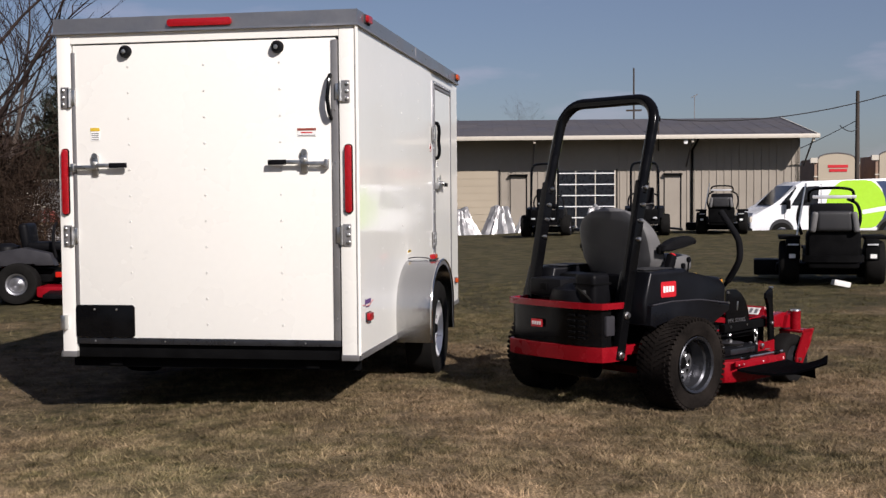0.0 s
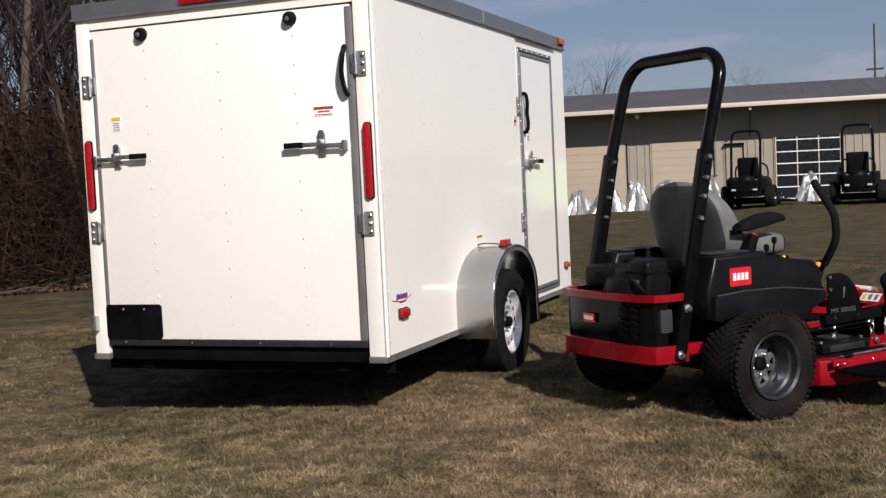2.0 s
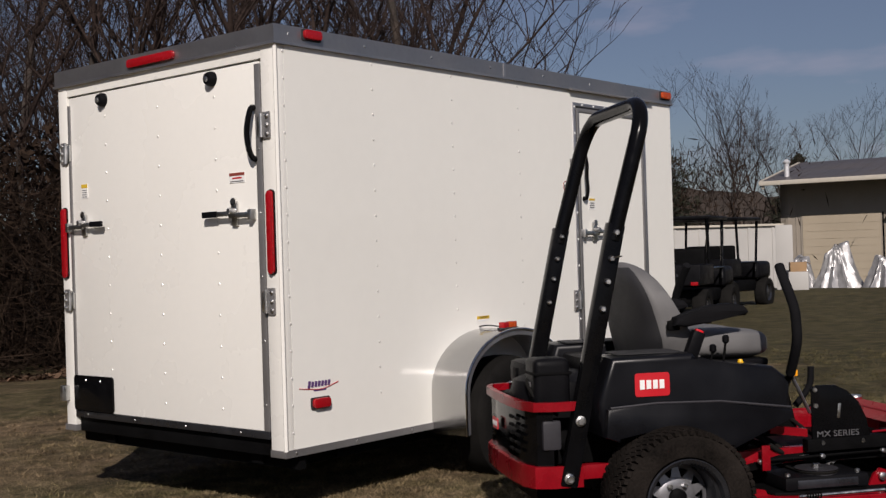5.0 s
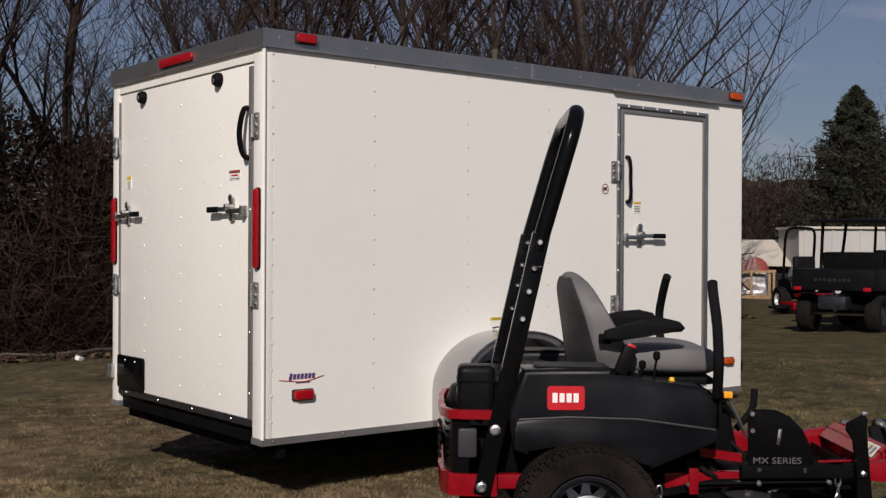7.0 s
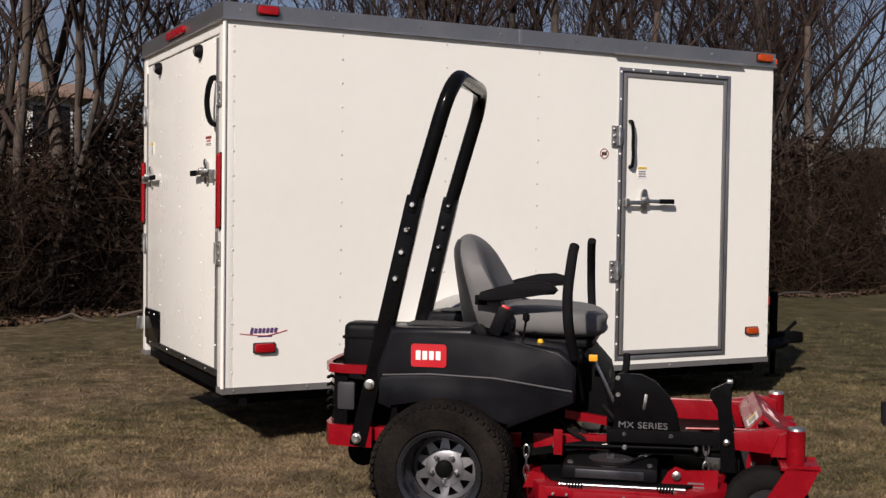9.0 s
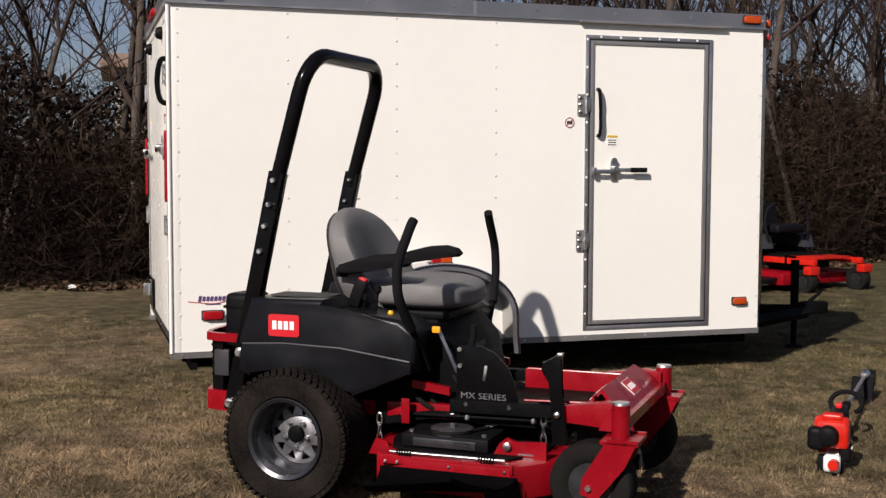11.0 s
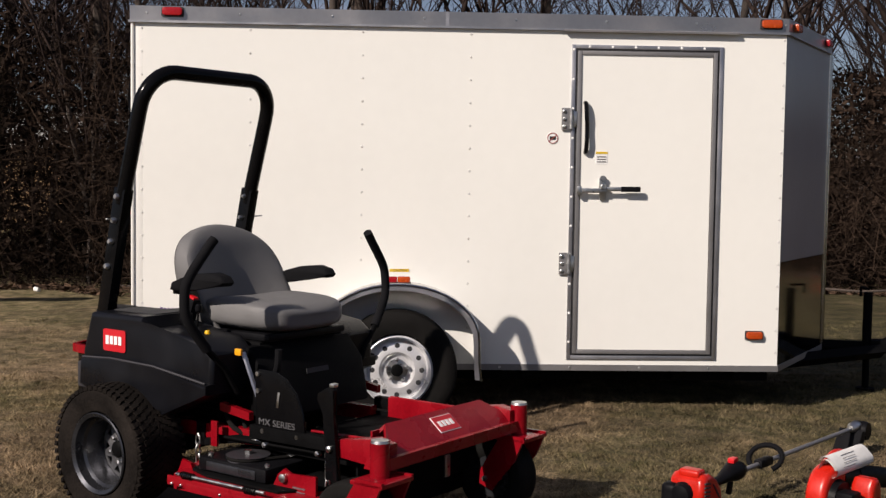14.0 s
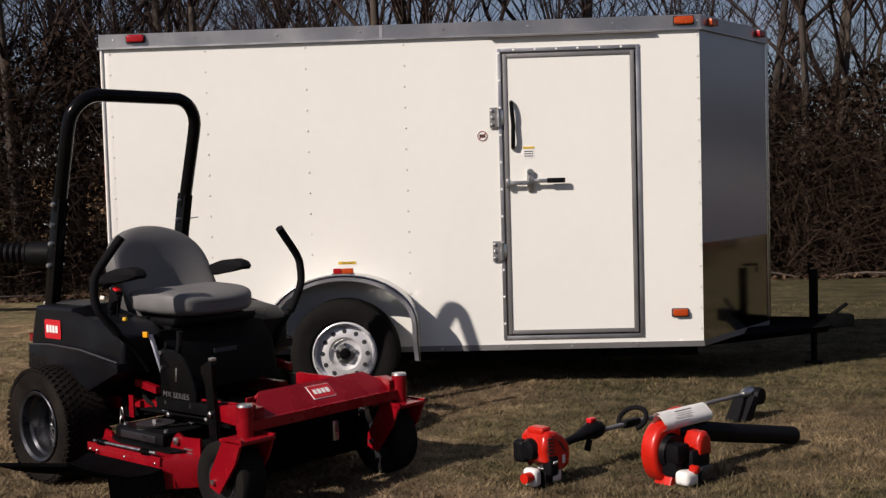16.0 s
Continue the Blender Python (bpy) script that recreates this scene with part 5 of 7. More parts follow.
    part("idler_arm", bx((0.30, 0.80, 0.305), (0.030, 0.17, 0.012), 0.004, Euler((0.35, 0, 0.2))), M_SEAT, dk, "grey idler arm")
    part("belt_guide", bar(curve([(0.33, 0.50, 0.30), (0.36, 0.60, 0.325), (0.30, 0.72, 0.318), (0.26, 0.84, 0.335)], 5), 0.006, 6), M_ZINC, dk)
    part("wiring_loom", bar(curve([(0.30, 0.58, 0.47), (0.34, 0.66, 0.40), (0.31, 0.78, 0.345), (0.34, 0.92, 0.335)], 5), 0.008, 6), M_RUBBER, m)
    # rubber deflector: dips past its hinge, then curls up to the outer edge
    bm = bmesh.new()
    rear = ((0.62, 0.40, 0.166), (0.70, 0.435, 0.152), (0.82, 0.465, 0.150), (0.94, 0.50, 0.168), (1.03, 0.53, 0.200), (1.12, 0.555, 0.240))
    fore = ((0.62, 0.95, 0.168), (0.68, 0.94, 0.158), (0.76, 0.92, 0.160), (0.84, 0.89, 0.185), (0.91, 0.86, 0.212), (0.97, 0.82, 0.245))
    rows = []
    for k in range(9):
        f = k / 8
        up = [Vector(p).lerp(Vector(q), f) for p, q in zip(rear, fore)]
        rows.append([bm.verts.new(p) for p in up] + [bm.verts.new(p - Vector((0, 0, 0.014))) for p in up[::-1]])
    for p, q in zip(rows, rows[1:]):
        for i in range(12):
            bm.faces.new((p[i], p[(i + 1) % 12], q[(i + 1) % 12], q[i]))
    bm.faces.new(rows[0])
    bm.faces.new(rows[-1])
    lip = [bm.verts.new((x, y + 0.004, z - 0.01)) for x, y, z in fore[:4]]
    low = [bm.verts.new((x, y + 0.02, 0.075)) for x, y, z in fore[:4]]
    for i in range(3):
        bm.faces.new((lip[i], lip[i + 1], low[i + 1], low[i]))
    part("discharge_chute", bm, M_CHUTE, m, "black rubber discharge chute")
    part("deck_wheel", tyre_mesh(0.062, 0.05, 0.02), M_RUBBER, m, "", pose(0.30, 1.10, 0.075))
    part("deck_wheel", tyre_mesh(0.062, 0.05, 0.02), M_RUBBER, m, "", pose(-0.45, 1.08, 0.075))


build_mower()


# ---- string trimmer and blower on the grass ----
def build_trimmer():
    a, b = Vector((0.59, 8.604, 0.245)), Vector((-0.643, 9.736, 0.27))
    d = (b - a).normalized()
    across = Vector((0, 0, 1)).cross(d).normalized()
    g = g0(0.6, 8.57)
    t = thing("string_trimmer", "orange string trimmer with grey shaft lying on the grass", "trimmer", Matrix.Translation(a) @ Matrix(((d.x, across.x, 0, 0), (d.y, across.y, 0, 0), (0, 0, 1, 0), (0, 0, 0, 1))))
    ln = (b - a).length
    z0 = g - a.z
    cover = [(-0.070, 0.020), (-0.056, 0.078), (-0.030, 0.098), (0.012, 0.096), (0.058, 0.072), (0.098, 0.030), (0.108, -0.015), (0.096, -0.062), (0.050, -0.078), (0.010, -0.052), (-0.050, -0.030)]
    en = part("engine_cover", pr(cover, -0.082, 0.062, "y", 0.026, 4), M_ORANGE, t, "orange vented engine cover")
    part("cover_cap", bx((-0.018, -0.012, 0.098), (0.060, 0.085, 0.030), 0.012, seg=3), M_ORANGE, en)
    for j in range(6):
        part("vent", bx((-0.028, -0.083, 0.068 - 0.015 * j), (0.042, 0.006, 0.006), 0.001, Euler((0, 0.12, 0))), M_GASKET, en)
    for j in range(4):
        part("vent", bx((0.030 + 0.010 * j, -0.083, 0.046 - 0.012 * j), (0.034, 0.006, 0.005), 0.001, Euler((0, 0.75, 0))), M_GASKET, en)
    part("cover_window", bx((0.052, -0.083, -0.028), (0.018, 0.006, 0.036), 0.003), M_PAPER, en)
    part("muffler", bx((-0.060, 0.05, 0.01), (0.06, 0.07, 0.10), 0.028, seg=4), M_BLACK_MATT, t)
    part("filter_body", bx((-0.012, -0.066, -0.048), (0.058, 0.05, 0.085), 0.016, seg=3), M_BLACK_MATT, t)
    part("choke_tab", bx((-0.012, -0.092, -0.030), (0.026, 0.006, 0.008), 0.001), M_DECAL_WHITE, t)
    tk = part("fuel_tank", bx((0.030, -0.020, z0 + 0.045), (0.085, 0.085, 0.072), 0.024, seg=3), M_PAPER, t, "translucent white fuel tank")
    part("fuel_tank_lobe", bx((-0.080, -0.020, z0 + 0.050), (0.05, 0.07, 0.075), 0.02, seg=3), M_PAPER, tk)
    part("tank_cap", spin([(0.022, -0.022), (0.022, 0.022), (0.013, 0.027)], (-0.120, -0.030, z0 + 0.055), 14, "x"), M_ORANGE, tk)
    part("starter", spin([(0.016, -0.034), (0.036, -0.028), (0.046, -0.008), (0.046, 0.02), (0.03, 0.03)], (-0.060, 0.0, 0.022), 24, "x"), M_BLACK_MATT, t)
    part("foot", bx((-0.02, -0.01, z0 + 0.035), (0.05, 0.11, 0.07), 0.01), M_BLACK_MATT, t)
    part("clutch_neck", spin([(0.045, 0.07), (0.028, 0.13), (0.018, 0.17)], (0, 0, 0.01), 18, "x"), M_BLACK_MATT, t)
    gr = part("throttle_grip", bar([(0.15, 0, 0.01), (0.24, 0, 0.018), (0.31, 0, 0.030), (0.36, 0, 0.034), (0.405, 0, 0.028), (0.43, 0, 0.020)], [0.016, 0.020, 0.032, 0.044, 0.036, 0.016], 14), M_BLACK_MATT, t, "black throttle grip")
    part("trigger", bx((0.325, 0, -0.030), (0.034, 0.014, 0.055), 0.006, Euler((0, 0.35, 0))), M_BLACK_MATT, gr)
    part("stop_switch", bx((0.350, 0, 0.078), (0.045, 0.030, 0.022), 0.008), M_HOT_RED, gr)
    part("shaft", bar([(0.35, 0, 0.020), (ln - 0.04, 0, 0.005)], 0.0105, 12), M_TRIM, t, "grey aluminium shaft")
    hb = [(0.655 + 0.045 * math.sin(a2), 0.072 * math.cos(a2), 0.034 + 0.046 * math.sin(a2)) for a2 in [radians(-50 + 280 * k / 18) for k in range(19)]]
    part("loop_handle", bar(hb, 0.0115, 10), M_FOAM, t, "black loop handle")
    part("handle_clamp", bx((0.64, 0, 0.018), (0.12, 0.040, 0.038), 0.012), M_BLACK_MATT, t)
    gb = part("gear_head", spin([(0.016, -0.06), (0.026, -0.03), (0.028, 0.02), (0.015, 0.05)], (ln, 0, 0.01), 16, "x"), M_ZINC, t)
    part("line_head", spin([(0.042, -0.05), (0.048, -0.03), (0.045, 0.02), (0.024, 0.03)], (ln + 0.05, 0.0, -0.015), 20, "y"), M_BLACK_MATT, gb)
    part("debris_guard", pr([(ln - 0.13, z0 + 0.01), (ln - 0.05, z0 + 0.005), (ln + 0.03, -0.02), (ln - 0.02, 0.0)], -0.05, 0.07, "y", 0.01), M_BLACK_MATT, t, "black debris guard")


def build_blower():
    g = g0(0.66, 9.12)
    t = thing("leaf_blower", "orange handheld leaf blower with black tube on the grass", "leaf blower", pose(0.635, 9.150, g, 0, 0, 41.5) @ Matrix.Scale(0.80, 4))
    vol = [(0.122 * (1 + 0.14 * k / 24) * math.cos(radians(15 * k - 60)) - 0.02, 0.166 + 0.148 * (1 + 0.16 * k / 24) * math.sin(radians(15 * k - 60))) for k in range(24)]
    b = part("fan_housing", pr(vol, -0.09, 0.01, "x", 0.028, 3), M_ORANGE, t, "orange fan housing")
    part("intake_guard", spin([(0.098, 0.01), (0.09, 0.04), (0.03, 0.045)], (0, -0.02, 0.165), 24, "x"), M_BLACK_MATT, b)
    part("housing_foot", pr([(-0.09, 0.0), (0.05, 0.0), (0.03, 0.06), (-0.06, 0.07)], -0.05, 0.06, "x", 0.012), M_ORANGE, b)
    part("engine_cover", pr([(0.03, 0.15), (0.035, 0.235), (0.062, 0.272), (0.105, 0.272), (0.135, 0.235), (0.142, 0.15)], 0.045, 0.155, "x", 0.026, 4), M_ORANGE, t, "orange engine cover")
    part("starter_case", bx((0.09, 0.06, 0.13), (0.12, 0.15, 0.12), 0.03), M_BLACK_MATT, t)
    part("filter_box", bx((0.08, -0.05, 0.175), (0.09, 0.10, 0.10), 0.02), M_BLACK_MATT, t)
    part("crankcase", bx((0.05, 0.0, 0.10), (0.10, 0.18, 0.10), 0.02), M_BLACK_MATT, t)
    part("fuel_tank", bx((0.13, -0.04, 0.052), (0.09, 0.10, 0.075), 0.028, seg=3), M_PAPER, t, "white fuel tank")
    part("tank_cap", spin([(0.021, -0.02), (0.022, 0.018), (0.013, 0.026)], (0.165, -0.02, 0.098), 16, "x"), M_ORANGE, t)
    part("muffler", bx((0.12, 0.09, 0.06), (0.09, 0.10, 0.08), 0.02), M_RIM_GREY, t)
    part("handle", bar(curve([(-0.05, -0.095, 0.24), (-0.06, -0.02, 0.300), (-0.07, 0.08, 0.345), (-0.07, 0.18, 0.335), (-0.05, 0.23, 0.26)], 5), 0.022, 12), M_ORANGE, t, "orange top handle")
    tb = part("blower_tube", bar([(-0.04, 0.06, 0.245), (-0.04, 0.22, 0.232), (-0.04, 0.55, 0.165), (-0.04, 1.12, 0.062)], [0.054, 0.054, 0.053, 0.052], 20), M_BLACK_MATT, t, "black blower tube")
    part("tube_collar", bar([(-0.04, 0.21, 0.233), (-0.04, 0.25, 0.226)], 0.058, 20), M_BLACK_MATT, tb)
    # rolled paper manual across the top
    man = thing("rolled_manual", "rolled white printed manual resting on the blower", "booklet", pose(0.563, 9.205, g + 0.250, 0, 0, 43.5))
    ring = []
    for k in range(26):
        a2 = radians(20 * k)
        r = (0.030 + 0.0006 * k) * (1 + 0.13 * math.cos(3 * a2 + 0.6))
        ring.append((r * math.cos(a2), r * math.sin(a2)))
    bm = bmesh.new()
    v0 = [bm.verts.new((u, -0.155, v)) for u, v in ring]
    v1 = [bm.verts.new((u, 0.155, v)) for u, v in ring]
    for i in range(len(ring) - 1):
        bm.faces.new((v0[i], v0[i + 1], v1[i + 1], v1[i]))
    part("paper_roll", bm, M_PAPER, man)
    for k in range(4):
        part("print_bar", bar([(0.0430 * math.cos(radians(22 * k + 8)), -0.10 + 0.012 * k, 0.0430 * math.sin(radians(22 * k + 8))), (0.0430 * math.cos(radians(22 * k + 8)), 0.00 + 0.015 * k, 0.0430 * math.sin(radians(22 * k + 8)))], 0.0012, 4), M_SEAT, man)


build_trimmer()
build_blower()


# ---- bare trees and thicket ----
def tree_mesh(seed, height, spread=1.0, trunk_r=0.13, fork=3, levels=4, lean=0.15):
    """Bare winter tree: tapered limbs from recursive forking. Returns trunk and crown arrays."""
    rng = random.Random(seed)
    segs = []

    def grow(p, d, length, r, level):
        steps = 4 if level < 2 else 3
        q, dirn, rad = p, d, r
        pts, rads = [p], [r]
        for k in range(steps):
            dirn = (dirn + Vector((rng.uniform(-1, 1), rng.uniform(-1, 1), rng.uniform(-0.5, 0.9))) * (0.10 + 0.06 * level)).normalized()
            q = q + dirn * length / steps
            rad = r * (1 - (0.38 if level == 0 else 0.50) * (k + 1) / steps)
            pts.append(q)
            rads.append(rad)
            if level < levels and (level > 0 or k >= 1):
                for _ in range(1 if level == 0 else rng.choice((1, 1, 2)) if level == 1 else rng.choice((0, 1, 1))):
                    a = rng.uniform(0, 2 * math.pi)
                    up = rng.uniform(0.1, 0.9) if level < 2 else rng.uniform(-0.25, 0.7)
                    out = Vector((math.cos(a) * spread, math.sin(a) * spread, up))
                    nd = (dirn * 0.55 + out * 0.75).normalized()
                    grow(q, nd, length * rng.uniform(0.42, 0.70), rad * rng.uniform(0.48, 0.74), level + 1)
        segs.append((pts, rads, level))
        if level < levels:
            for _ in range(2):
                nd = (dirn + Vector((rng.uniform(-1, 1), rng.uniform(-1, 1), rng.uniform(-0.1, 0.7))) * 0.55).normalized()
                grow(q, nd, length * rng.uniform(0.45, 0.65), rad * 0.8, level + 1)

    grow(Vector((0, 0, -0.2)), Vector((rng.uniform(-lean, lean), rng.uniform(-lean, lean), 1)).normalized(), height * 0.55, trunk_r, 0)
    out = []
    for pick in (lambda l: l == 0, lambda l: l > 0):
        vs, fs = [], []
        for pts, rads, level in segs:
            if not pick(level):
                continue
            n = 8 if level == 0 else 5 if level == 1 else 3 if level == 2 else 2
            base = len(vs)
            up = None
            for i, p in enumerate(pts):
                d = (pts[min(i + 1, len(pts) - 1)] - pts[max(i - 1, 0)]).normalized()
                up = d.orthogonal().normalized() if up is None else (up - d * up.dot(d)).normalized()
                side = d.cross(up)
                r = max(rads[i], 0.0055)
                for j in range(n):
                    a = 2 * math.pi * j / n
                    vs.append(p + up * math.cos(a) * r + side * math.sin(a) * r)
            for i in range(len(pts) - 1):
                for j in range(n if n > 2 else 1):
                    k = base + i * n
                    fs.append((k + j, k + (j + 1) % n, k + n + (j + 1) % n, k + n + j))
        out.append((np.array([tuple(v) for v in vs]), np.array(fs)))
    return out


def tree_kind(seed, **kw):
    (tv, tf), (cv, cf) = tree_mesh(seed, **kw)
    return raw_mesh("trunk", tv, tf, M_BARK), raw_mesh("crown", cv, cf, M_TWIG)


def plant(kinds, spots, label, group):
    for i, (x, y, s, turn) in enumerate(spots):
        tr, cr = kinds[i % len(kinds)]
        t = thing("bare_tree", label, "tree", pose(x, y, g0(x, y) - 0.05, 0, 0, turn) @ Matrix.Scale(s, 4), group)
        shared("trunk", tr, t, Matrix())
        shared("crown", cr, t, Matrix())


def build_woods():
    rng = random.Random(21)
    kinds = [tree_kind(40 + k, height=h, spread=sp, trunk_r=r, levels=4, lean=0.12) for k, (h, sp, r) in enumerate(((9.5, 0.9, 0.095), (11, 0.8, 0.115), (8.5, 1.1, 0.08), (10.0, 1.0, 0.10), (12, 0.75, 0.125)))]
    thin = [tree_kind(70 + k, height=h, spread=1.15, trunk_r=r, levels=3, lean=0.4) for k, (h, r) in enumerate(((6.5, 0.055), (5.5, 0.045), (7.5, 0.07)))]
    edge = lambda y: min(-13.0, 2.6 - 0.80 * (y - 3.3))
    spots, small = [], []
    for _ in range(46):
        y = rng.uniform(-9, 31)
        if 3.5 < y < 17 and rng.random() < 0.72:
            continue
        spots.append((edge(y) - rng.uniform(0.3, 6.5), y, rng.uniform(0.8, 1.15), rng.uniform(0, 360)))
    for _ in range(72):
        y = rng.uniform(-16, 42)
        if 3.5 < y < 18 and rng.random() < 0.80:
            continue
        spots.append((edge(y) - rng.uniform(7, 26), y, rng.uniform(0.85, 1.2), rng.uniform(0, 360)))
    for _ in range(60):
        y = rng.uniform(-9, 31)
        if 4.5 < y < 16 and rng.random() < 0.6:
            continue
        small.append((edge(y) - rng.uniform(-0.6, 5.0), y, rng.uniform(0.7, 1.2), rng.uniform(0, 360)))
    for y, d, sc, turn in ((-3.0, 0.6, 1.0, 20), (0.6, 0.4, 1.05, 140), (2.4, 1.6, 0.95, 250), (3.6, 0.7, 1.05, 60), (6.4, 0.8, 1.0, 200), (7.35, 1.3, 1.1, 330), (8.8, 0.9, 0.8, 100), (10.0, 1.8, 0.9, 20), (11.9, 0.7, 0.75, 280), (13.6, 1.2, 0.8, 170), (15.7, 0.6, 0.85, 40), (17.9, 1.5, 1.1, 220)):
        spots.append((edge(y) - d, y, sc, turn))
    plant(kinds, spots, "tall bare winter tree at the edge of the woods", "trees of the wood")
    plant(thin, small, "slender bare sapling in the thicket", "saplings of the thicket")
    far = [(-30, 72, 1.05, 30), (-26, 78, 0.9, 120), (-21, 76, 0.8, 200), (-17, 82, 0.85, 20), (-37, 68, 1.0, 80), (-12, 84, 0.75, 300), (-33, 75, 1.1, 10), (-28, 70, 1.1, 150), (-24, 80, 0.95, 260), (-19, 79, 0.8, 70), (-35, 80, 1.15, 330), (-8, 86, 0.7, 40), (-3, 88, 0.7, 190)]
    plant(kinds, far, "distant bare tree behind the building", "trees behind the building")


def brush_top(y):
    """Height of the closed brush along the edge of the wood."""
    return np.interp(y, (-12, 2.5, 4.4, 5.8, 7.6, 9.0, 12, 14, 20, 28), (4.6, 4.8, 4.4, 3.2, 3.1, 3.3, 3.9, 4.1, 3.5, 3.0))


def build_thicket():
    rng = np.random.default_rng(8)
    n = 95000
    y = rng.uniform(-11, 27, n)
    lim = np.minimum(-11.6, 2.9 - 0.78 * (y - 3.3)) - 0.4 * np.sin(y * 1.1) - 0.3 * np.sin(y * 2.7 + 1)
    dep = rng.uniform(0, 1, n) ** 1.3 * 8.0
    x = lim - dep
    top = (0.62 * brush_top(y) + 0.22 * dep + 0.3 * np.sin(y * 0.8) + 0.35 * np.sin(y * 2.1 + x)).clip(0.7, 5.4)
    z = gz(x, y) + rng.uniform(0, 1, n) ** 1.3 * top
    ln = rng.uniform(0.25, 1.0, n)
    az, el = rng.uniform(0, 2 * math.pi, n), rng.uniform(-0.3, 1.35, n)
    d = np.stack([np.cos(az) * np.cos(el), np.sin(az) * np.cos(el), np.sin(el)], 1)
    p0 = np.stack([x, y, z], 1)
    bend = rng.normal(0, 0.10, (n, 3))
    p1 = p0 + d * ln[:, None] * 0.5 + bend
    p2 = p0 + d * ln[:, None] + bend * 0.5
    w = rng.uniform(0.003, 0.008, n)[:, None]
    s = np.cross(d, rng.normal(0, 1, (n, 3)))
    s /= np.linalg.norm(s, axis=1)[:, None] + 1e-9
    v = np.stack([p0 - s * w, p0 + s * w, p1 + s * w * 0.8, p1 - s * w * 0.8, p2 + s * w * 0.3, p2 - s * w * 0.3], 1).reshape(-1, 3)
    b = (np.arange(n) * 6)[:, None]
    f = np.concatenate([b + np.array([0, 1, 2, 3]), b + np.array([3, 2, 4, 5])], 0)
    ob = new("thicket", raw_mesh("thicket", v, f, M_BRUSH))
    tagged(ob, "dense brown leafless thicket along the lawn edge", "thicket", kind="stuff")
    # dead leaf clumps deeper in, which close the view
    n = 240000
    y = rng.uniform(-12, 28, n)
    lim = np.minimum(-12.4, 2.0 - 0.78 * (y - 3.3))
    x = lim - rng.uniform(0, 1, n) * 7.0
    top = (0.80 * brush_top(y) + 0.28 * np.sin(y * 0.7 + 1) + 0.30 * np.sin(y * 1.9 + 0.6 * x) + 0.12 * (lim - x)).clip(0.8, 5.6)
    z = gz(x, y) + rng.uniform(0, 1, n) ** 1.15 * top
    c = np.stack([x, y, z], 1)
    a1, a2 = rng.normal(0, 1, (n, 3)), rng.normal(0, 1, (n, 3))
    sz = rng.uniform(0.015, 0.085, n)[:, None]
    a1 = a1 / np.linalg.norm(a1, axis=1)[:, None] * sz
    a2 = a2 / np.linalg.norm(a2, axis=1)[:, None] * sz * 0.6
    v = np.stack([c - a1, c + a2, c + a1, c - a2], 1).reshape(-1, 3)
    f = np.arange(4 * n).reshape(-1, 4)
    ob = new("dead_leaves", raw_mesh("dead_leaves", v, f, M_BRUSH))
    tagged(ob, "dark dead leaves hanging in the thicket", "leaves", kind="stuff")
    # fallen leaves and sticks where the lawn meets the thicket
    n = 9000
    y = rng.uniform(-8, 26, n)
    lim = np.minimum(-11.6, 2.9 - 0.78 * (y - 3.3)) - 0.4 * np.sin(y * 1.1) - 0.3 * np.sin(y * 2.7 + 1)
    x = lim + 0.45 - np.abs(rng.normal(0, 0.7, n)) * (1 + 0.5 * np.sin(y * 1.7))
    c = np.stack([x, y, gz(x, y) + rng.uniform(0.005, 0.05, n)], 1)
    a = rng.uniform(0, 2 * math.pi, n)
    r = rng.uniform(0.025, 0.065, n)
    d1 = np.stack([np.cos(a) * r, np.sin(a) * r, rng.normal(0, 0.015, n)], 1)
    d2 = np.stack([-np.sin(a) * r * 0.6, np.cos(a) * r * 0.6, rng.normal(0, 0.015, n)], 1)
    v = np.stack([c - d1, c + d2, c + d1, c - d2], 1).reshape(-1, 3)
    ob = new("leaf_litter", raw_mesh("leaf_litter", v, np.arange(4 * n).reshape(-1, 4), M_LITTER))
    tagged(ob, "brown fallen leaves along the foot of the thicket", "leaves", kind="stuff")
    rnd = random.Random(31)
    for k in range(16):
        y0 = rnd.uniform(-3, 20)
        x0 = min(-11.6, 2.9 - 0.78 * (y0 - 3.3)) + rnd.uniform(-0.9, 0.3)
        a0, ln = rnd.uniform(1.0, 2.2), rnd.uniform(0.7, 2.2)
        pts = []
        for j in range(5):
            u = j / 4
            px, py = x0 + math.cos(a0) * ln * u + rnd.uniform(-0.06, 0.06), y0 + math.sin(a0) * ln * u
            pts.append((px, py, g0(px, py) + 0.03 + rnd.uniform(0, 0.10) * math.sin(3.1 * u)))
        st = new("fallen_branch", finish("fallen_branch", bar(pts, [0.028, 0.024, 0.020, 0.015, 0.008], 6), M_BARK))
        tagged(st, "bare fallen branch lying at the lawn edge", "branch", "fallen branches")


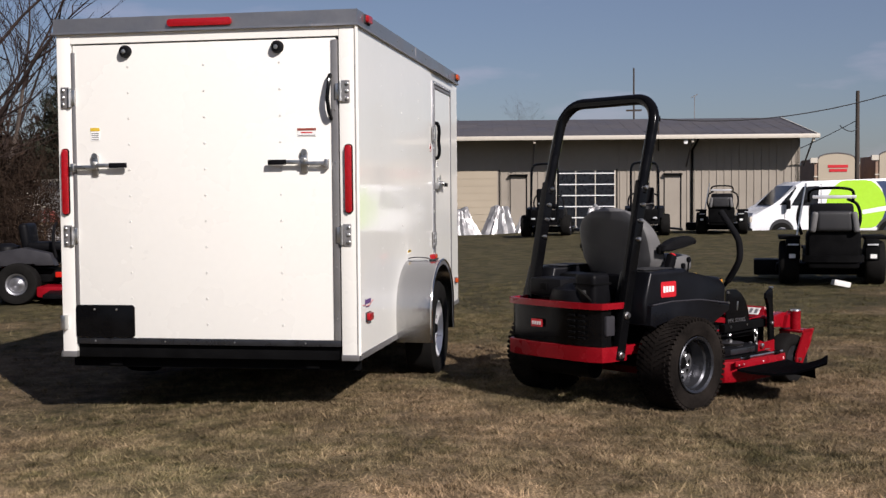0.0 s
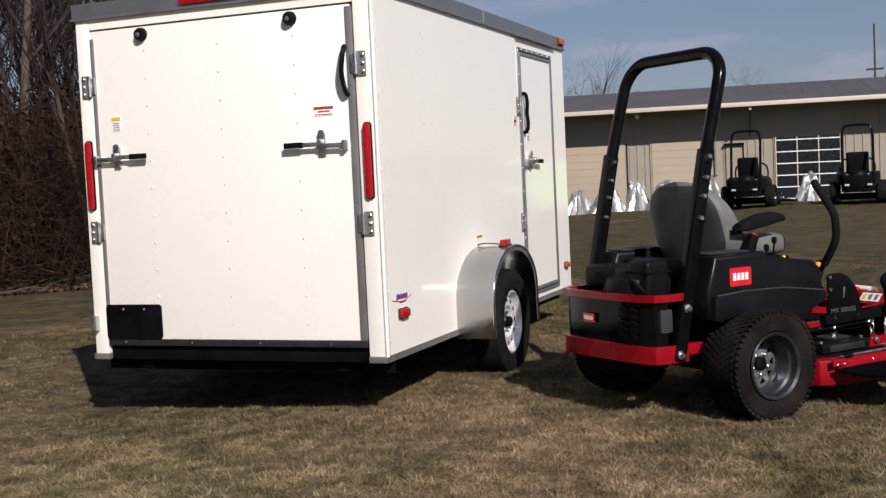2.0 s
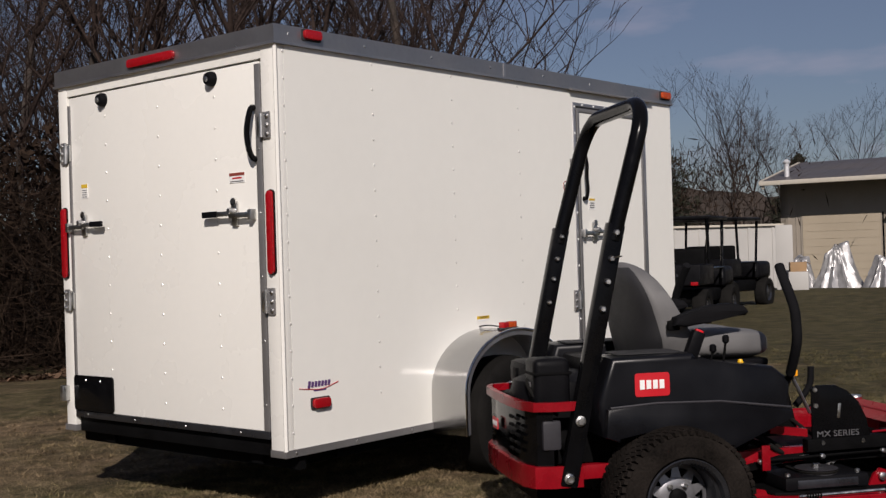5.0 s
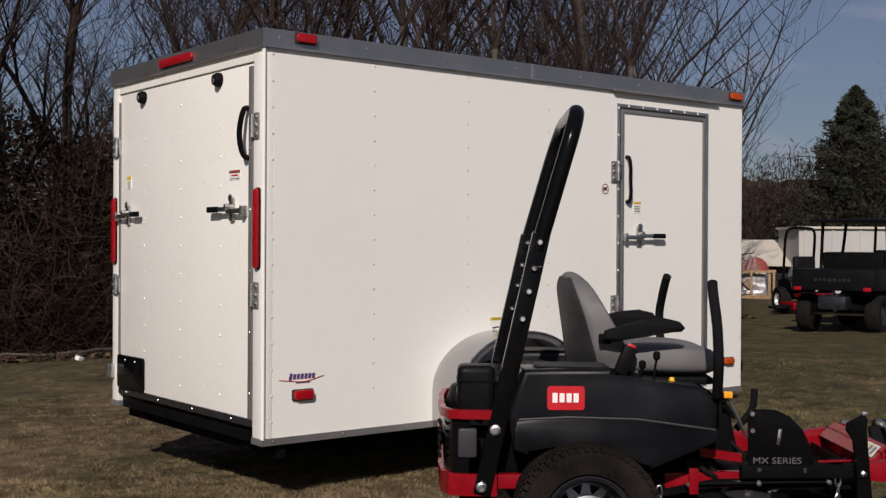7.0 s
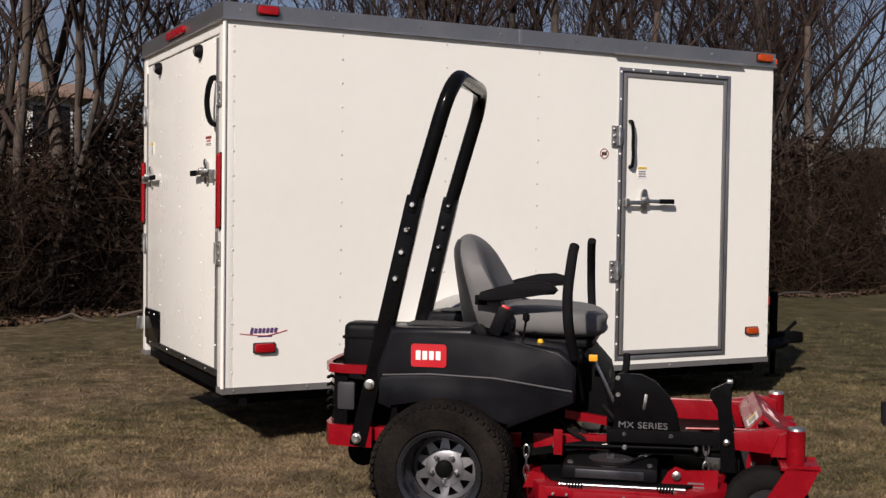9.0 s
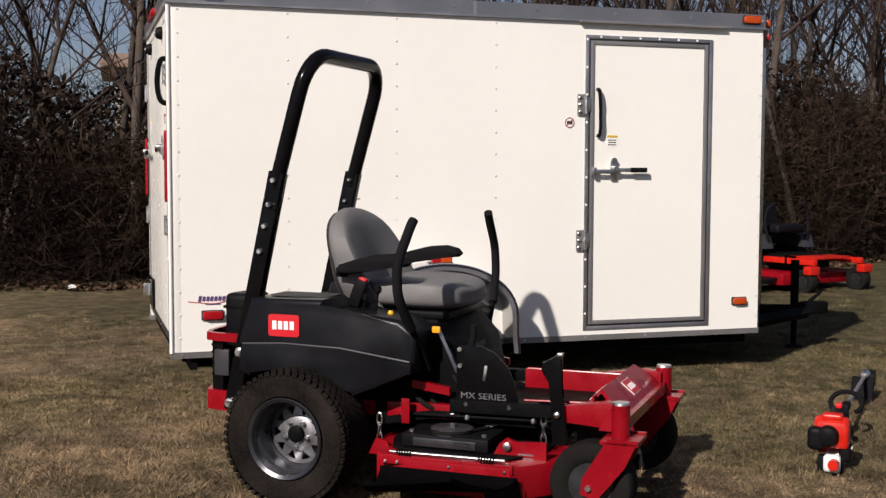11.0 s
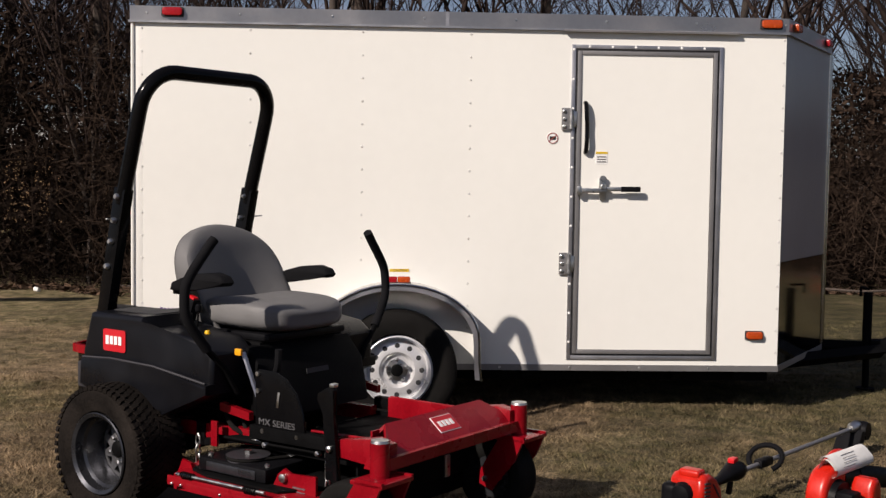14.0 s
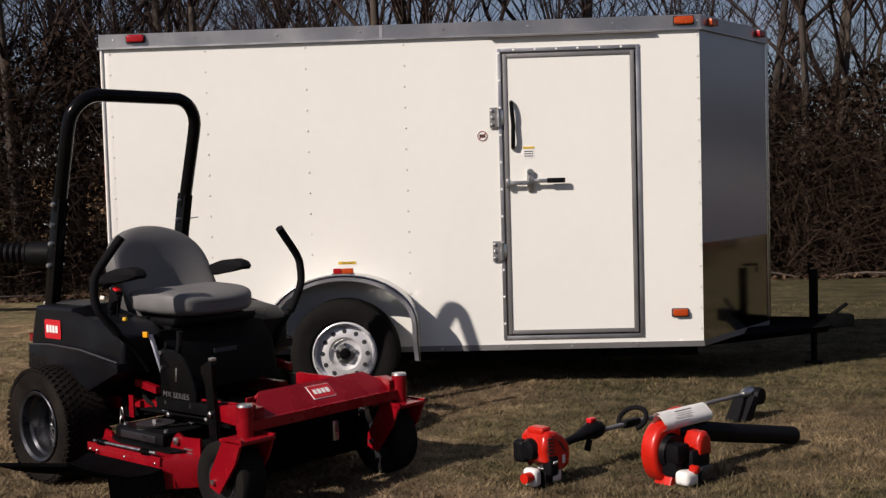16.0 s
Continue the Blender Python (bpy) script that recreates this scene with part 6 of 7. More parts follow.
def build_far_woods():
    """A low belt of far winter woods that closes the horizon."""
    rng = np.random.default_rng(12)
    for name, rad, h, seed in (("backdrop_woods", 170, 7.0, 0), ("backdrop_hill", 420, 15.0, 3)):
        n = 900
        a = np.linspace(0, 2 * math.pi, n, endpoint=False)
        hh = h * (0.80 + 0.07 * np.sin(a * 9 + seed) + 0.03 * np.sin(a * 31 + 1) + rng.normal(0, 0.03, n))
        if rad < 200:
            hh = hh + 5.5 * np.exp(-((a - radians(126)) / radians(17)) ** 2)
        x, y = rad * np.cos(a), rad * np.sin(a) + 5
        v = np.concatenate([np.stack([x, y, np.full(n, -3.0)], 1), np.stack([x * 1.03, y * 1.03, hh], 1)])
        i = np.arange(n)
        f = np.stack([i, (i + 1) % n, (i + 1) % n + n, i + n], 1)
        # only the farther belt takes the haze-tinted colour
        tagged(new(name, raw_mesh(name, v, f, M_HAZE_TINT if rad > 200 else M_FARWOOD)), "hazy line of distant winter woods", "woods", kind="structure")
    # brushy middle distance between the wood and the building
    n = 80000
    t = rng.uniform(0, 1, n)
    bx0, by0 = -20.6 - 45 * t, 46 + 8 * t
    x, y = bx0 + rng.normal(0, 2.2, n), by0 + rng.normal(0, 2.2, n)
    top = 5.4 + 0.7 * np.sin(t * 23) + 0.6 * np.sin(t * 61 + 1)
    z = gz(x, y) + rng.uniform(0, 1, n) * top
    c = np.stack([x, y, z], 1)
    d = rng.normal(0, 1, (n, 3)) * np.array([0.6, 0.6, 1.2])
    d = d / np.linalg.norm(d, axis=1)[:, None] * rng.uniform(0.10, 0.35, n)[:, None]
    s = np.cross(d, rng.normal(0, 1, (n, 3)))
    s = s / np.linalg.norm(s, axis=1)[:, None] * rng.uniform(0.008, 0.030, n)[:, None]
    v = np.stack([c - d, c + s, c + d, c - s], 1).reshape(-1, 3)
    ob = new("far_brush", raw_mesh("far_brush", v, np.arange(4 * n).reshape(-1, 4), M_BRUSH))
    tagged(ob, "brown brush beyond the far end of the lawn", "brush", kind="stuff")


def build_cedar(x, y, h, seed, label):
    rng = np.random.default_rng(seed)
    t = thing("cedar_tree", label, "tree", pose(x, y, g0(x, y)))
    part("trunk", bar([(0, 0, -0.1), (0.05, 0, h * 0.5), (0, 0, h * 0.96)], [0.16, 0.10, 0.02], 10), M_BARK, t)
    n = 42000
    lev = rng.uniform(0, 1, n) ** 1.2
    az = rng.uniform(0, 2 * math.pi, n)
    # boughs: clumps at discrete bearings and heights
    bough = np.floor(lev * 22)
    lean = np.sin(az * 3 + bough * 2.4) * 0.35 + np.sin(az * 7 + bough * 1.1) * 0.25
    r = h * 0.50 * (1 - lev) ** 0.75 * (0.72 + lean * 0.5) * rng.uniform(0.25, 1.05, n)
    c = np.stack([np.cos(az) * r, np.sin(az) * r, h * (0.04 + 0.96 * lev) + 0.18 * r], 1)
    a1 = rng.normal(0, 1, (n, 3)) + np.stack([np.cos(az), np.sin(az), np.full(n, 0.5)], 1)
    a1 = a1 / np.linalg.norm(a1, axis=1)[:, None] * rng.uniform(0.05, 0.20, n)[:, None]
    a2 = np.cross(a1, rng.normal(0, 1, (n, 3)))
    a2 = a2 / np.linalg.norm(a2, axis=1)[:, None] * rng.uniform(0.012, 0.045, n)[:, None]
    v = np.stack([c - a1, c + a2, c + a1, c - a2], 1).reshape(-1, 3)
    shared("crown", raw_mesh("crown", v, np.arange(4 * n).reshape(-1, 4), M_CEDAR), t, Matrix())


build_woods()
build_thicket()
build_far_woods()
build_cedar(-23.3, 45.4, 8.5, 4, "dark green pointed cedar beyond the lawn")
build_cedar(-30.0, 78.0, 8.0, 6, "dark cedar behind the building roof")


# ---- long low workshop ----
WALL_DIR = math.atan2(0.143, 0.990)
WX, WY = -16.6, 43.7
WALL_LEN, EAVE, RIDGE, BDEPTH = 23.8, 3.42, 4.45, 11.0


def build_workshop():
    gb = -0.46
    t = thing("workshop_building", "long low tan metal workshop with brown roof and deep eaves", "building", Matrix.Translation((WX, WY, gb + 0.165)) @ Matrix.Rotation(WALL_DIR, 4, "Z") @ Matrix.Rotation(0.001, 4, "Y"))
    EV = 0.42
    H = EAVE - gb
    wall_h = H + 0.05
    part("front_wall", span(0, WALL_LEN - 0.3, 1.8, 2.0, -0.2, wall_h + 0.06), M_SIDING, t)
    part("back_wall", span(0, WALL_LEN - 0.3, BDEPTH, BDEPTH + 0.2, -0.2, wall_h), M_SIDING, t)
    for x in (0, WALL_LEN - 0.5):
        part("gable_wall", pr([(1.8, 0), (BDEPTH + 0.2, 0), (BDEPTH + 0.2, wall_h), (BDEPTH / 2 + 0.6, RIDGE - gb - 0.08), (1.8, wall_h)], x, x + 0.2), M_SIDING, t)
    # vertical ribs of the sheeting
    ribs = bmesh.new()
    doors = ((0.86, 3.73), (5.38, 7.71), (8.80, 11.10), (13.54, 15.93))
    x = 0.3
    while x < WALL_LEN - 0.4:
        if not any(a - 0.15 < x < b + 0.15 for a, b in doors):
            box(ribs, (x, 1.785, wall_h / 2), (0.035, 0.03, wall_h))
        x += 0.305
    tagged(part("siding_ribs", ribs, M_SIDING, t), kind="stuff")
    # roof with deep eave
    rf = part("roof", pr([(EV, H), (BDEPTH / 2 + 0.6, RIDGE - gb), (BDEPTH + 1.2, H), (BDEPTH + 1.2, H + 0.10), (BDEPTH / 2 + 0.6, RIDGE - gb + 0.10), (EV, H + 0.10)], -0.35, WALL_LEN), M_ROOF, t, "brown metal roof with standing seams")
    run = BDEPTH / 2 + 0.6 - EV
    slope = math.atan2(RIDGE - gb - H, run)
    for k in range(39):
        part("seam", bx((-0.2 + k * 0.62, EV + run / 2, (H + RIDGE - gb) / 2 + 0.104), (0.025, run / math.cos(slope), 0.006), 0, Euler((slope, 0, 0))), M_ROOF, rf)
    part("gutter", span(-0.38, WALL_LEN + 0.08, EV - 0.13, EV - 0.005, H - 0.05, H + 0.12, 0.03), M_GUTTER, t, "cream eave gutter")
    part("bargeboard", bx((WALL_LEN + 0.01, EV + run / 2, (H + RIDGE - gb) / 2 + 0.05), (0.05, run / math.cos(slope), 0.18), 0, Euler((slope, 0, 0))), M_GUTTER, t)
    part("bargeboard", bx((-0.36, EV + run / 2, (H + RIDGE - gb) / 2 + 0.05), (0.05, run / math.cos(slope), 0.18), 0, Euler((slope, 0, 0))), M_GUTTER, t)
    for x in (-0.25, 4.85, 12.58, 18.87, WALL_LEN - 0.15):
        part("eave_bracket", bar([(x, EV + 0.02, H - 0.02), (x, 1.8, H - 1.1)], 0.035, 6), M_ROOF, t)
        part("bracket_head", bx((x, EV + 0.03, H - 0.10), (0.10, 0.10, 0.16), 0.02), M_GUTTER, t)
    part("downpipe", bar([(19.1, 1.74, 0.1), (19.1, 1.74, H - 0.45), (19.1, EV, H - 0.05)], 0.045, 8), M_CHASSIS, t)
    # doors
    for k, (a, b) in enumerate(doors):
        dh = 2.64
        f = part("door_surround", span(a - 0.08, b + 0.06, 1.755, 1.81, 0, dh + 0.07), M_SIDING, t)
        part("jamb_gap", span(b + 0.06, b + 0.12, 1.76, 1.81, 0, dh + 0.05), M_CHASSIS, t)
        if k < 3:
            d = part("overhead_door", span(a, b, 1.73, 1.76, 0, dh), M_TAN_DOOR, t, "closed tan ribbed overhead door")
            for j in range(1, 9):
                part("slat", span(a, b, 1.72, 1.735, j * dh / 9 - 0.012, j * dh / 9 + 0.005), M_TAN_DOOR, d)
        else:
            d = part("glazed_door", span(a, b, 1.73, 1.75, 0, dh), M_GLASS_DARK, t, "dark glazed overhead door with white bars")
            for j in range(6):
                part("rail", span(a, b, 1.71, 1.74, 0.25 + j * 0.455 - 0.020, 0.25 + j * 0.455 + 0.020), M_VAN, d)
            for j in range(4):
                xx = a + (b - a) * j / 3
                part("stile", span(xx - 0.018, xx + 0.018, 1.715, 1.745, 0, dh), M_GUTTER, d)
    for a in (3.98, 11.66, 17.98):
        dr = part("side_entry_door", span(a, a + 0.62, 1.73, 1.77, 0, 2.40), M_SIDING, t, "plain tan entry door")
        part("door_edge", span(a + 0.62, a + 0.68, 1.72, 1.77, 0, 2.45), M_CHASSIS, dr)
        part("hood", span(a - 0.05, a + 0.70, 1.6, 1.8, 2.42, 2.50), M_CHASSIS, dr)
    for x, y in ((4.42, 0.9), (8.31, 1.1), (18.6, 0.5)):
        part("flood_light", bx((x, y, H - 0.16), (0.16, 0.16, 0.18), 0.04), M_DECAL_WHITE, t)
    part("roof_vent", bar([(0.32, 1.7, H + 0.15), (0.32, 1.7, H + 0.86)], 0.10, 12), M_RIM, t, "galvanised roof vent pipe")
    part("vent_cap", spin([(0.13, H + 0.84), (0.15, H + 0.90), (0.06, H + 0.99)], (0.32, 1.7, 0), 14, "z"), M_RIM, t)
    part("service_mast", bar([(17.6, 1.0, H - 0.5), (17.6, 1.0, H + 0.80)], 0.035, 8), M_WOOD_POLE, t, "electric service mast")
    part("mast_head", bx((17.6, 1.0, H + 0.80), (0.16, 0.14, 0.24), 0.05), M_CHASSIS, t)
    part("aerial", bar([(20.0, 6.0, H + 0.9), (20.0, 6.0, H + 2.15)], 0.018, 6), M_TRIM, t)
    part("aerial_arm", bar([(19.85, 6.0, H + 2.05), (20.15, 6.0, H + 2.20)], 0.018, 6), M_TRIM, t)


build_workshop()


def along(px, depth, z=None):
    """A spot seen in the first view at bearing px (tangent of the angle) and depth."""
    fx, fy = -0.1677, 0.9858
    x, y = -0.035 + depth * (fx + px * fy), -0.41 + depth * (fy - px * fx)
    return x, y


# ---- poles and wires ----
def build_pole(x, y, top, label, arms=1, r=0.13):
    g = g0(x, y)
    t = thing("utility_pole", label, "utility pole", pose(x, y, g))
    part("pole", bar([(0, 0, -0.2), (0, 0, top - g)], [r * 1.2, r * 0.8], 10), M_WOOD_POLE, t)
    for k in range(arms):
        z = top - g - 0.35 - 0.9 * k
        a = part("crossarm", bx((0, 0, z), (1.7, 0.1, 0.12)), M_WOOD_POLE, t)
        for x2 in (-0.7, 0.0, 0.7):
            part("insulator", spin([(0.06, z + 0.06), (0.07, z + 0.14), (0.03, z + 0.22)], (x2, 0, 0), 8, "z"), M_RIM_GREY, a)
    return t


K = 1 / 2047.0
x, y = along((1121 - 784) * K, 120)
t = build_pole(x, y, 1.33 + (331 - 108) / 2047 * 120, "tall distant utility pole behind the workshop", 0, 0.10)
part("crossarm", bx((0, 0, 10.2), (1.6, 0.14, 0.18)), M_WOOD_POLE, t)
x, y = along((838 - 784) * K, 95)
build_pole(x, y, 1.33 + (331 - 203) / 2047 * 95, "utility pole with crossarms behind the workshop", 2, 0.12)
PX, PY = along((1515 - 784) * K, 62)
build_pole(PX, PY, 1.33 + (331 - 152) / 2047 * 62, "wooden utility pole beside the sheds", 0, 0.12)


def build_wire(a, b, sag, label):
    pts = [Vector(a).lerp(Vector(b), k / 14) - Vector((0, 0, sag * 4 * (k / 14) * (1 - k / 14))) for k in range(15)]
    w = new("overhead_wire", finish("overhead_wire", bar(pts, 0.022, 5), M_GASKET))
    tagged(w, label, "wire", "overhead wires")


mast = Matrix.Rotation(WALL_DIR, 3, "Z") @ Vector((17.6, 1.0, 0)) + Vector((WX, WY, EAVE + 0.95))
x2, y2 = along((1700 - 784) * K, 45)
build_wire(mast, (x2, y2, 6.1), 0.75, "black overhead service wire from the mast")
build_wire((PX, PY, 4.75), (mast.x + 8, mast.y + 6, 4.3), 0.2, "black overhead wire to the pole")
build_wire((PX, PY, 5.2), (PX - 3.6, PY + 2, 3.4), 0.05, "slanting guy wire of the pole")


# ---- red-brown storage sheds beyond the drive ----
def build_shed(px, depth, w, h, label):
    x, y = along(px * K, depth)
    t = thing("storage_shed", label, "shed", pose(x, y, -0.5, 0, 0, 8))
    part("wall", span(-w / 2, w / 2, 0, 3, 0, h), M_BROWN_BRICK, t)
    part("arch_trim", bar([(w * 0.43 * math.cos(radians(a)), -0.06, h * 1.0 + h * 0.09 * math.sin(radians(a))) for a in range(0, 181, 15)], 0.05, 6), M_ROOF, t)
    arch = [(-w * 0.42, h * 0.2), (w * 0.42, h * 0.2)] + [(w * 0.42 * math.cos(radians(a)), h * 1.0 + h * 0.085 * math.sin(radians(a))) for a in range(0, 181, 15)]
    part("front", pr(arch, -0.08, -0.004, "y"), M_TAN_DOOR, t, "cream arched front")
    part("cornice", span(-w * 0.60, -w * 0.44, -0.12, 0.1, h * 0.94, h * 1.02), M_GUTTER, t)
    part("sign", span(-w * 0.2, w * 0.26, -0.11, -0.084, h * 0.86, h * 0.905), M_DECAL_RED, t)
    part("sign", span(-w * 0.17, w * 0.24, -0.11, -0.084, h * 0.795, h * 0.84), M_DECAL_RED, t)
    part("band", span(-w / 2 - 0.05, w / 2 + 0.05, -0.06, 0.0, h * 0.71, h * 0.73), M_GUTTER, t)


build_shed(1478 - 784, 74, 2.75, 4.0, "cream and red-brown arched storefront far off")
build_shed(1586 - 784, 74, 2.75, 4.15, "cream and red-brown arched storefront far off")
x, y = along((1520 - 784) * K, 80)
sb = thing("brick_building", "long low red-brown building far off", "building", pose(x, y, -0.5, 0, 0, 8))
part("wall", span(-3.9, 9, 0, 6, 0, 3.75), M_BROWN_BRICK, sb)
part("roof_band", span(-4.0, 9.1, -0.1, 6.1, 3.75, 3.95), M_GUTTER, sb)


# ---- van ----
def build_van():
    t = thing("panel_van", "white panel van with lime green and navy side graphics", "van", Matrix.Translation((3.47, 38.3, -0.36)) @ Matrix.Rotation(WALL_DIR + 0.06, 4, "Z") @ Matrix.Rotation(-0.012, 4, "Y"))
    prof = [(0.0, 0.42), (0.02, 0.86), (0.12, 1.04), (0.80, 1.24), (1.50, 1.92), (1.78, 2.04), (5.3, 2.10), (5.55, 2.02), (5.62, 1.7), (5.66, 0.45), (5.55, 0.36), (0.1, 0.36)]
    bo = part("body", pr([(u, v) for u, v in prof], 0.0, 1.95, "y", 0.07, 3), M_VAN, t, "white painted van body")
    part("windscreen", pr([(0.81, 1.285), (1.455, 1.91), (1.51, 1.875), (0.87, 1.245)], 0.14, 1.81, "y"), M_GLASS_DARK, bo)
    part("side_window", pr([(1.36, 1.26), (1.74, 1.86), (2.28, 1.88), (2.24, 1.24)], -0.008, 0.01, "y"), M_GLASS_DARK, bo)
    part("quarter_window", pr([(0.98, 1.29), (1.20, 1.29), (1.55, 1.84), (1.50, 1.84)], -0.006, 0.01, "y"), M_GLASS_DARK, bo)
    part("door_seam", pr([(2.34, 0.5), (2.36, 0.5), (2.36, 1.95), (2.34, 1.95)], -0.004, 0.01, "y"), M_GASKET, bo)
    part("door_seam", pr([(1.14, 0.5), (1.155, 0.5), (1.155, 1.15), (1.14, 1.15)], -0.004, 0.01, "y"), M_GASKET, bo)
    gr = [(3.50 + 0.98 * math.cos(radians(a)), 1.22 + 0.92 * math.sin(radians(a))) for a in range(0, 360, 12)]
    part("green_graphic", pr([(u, max(0.48, min(2.04, v))) for u, v in gr], -0.008, 0.0, "y"), M_GREEN, bo, "lime green graphic")
    part("navy_graphic", pr([(4.14, 0.5), (4.36, 0.75), (4.485, 1.2), (4.36, 1.75), (4.16, 2.0), (5.55, 2.0), (5.58, 0.5)], -0.006, 0.0, "y"), M_NAVY, bo, "navy graphic")
    part("white_sweep", pr([(3.7, 0.93), (5.58, 1.18), (5.58, 1.36), (3.7, 1.07)], -0.011, -0.008, "y"), M_VAN, bo)
    part("headlamp", bx((0.05, 0.16, 0.83), (0.10, 0.32, 0.20), 0.03), M_GUTTER, bo)
    part("headlamp", bx((0.05, 1.79, 0.83), (0.10, 0.32, 0.20), 0.03), M_GUTTER, bo)
    part("grille", bx((0.02, 0.975, 0.83), (0.08, 1.2, 0.22), 0.02), M_CHASSIS, bo)
    part("bumper", bx((0.02, 0.975, 0.48), (0.20, 1.95, 0.18), 0.04), M_BLACK_MATT, bo)
    part("mirror", bx((1.22, -0.16, 1.30), (0.12, 0.16, 0.30), 0.04), M_CHASSIS, bo)
    for u in (1.04, 4.60):
        part("wheel_arch", spin([(0.41, -0.010), (0.41, 0.05)], (u, 0, 0.42), 28, "y"), M_GASKET, bo)
        for yy in (0.06, 1.89):
            wh = part("tyre", tyre_mesh(0.36, 0.22, 0.20), M_RUBBER, t, "", pose(u, yy, 0.36, 0, 0, 90))
            part("rim", spin([(0.20, -0.08), (0.20, 0.085), (0.18, 0.09), (0.15, 0.05), (0.06, 0.07)], (0, 0, 0), 24), M_RIM_GREY, wh)
            part("hub_cap", spin([(0.075, -0.075), (0.075, 0.075), (0.04, 0.09)], (0, 0, 0), 16), M_RIM, wh)
            part("rim", spin([(0.20, 0.08), (0.20, -0.085), (0.18, -0.09), (0.15, -0.05), (0.06, -0.07)], (0, 0, 0), 24), M_RIM_GREY, wh)


build_van()


# ---- other mowers on the lot ----
def lot_mower(at, body, trim, label, roll_bar=True, stand_on=False, rim=None, deck=None, seat=0.48, group="mowers on the lot"):
    m = thing("parked_mower", label, "lawn mower", at, group)
    for sx in (1, -1):
        t = part("drive_tyre", tyre_mesh(0.27, 0.24, 0.14), M_RUBBER, m, "", pose(0.50 * sx, 0, 0.27))
        part("rim", spin([(0.142, -0.08 * sx), (0.142, 0.10 * sx), (0.12, 0.09 * sx), (0.10, 0.04 * sx), (0.05, 0.05 * sx), (0.02, 0.08 * sx)], (0, 0, 0), 24), rim or M_RIM_GREY, t)
        w = part("caster_tyre", tyre_mesh(0.15, 0.12, 0.07), M_RUBBER, m, "", pose(0.46 * sx, 1.15, 0.15))
        part("rim", spin([(0.072, -0.05), (0.072, 0.05), (0.03, 0.055)], (0, 0, 0), 16), M_RIM_GREY, w)
        part("caster_fork", bx((0.46 * sx, 1.24, 0.29), (0.16, 0.12, 0.10), 0.02), body, m)
        part("front_arm", bx((0.40 * sx, 0.85, 0.38), (0.06, 0.80, 0.07), 0.01), body, m)
        if not stand_on:
            part("side_pod", pr([(-0.30, 0.45), (-0.28, 0.68), (0.05, 0.74), (0.40, 0.66), (0.46, 0.50), (0.2, 0.50), (0, 0.56), (-0.2, 0.50)], 0.36 * sx - 0.11, 0.36 * sx + 0.11, "x", 0.03), trim, m)
        part("drive_lever", bar(curve([(0.22 * sx, 0.42, 1.05), (0.34 * sx, 0.42, 0.98), (0.38 * sx, 0.42, 0.80), (0.33 * sx, 0.44, 0.60)], 4), 0.02, 8), M_FOAM, m)
        part("rear_lamp", bx(((0.46 if stand_on else 0.24) * sx, -0.30 if stand_on else -0.56, 0.50 if stand_on else 0.45), (0.13 if stand_on else 0.10, 0.02, 0.02 if stand_on else 0.04), 0.006), M_RIM, m)
        if stand_on:
            part("lamp_box", bx((0.46 * sx, -0.16, 0.44), (0.17, 0.26, 0.26), 0.03), M_CHASSIS, m)
        if roll_bar:
            part("roll_bar_post", bar([(0.33 * sx, -0.38, 0.3), (0.33 * sx, -0.22, 1.55)], 0.030, 10), M_BLACK, m)
    if roll_bar:
        part("roll_bar_top", bar(curve([(0.33, -0.22, 1.52), (0.30, -0.19, 1.72), (0.18, -0.18, 1.79), (-0.18, -0.18, 1.79), (-0.30, -0.19, 1.72), (-0.33, -0.22, 1.52)], 5), 0.030, 10), M_BLACK, m)
    part("frame", bx((0, 0.25, 0.36), (0.60, 1.20, 0.16), 0.02), M_CHASSIS, m)
    en = part("engine", bx((0, -0.30, 0.52), (0.62, 0.42, 0.30), 0.05), M_CHASSIS, m)
    part("shroud", spin([(0.20, 0.66), (0.18, 0.74), (0.08, 0.78)], (0, -0.30, 0), 20, "z"), M_BLACK_MATT, en)
    part("rear_guard", strap([(0.34, -0.30), (0.33, -0.50), (0.25, -0.55), (-0.25, -0.55), (-0.33, -0.50), (-0.34, -0.30)], 0.30, 0.38, 0.03), body, m)
    if stand_on:
        bp = part("back_pad", bx((0, -0.56, 0.79), (0.42, 0.09, 0.25), 0.05, seg=3), M_SEAT_DARK, m, "dark grey padded back rest")
        for sx in (-1, 1):
            part("bolster", bx((0.235 * sx, -0.575, 0.78), (0.075, 0.10, 0.25), 0.034, Euler((0, -0.14 * sx, 0)), 3), M_SEAT, bp, "light grey padded side bolster")
        part("hip_panel", bx((0, -0.48, 0.50), (0.58, 0.12, 0.55), 0.03), M_CHASSIS, m)
        tw = part("tower", bx((0, 0.05, 0.80), (0.52, 0.30, 0.40), 0.05), M_BLACK_MATT, m)
        part("light_bar", bx((0, -0.50, 1.08), (0.50, 0.03, 0.04), 0.01), M_RIM, tw)
        part("grab_bar", bar(curve([(0.26, 0.1, 1.02), (0.24, 0.0, 1.16), (0.0, -0.05, 1.19), (-0.24, 0.0, 1.16), (-0.26, 0.1, 1.02)], 5), 0.018, 8), M_BLACK, tw)
        part("control_rod", bar([(-0.42, -0.1, 0.55), (-0.30, 0.0, 1.25)], 0.012, 6), M_ZINC, m)
        for sx in (-1, 1):
            part("fender", bx((0.50 * sx, 0.0, 0.585), (0.26, 0.46, 0.05), 0.02), M_CHASSIS, m)
            part("tag_plate", bx((0.47 * sx, -0.30, 0.36), (0.075, 0.006, 0.05)), M_DECAL_WHITE, m)
    else:
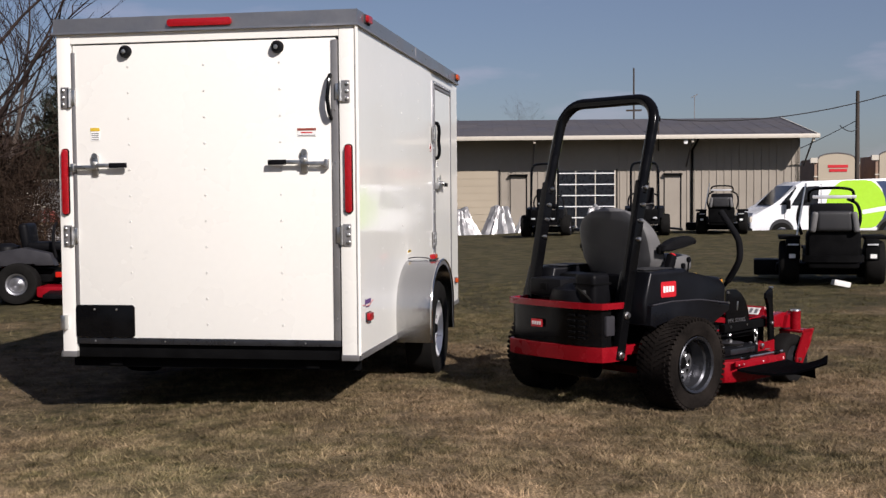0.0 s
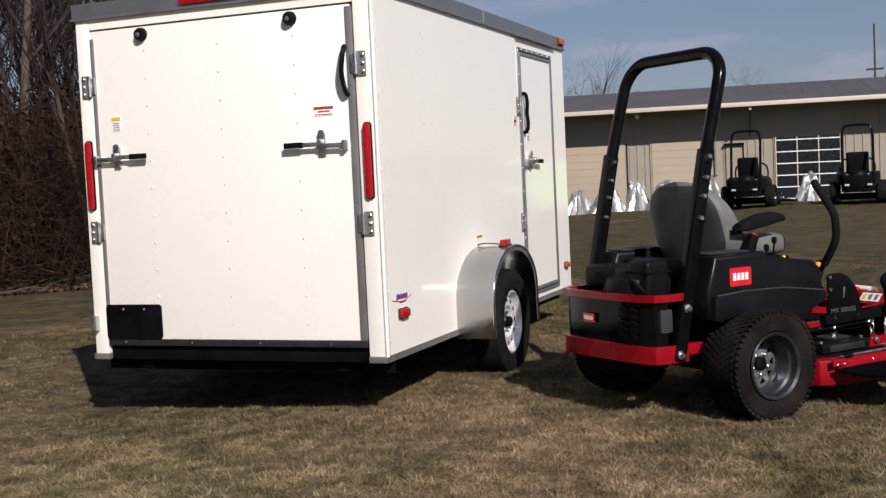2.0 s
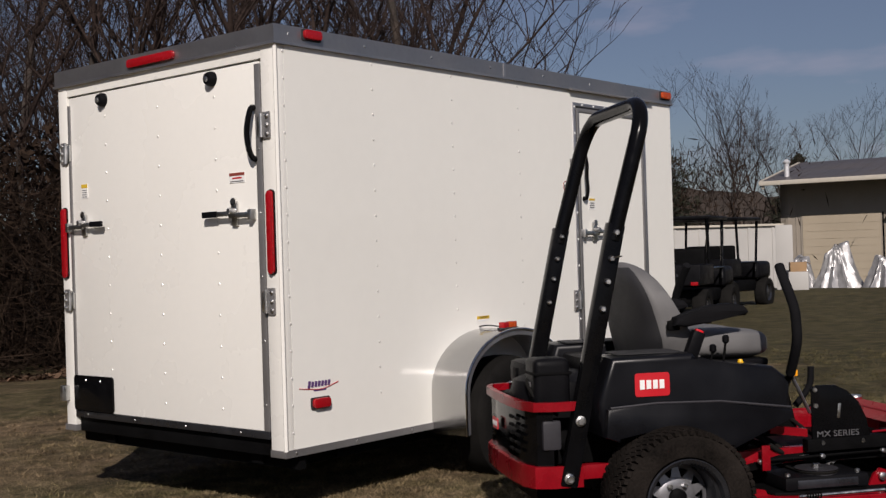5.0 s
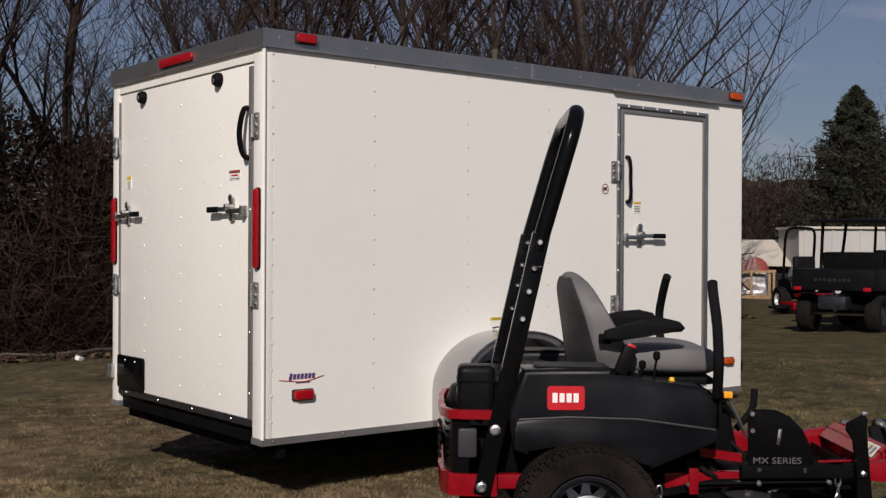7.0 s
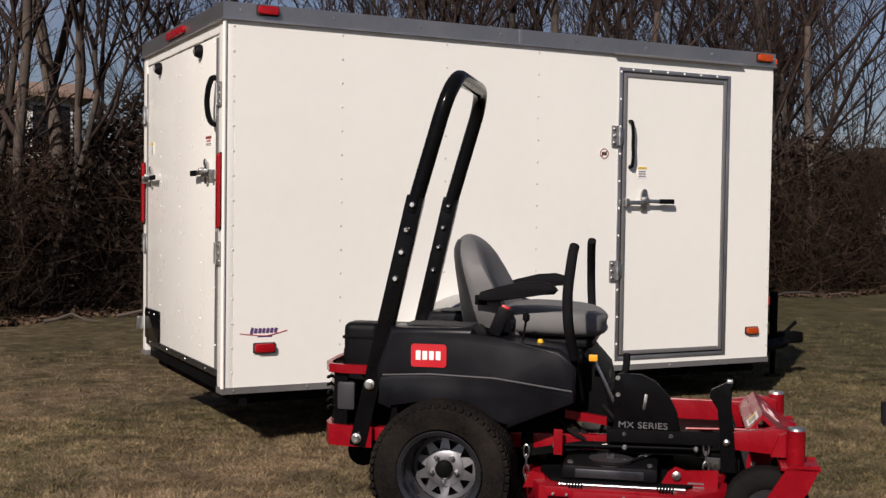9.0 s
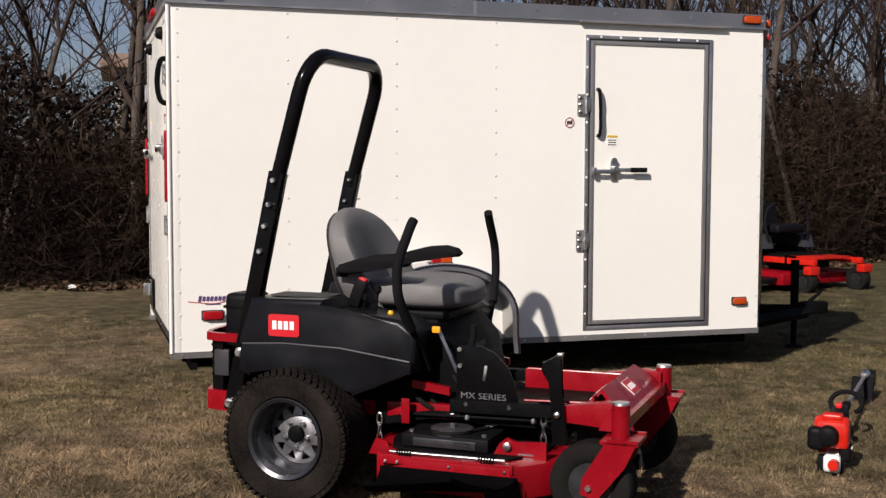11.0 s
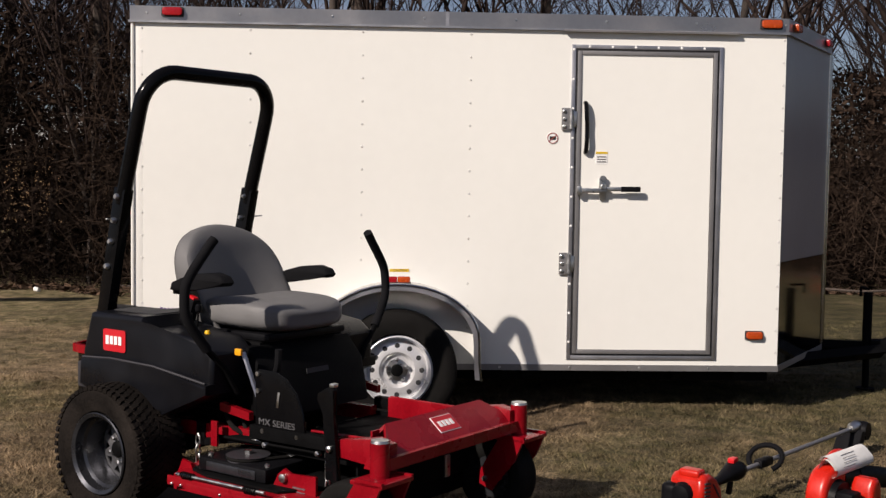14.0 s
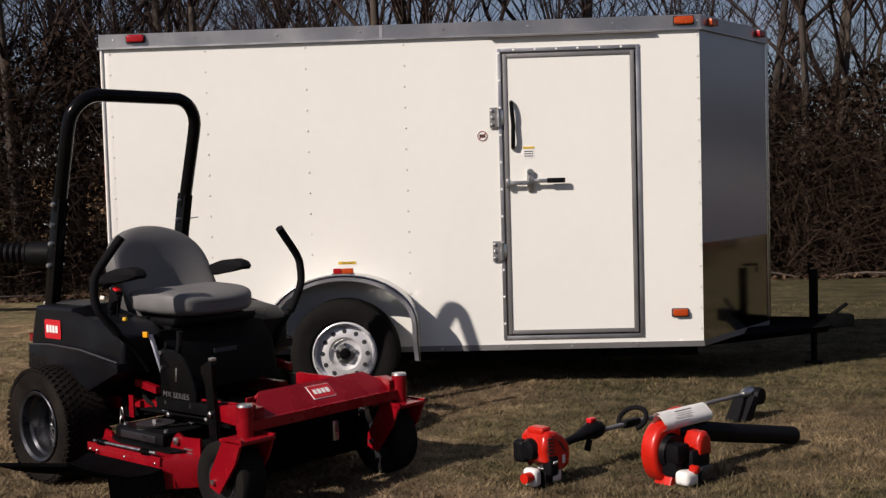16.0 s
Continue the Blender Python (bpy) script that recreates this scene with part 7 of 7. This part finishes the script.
        b = part("seat_back", bx((0, 0.0, 0.71 + seat / 2), (0.48, 0.12, seat), 0.055, Euler((radians(8), 0, 0)), 3), M_BLACK_MATT, m)
        part("seat_cushion", bx((0, 0.27, 0.74), (0.50, 0.48, 0.12), 0.05, seg=3), M_BLACK_MATT, m)
    part("cutting_deck", bx((0, 0.62, 0.17), (1.30, 0.72, 0.15), 0.04), deck or body, m)
    part("discharge_chute", bx((-0.76, 0.74, 0.17), (0.32, 0.40, 0.20), 0.02) if stand_on else bx((0.80, 0.66, 0.15), (0.34, 0.46, 0.05), 0.01, Euler((0, radians(6), 0))), M_BLACK_MATT, m)
    part("foot_plate", bx((0, 0.95, 0.42), (0.62, 0.40, 0.03), 0.005), body, m)
    return m


def on_lawn(x, y, turn):
    return pose(x, y, g0(x, y) - 0.005, 0, 0, turn)


lot_mower(on_lawn(-2.35, 28.4, -4), M_BLACK, M_BLACK_MATT, "black zero-turn mower with roll bar before the workshop")
lot_mower(on_lawn(0.05, 28.6, 2), M_BLACK, M_BLACK_MATT, "black zero-turn mower with roll bar before the workshop")
lot_mower(on_lawn(1.95, 29.0, -6), M_CHASSIS, M_BLACK_MATT, "black stand-on mower parked before the workshop", False, True)
lot_mower(on_lawn(2.40, 15.25, -5) @ Matrix.Scale(1.05, 4), M_CHASSIS, M_CHASSIS, "black stand-on mower with grey back pad on the lawn", False, True)
lot_mower(on_lawn(-8.12, 13.92, -77), M_ORANGE, M_TRIM_DARK, "orange zero-turn mower with pale rims behind the trailer", False, False, M_STAR, M_RED, 0.34)
lot_mower(on_lawn(-11.385, 24.594, -122), M_RED, M_BLACK_MATT, "red zero-turn mower with roll bar beyond the utility cart", True, False, M_RIM)
pb = new("paper_scrap", finish("paper_scrap", bx((2.44, 14.72, g0(2.44, 14.72) + 0.05), (0.22, 0.10, 0.07), 0.01, Euler((0, 0.2, 0.3))), M_PAPER))
tagged(pb, "white folded paper lying on the lawn", "paper")


# ---- tarp-covered machines ----
def build_tarp(x, y, w, h, seed):
    """A sheet thrown over a machine: an uneven top, sides that fall in sharp folds to a ragged hem."""
    rng = random.Random(seed)
    t = thing("covered_machine", "machine under a crumpled silver tarp on the lawn edge", "tarp", pose(x, y, g0(x, y) - 0.02, 0, 0, rng.uniform(-25, 25)), "tarp-covered machines")
    n, k = 72, 16
    a0, b0 = 0.5 * w * rng.uniform(0.30, 0.55), 0.5 * w * rng.uniform(0.16, 0.34)
    tip, lean, hump = rng.uniform(0, 6.28), rng.uniform(0.08, 0.26), rng.uniform(0.02, 0.07)
    cuts, at = [], 0.0
    while at < 6.0:
        cuts.append(at)
        at += rng.uniform(0.38, 1.0)
    cuts.append(6.2832)
    deep = [rng.uniform(0.35, 1.0) for _ in cuts]

    def fold(a):
        for i in range(len(cuts) - 1):
            if cuts[i] <= a < cuts[i + 1]:
                u = (a - cuts[i]) / (cuts[i + 1] - cuts[i])
                return deep[i] * (1 - abs(2 * u - 1) ** 0.7)
        return 0.0
    bm = bmesh.new()
    rings = []
    for j in range(k + 1):
        v = j / k
        ring = []
        for i in range(n):
            a = 2 * math.pi * i / n
            c, s = math.cos(a), math.sin(a)
            rs = 1 / max(abs(c) / a0, abs(s) / b0) ** 0.85 / (1 / min(a0, b0)) ** 0.15
            crown = h * (1 - lean * (0.5 - 0.5 * math.cos(a - tip)) + hump * math.sin(3 * a + seed))
            if v < 0.35:
                r, z = rs * v / 0.35, crown + (h * 0.95 - crown) * (1 - v / 0.35)
            else:
                u = (v - 0.35) / 0.65
                r = rs + (0.54 * w - rs) * u * (0.62 + 0.70 * fold(a) * u ** 0.6) - 0.03 * w * math.sin(math.pi * u) * (1 - fold(a))
                z = crown * (1 - u) ** 0.92 + 0.02 * math.sin(9 * a + seed) * (u > 0.95)
            ring.append(bm.verts.new((r * c + rng.uniform(-1, 1) * 0.013 * w, r * s + rng.uniform(-1, 1) * 0.013 * w, max(0.0, z + rng.uniform(-1, 1) * 0.010 * h * (0.2 < v < 0.95)))))
        rings.append(ring)
    for a, b in zip(rings, rings[1:]):
        for i in range(n):
            bm.faces.new((a[i], a[(i + 1) % n], b[(i + 1) % n], b[i]))
    bm.faces.new(rings[0])
    part("tarp", bm, M_TARP, t)
    part("tie_rope", bar([(0.60 * w * math.cos(a * 0.3), 0.52 * w * math.sin(a * 0.3), 0.05 * h) for a in range(0, 21)], 0.010, 5, closed=True), M_GASKET, t)


for k, (x, y, w, h) in enumerate(((-11.62, 35.0, 1.05, 1.10), (-10.60, 35.2, 1.45, 1.42), (-9.15, 35.0, 1.20, 0.98), (-8.25, 35.4, 1.10, 0.86), (-7.25, 35.0, 1.25, 0.78), (-6.42, 35.3, 0.95, 1.00), (-5.55, 35.0, 1.30, 0.96), (-4.32, 35.2, 1.20, 0.98), (-3.55, 35.0, 0.70, 0.62), (-1.42, 35.2, 0.95, 0.90))):
    build_tarp(x, y, w, h, k + 1)


# ---- utility cart, sheds and clutter beyond the trailer's nose ----
def build_cart():
    t = thing("utility_cart", "black off-road utility cart with roof and cargo bed", "utility cart", pose(-7.39, 19.82, g0(-7.4, 19.8) - 0.01, 0, 0, 14))
    for sx in (1, -1):
        for y in (0.0, 1.95):
            w = part("tyre", tyre_mesh(0.31, 0.24, 0.16), M_RUBBER, t, "", pose(0.55 * sx, y, 0.31))
            part("rim", spin([(0.162, -0.08 * sx), (0.162, 0.10 * sx), (0.13, 0.07 * sx), (0.04, 0.09 * sx)], (0, 0, 0), 20), M_RIM_GREY, w)
        for y, z in ((0.55, 1.80), (1.45, 1.78)):
            part("roof_post", bar([(0.56 * sx, y, 0.75), (0.52 * sx, y + (0.25 if y > 1 else 0.0), z)], 0.028, 8), M_BLACK, t)
        part("door_bar", bar([(0.57 * sx, 0.6, 0.95), (0.57 * sx, 1.5, 0.95)], 0.02, 8), M_BLACK, t)
    bed = part("cargo_bed", bx((0, -0.02, 0.86), (1.30, 0.95, 0.34), 0.03), M_BLACK_MATT, t, "black cargo bed with maker letters as bars")
    for k in range(8):
        part("letter_bar", bx((-0.26 + 0.075 * k, -0.50, 0.86), (0.05, 0.006, 0.05)), M_RIM_GREY, bed)
    part("roof", bx((0, 0.94, 1.82), (1.30, 1.35, 0.06), 0.025), M_BLACK_MATT, t, "flat black roof")
    part("chassis", bx((0, 0.95, 0.48), (0.95, 2.3, 0.22), 0.04), M_CHASSIS, t)
    part("hood", bx((0, 1.95, 0.78), (1.15, 0.75, 0.36), 0.10, seg=3), M_BLACK_MATT, t)
    part("seat", bx((0.0, 0.72, 0.82), (1.0, 0.42, 0.16), 0.05), M_CHASSIS, t)
    part("seat_back", bx((0.0, 0.52, 1.08), (1.0, 0.12, 0.44), 0.05), M_CHASSIS, t)
    part("steering_wheel", bar([(-0.28 + 0.17 * math.cos(radians(24 * k)), 1.30 + 0.08 * math.sin(radians(24 * k)), 1.10 + 0.15 * math.sin(radians(24 * k))) for k in range(15)], 0.015, 8, closed=True), M_BLACK, t)
    part("engine", bx((0, -0.35, 0.50), (0.45, 0.35, 0.22), 0.04), M_RIM_GREY, t)
    part("axle", bar([(-0.5, 0, 0.31), (0.5, 0, 0.31)], 0.03, 8), M_ZINC, t)
    for sx in (1, -1):
        part("tail_lamp", bx((0.55 * sx, -0.505, 0.72), (0.12, 0.02, 0.06), 0.01), M_REDLENS, t)
    return t


first_cart = build_cart()
copy_thing(first_cart, pose(-8.45, 22.95, g0(-8.45, 23.4) - 0.01, 0, 0, 5))
wb = thing("white_board", "tall white board leaning by the covered machines", "board", pose(-10.17, 30.7, g0(-10, 30.7), 0, 0, 20))
part("panel", bx((0, 0, 0.83), (0.42, 0.05, 1.66), 0.01), M_SHED, wb)
part("foot", bx((0, 0.14, 0.03), (0.42, 0.35, 0.06), 0.01), M_SHED, wb)
cb = thing("white_crate", "white crate with an open brown carton on it", "crate", pose(-9.68, 30.4, g0(-9.68, 30.4), 0, 0, 22))
part("crate_box", bx((0, 0, 0.23), (0.48, 0.50, 0.46), 0.02), M_SHED, cb)
cn = thing("brown_carton", "open brown cardboard carton standing on a crate", "carton", pose(-9.70, 30.4, g0(-9.68, 30.4) + 0.46, 0, 0, 30))
part("carton_box", bx((0, 0, 0.12), (0.40, 0.34, 0.24), 0.01), M_CARD, cn)
part("flap", bx((0.24, 0, 0.22), (0.12, 0.32, 0.008), 0, Euler((0, 0.5, 0))), M_CARD, cn)
ws = thing("white_storage_box", "long white storage container beyond the cart", "container", pose(-20.5, 32.5, g0(-20.5, 32.5), 0, 0, 50.7))
part("wall", span(3.0, 9.6, 0, 2.4, 0, 2.12), M_SHED, ws)
part("roof", span(2.92, 9.7, -0.1, 2.5, 2.12, 2.19), M_GUTTER, ws)
for k in range(8):
    part("rib", span(3.15 + 0.88 * k, 3.22 + 0.88 * k, -0.03, 0.0, 0.05, 2.08), M_SHED, ws)
gh = thing("low_white_shed", "low pale roofed shed at the far lawn edge", "shed", pose(-22.5, 34.5, g0(-22.5, 34.5), 0, 0, 20))
part("wall", span(-3.2, 3.2, 0, 3, 0, 1.08), M_RIM_GREY, gh)
part("roof", pr([(-0.3, 1.08), (1.5, 1.88), (3.3, 1.08), (3.3, 1.0), (-0.3, 1.0)], -3.4, 3.4), M_GUTTER, gh)
def build_pallet(x, y, k):
    """Goods in crumpled silver wrap on a pallet under a fluted dome, one of them in a timber frame."""
    rng = random.Random(50 + k)
    b = thing("wrapped_pallet", "silver-wrapped goods on a pallet under a fluted dome", "pallet", pose(x, y, g0(x, y), 0, 0, 20 + 9 * k) @ Matrix.Scale(0.80, 4), "wrapped pallets")
    bm = bmesh.new()
    rows, n = [], 40
    for j in range(11):
        v = j / 10
        row = []
        for i in range(n):
            a = 2 * math.pi * i / n
            c, q = math.cos(a), math.sin(a)
            r = 0.52 / max(abs(c), abs(q)) ** 0.75 * (1 - 0.12 * v) + rng.uniform(-0.045, 0.045)
            row.append(bm.verts.new((r * c, r * q, 0.14 + 0.80 * v + rng.uniform(-0.02, 0.02))))
        rows.append(row)
    for p, q in zip(rows, rows[1:]):
        for i in range(n):
            bm.faces.new((p[i], p[(i + 1) % n], q[(i + 1) % n], q[i]))
    bm.faces.new(rows[-1])
    part("silver_wrap", bm, M_TARP, b, "crumpled silver wrapping")
    dm = part("dome", spin([(0.50, 0.90), (0.49, 1.06), (0.42, 1.22), (0.28, 1.36), (0.05, 1.44)], (0, 0, 0), 20, "z"), M_BRICKRED if k else M_RIM_GREY, b, "fluted dome cover")
    for j in range(14):
        a = 2 * math.pi * j / 14
        if k and math.cos(a - 0.1) > 0.45:
            continue
        part("flute", bar([(r * math.cos(a), r * math.sin(a), z) for r, z in ((0.505, 0.92), (0.495, 1.06), (0.425, 1.225), (0.285, 1.365), (0.08, 1.44))], [0.055, 0.055, 0.045, 0.03, 0.012], 5), M_TARP, dm)
    part("pallet_base", bx((0, 0, 0.07), (1.15, 1.1, 0.14)), M_CARD, b)
    if k:
        for px, py in ((-0.6, -0.6), (0.0, -0.62), (0.6, -0.6), (0.6, 0.6), (-0.6, 0.6)):
            part("frame_post", bx((px, py, 0.48), (0.08, 0.06, 0.96), 0.006), M_CARD, b)
        for py in (-0.64, 0.64):
            part("frame_rail", bx((0, py, 0.93), (1.34, 0.05, 0.09), 0.006), M_CARD, b)
            part("frame_brace", bx((-0.3, py, 0.62), (0.66, 0.04, 0.07), 0.004, Euler((0, 0.75, 0))), M_CARD, b)


build_pallet(-17.50, 29.45, 0)
build_pallet(-16.55, 29.78, 1)

# ridged black hose on a stand behind the mower
hs = thing("leaf_vacuum_hose", "ridged black leaf vacuum hose on a stand", "hose", pose(-9.4, 2.58, g0(-9.4, 2.6), 0, 0, 0))
HZ = 0.63 - g0(-9.4, 2.6)
pts, rad = [], []
for k in range(64):
    pts.append((0.12 * math.sin(k * 0.05), -2.60 + 0.037 * k, HZ + 0.04 * math.sin(k / 63 * 3.0)))
    rad.append(0.150 if k % 2 else 0.128)
part("hose", bar(pts, rad, 20), M_BLACK_MATT, hs)
part("cuff", bar([(0.0, -0.30, HZ), (0.0, 0.0, HZ - 0.01)], 0.172, 22), M_BLACK_MATT, hs)
for y in (-2.3, -0.95):
    for s2 in (-1, 1):
        part("stand_leg", bar([(0.05, y, HZ - 0.08), (0.05 + 0.25 * s2, y, 0.0)], 0.018, 8), M_CHASSIS, hs)

# scraps of litter at the thicket's foot
for k, (x, y, s) in enumerate(((-10.9, 1.9, 0.14), (-11.2, 5.5, 0.12), (-10.8, 8.6, 0.10), (-11.2, 2.6, 0.10))):
    li = new("litter", finish("litter", bx((x, y, g0(x, y) + 0.03), (s, s * 0.7, 0.06), 0.015, Euler((0.2, 0.3, k))), M_PAPER))
    tagged(li, "pale scrap of litter in the grass", "litter", "litter scraps")
# house glimpsed through the trees
hw = thing("far_house", "tan house glimpsed through the bare trees", "house", pose(-30, 8.4, 0.0, 0, 0, 88))
part("wall", span(-1.7, 1.7, 0, 5, 0, 4.45), M_GUTTER, hw)
part("roof", pr([(-0.4, 4.45), (2.5, 5.0), (5.4, 4.45), (5.4, 4.33), (-0.4, 4.33)], -2.1, 2.1), M_BROWN_BRICK, hw)
for x in (-1.3, 0.4):
    for z in (0.9, 2.9):
        part("window", span(x, x + 1.0, -0.05, 0.0, z, z + 1.2), M_GLASS_DARK, hw)
        part("window_frame", span(x - 0.08, x + 1.08, -0.03, -0.004, z - 0.08, z + 1.28), M_VAN, hw)
hp = thing("pale_roofed_house", "low pale-roofed house glimpsed through the woods", "house", pose(-31, -4.5, 0.0, 0, 0, 80))
part("wall", span(-2.2, 2.2, 0, 4, 0, 2.4), M_CARD, hp)
part("roof", pr([(-0.4, 2.4), (2.0, 3.5), (4.4, 2.4), (4.4, 2.28), (-0.4, 2.28)], -2.5, 2.5), M_SHED, hp)
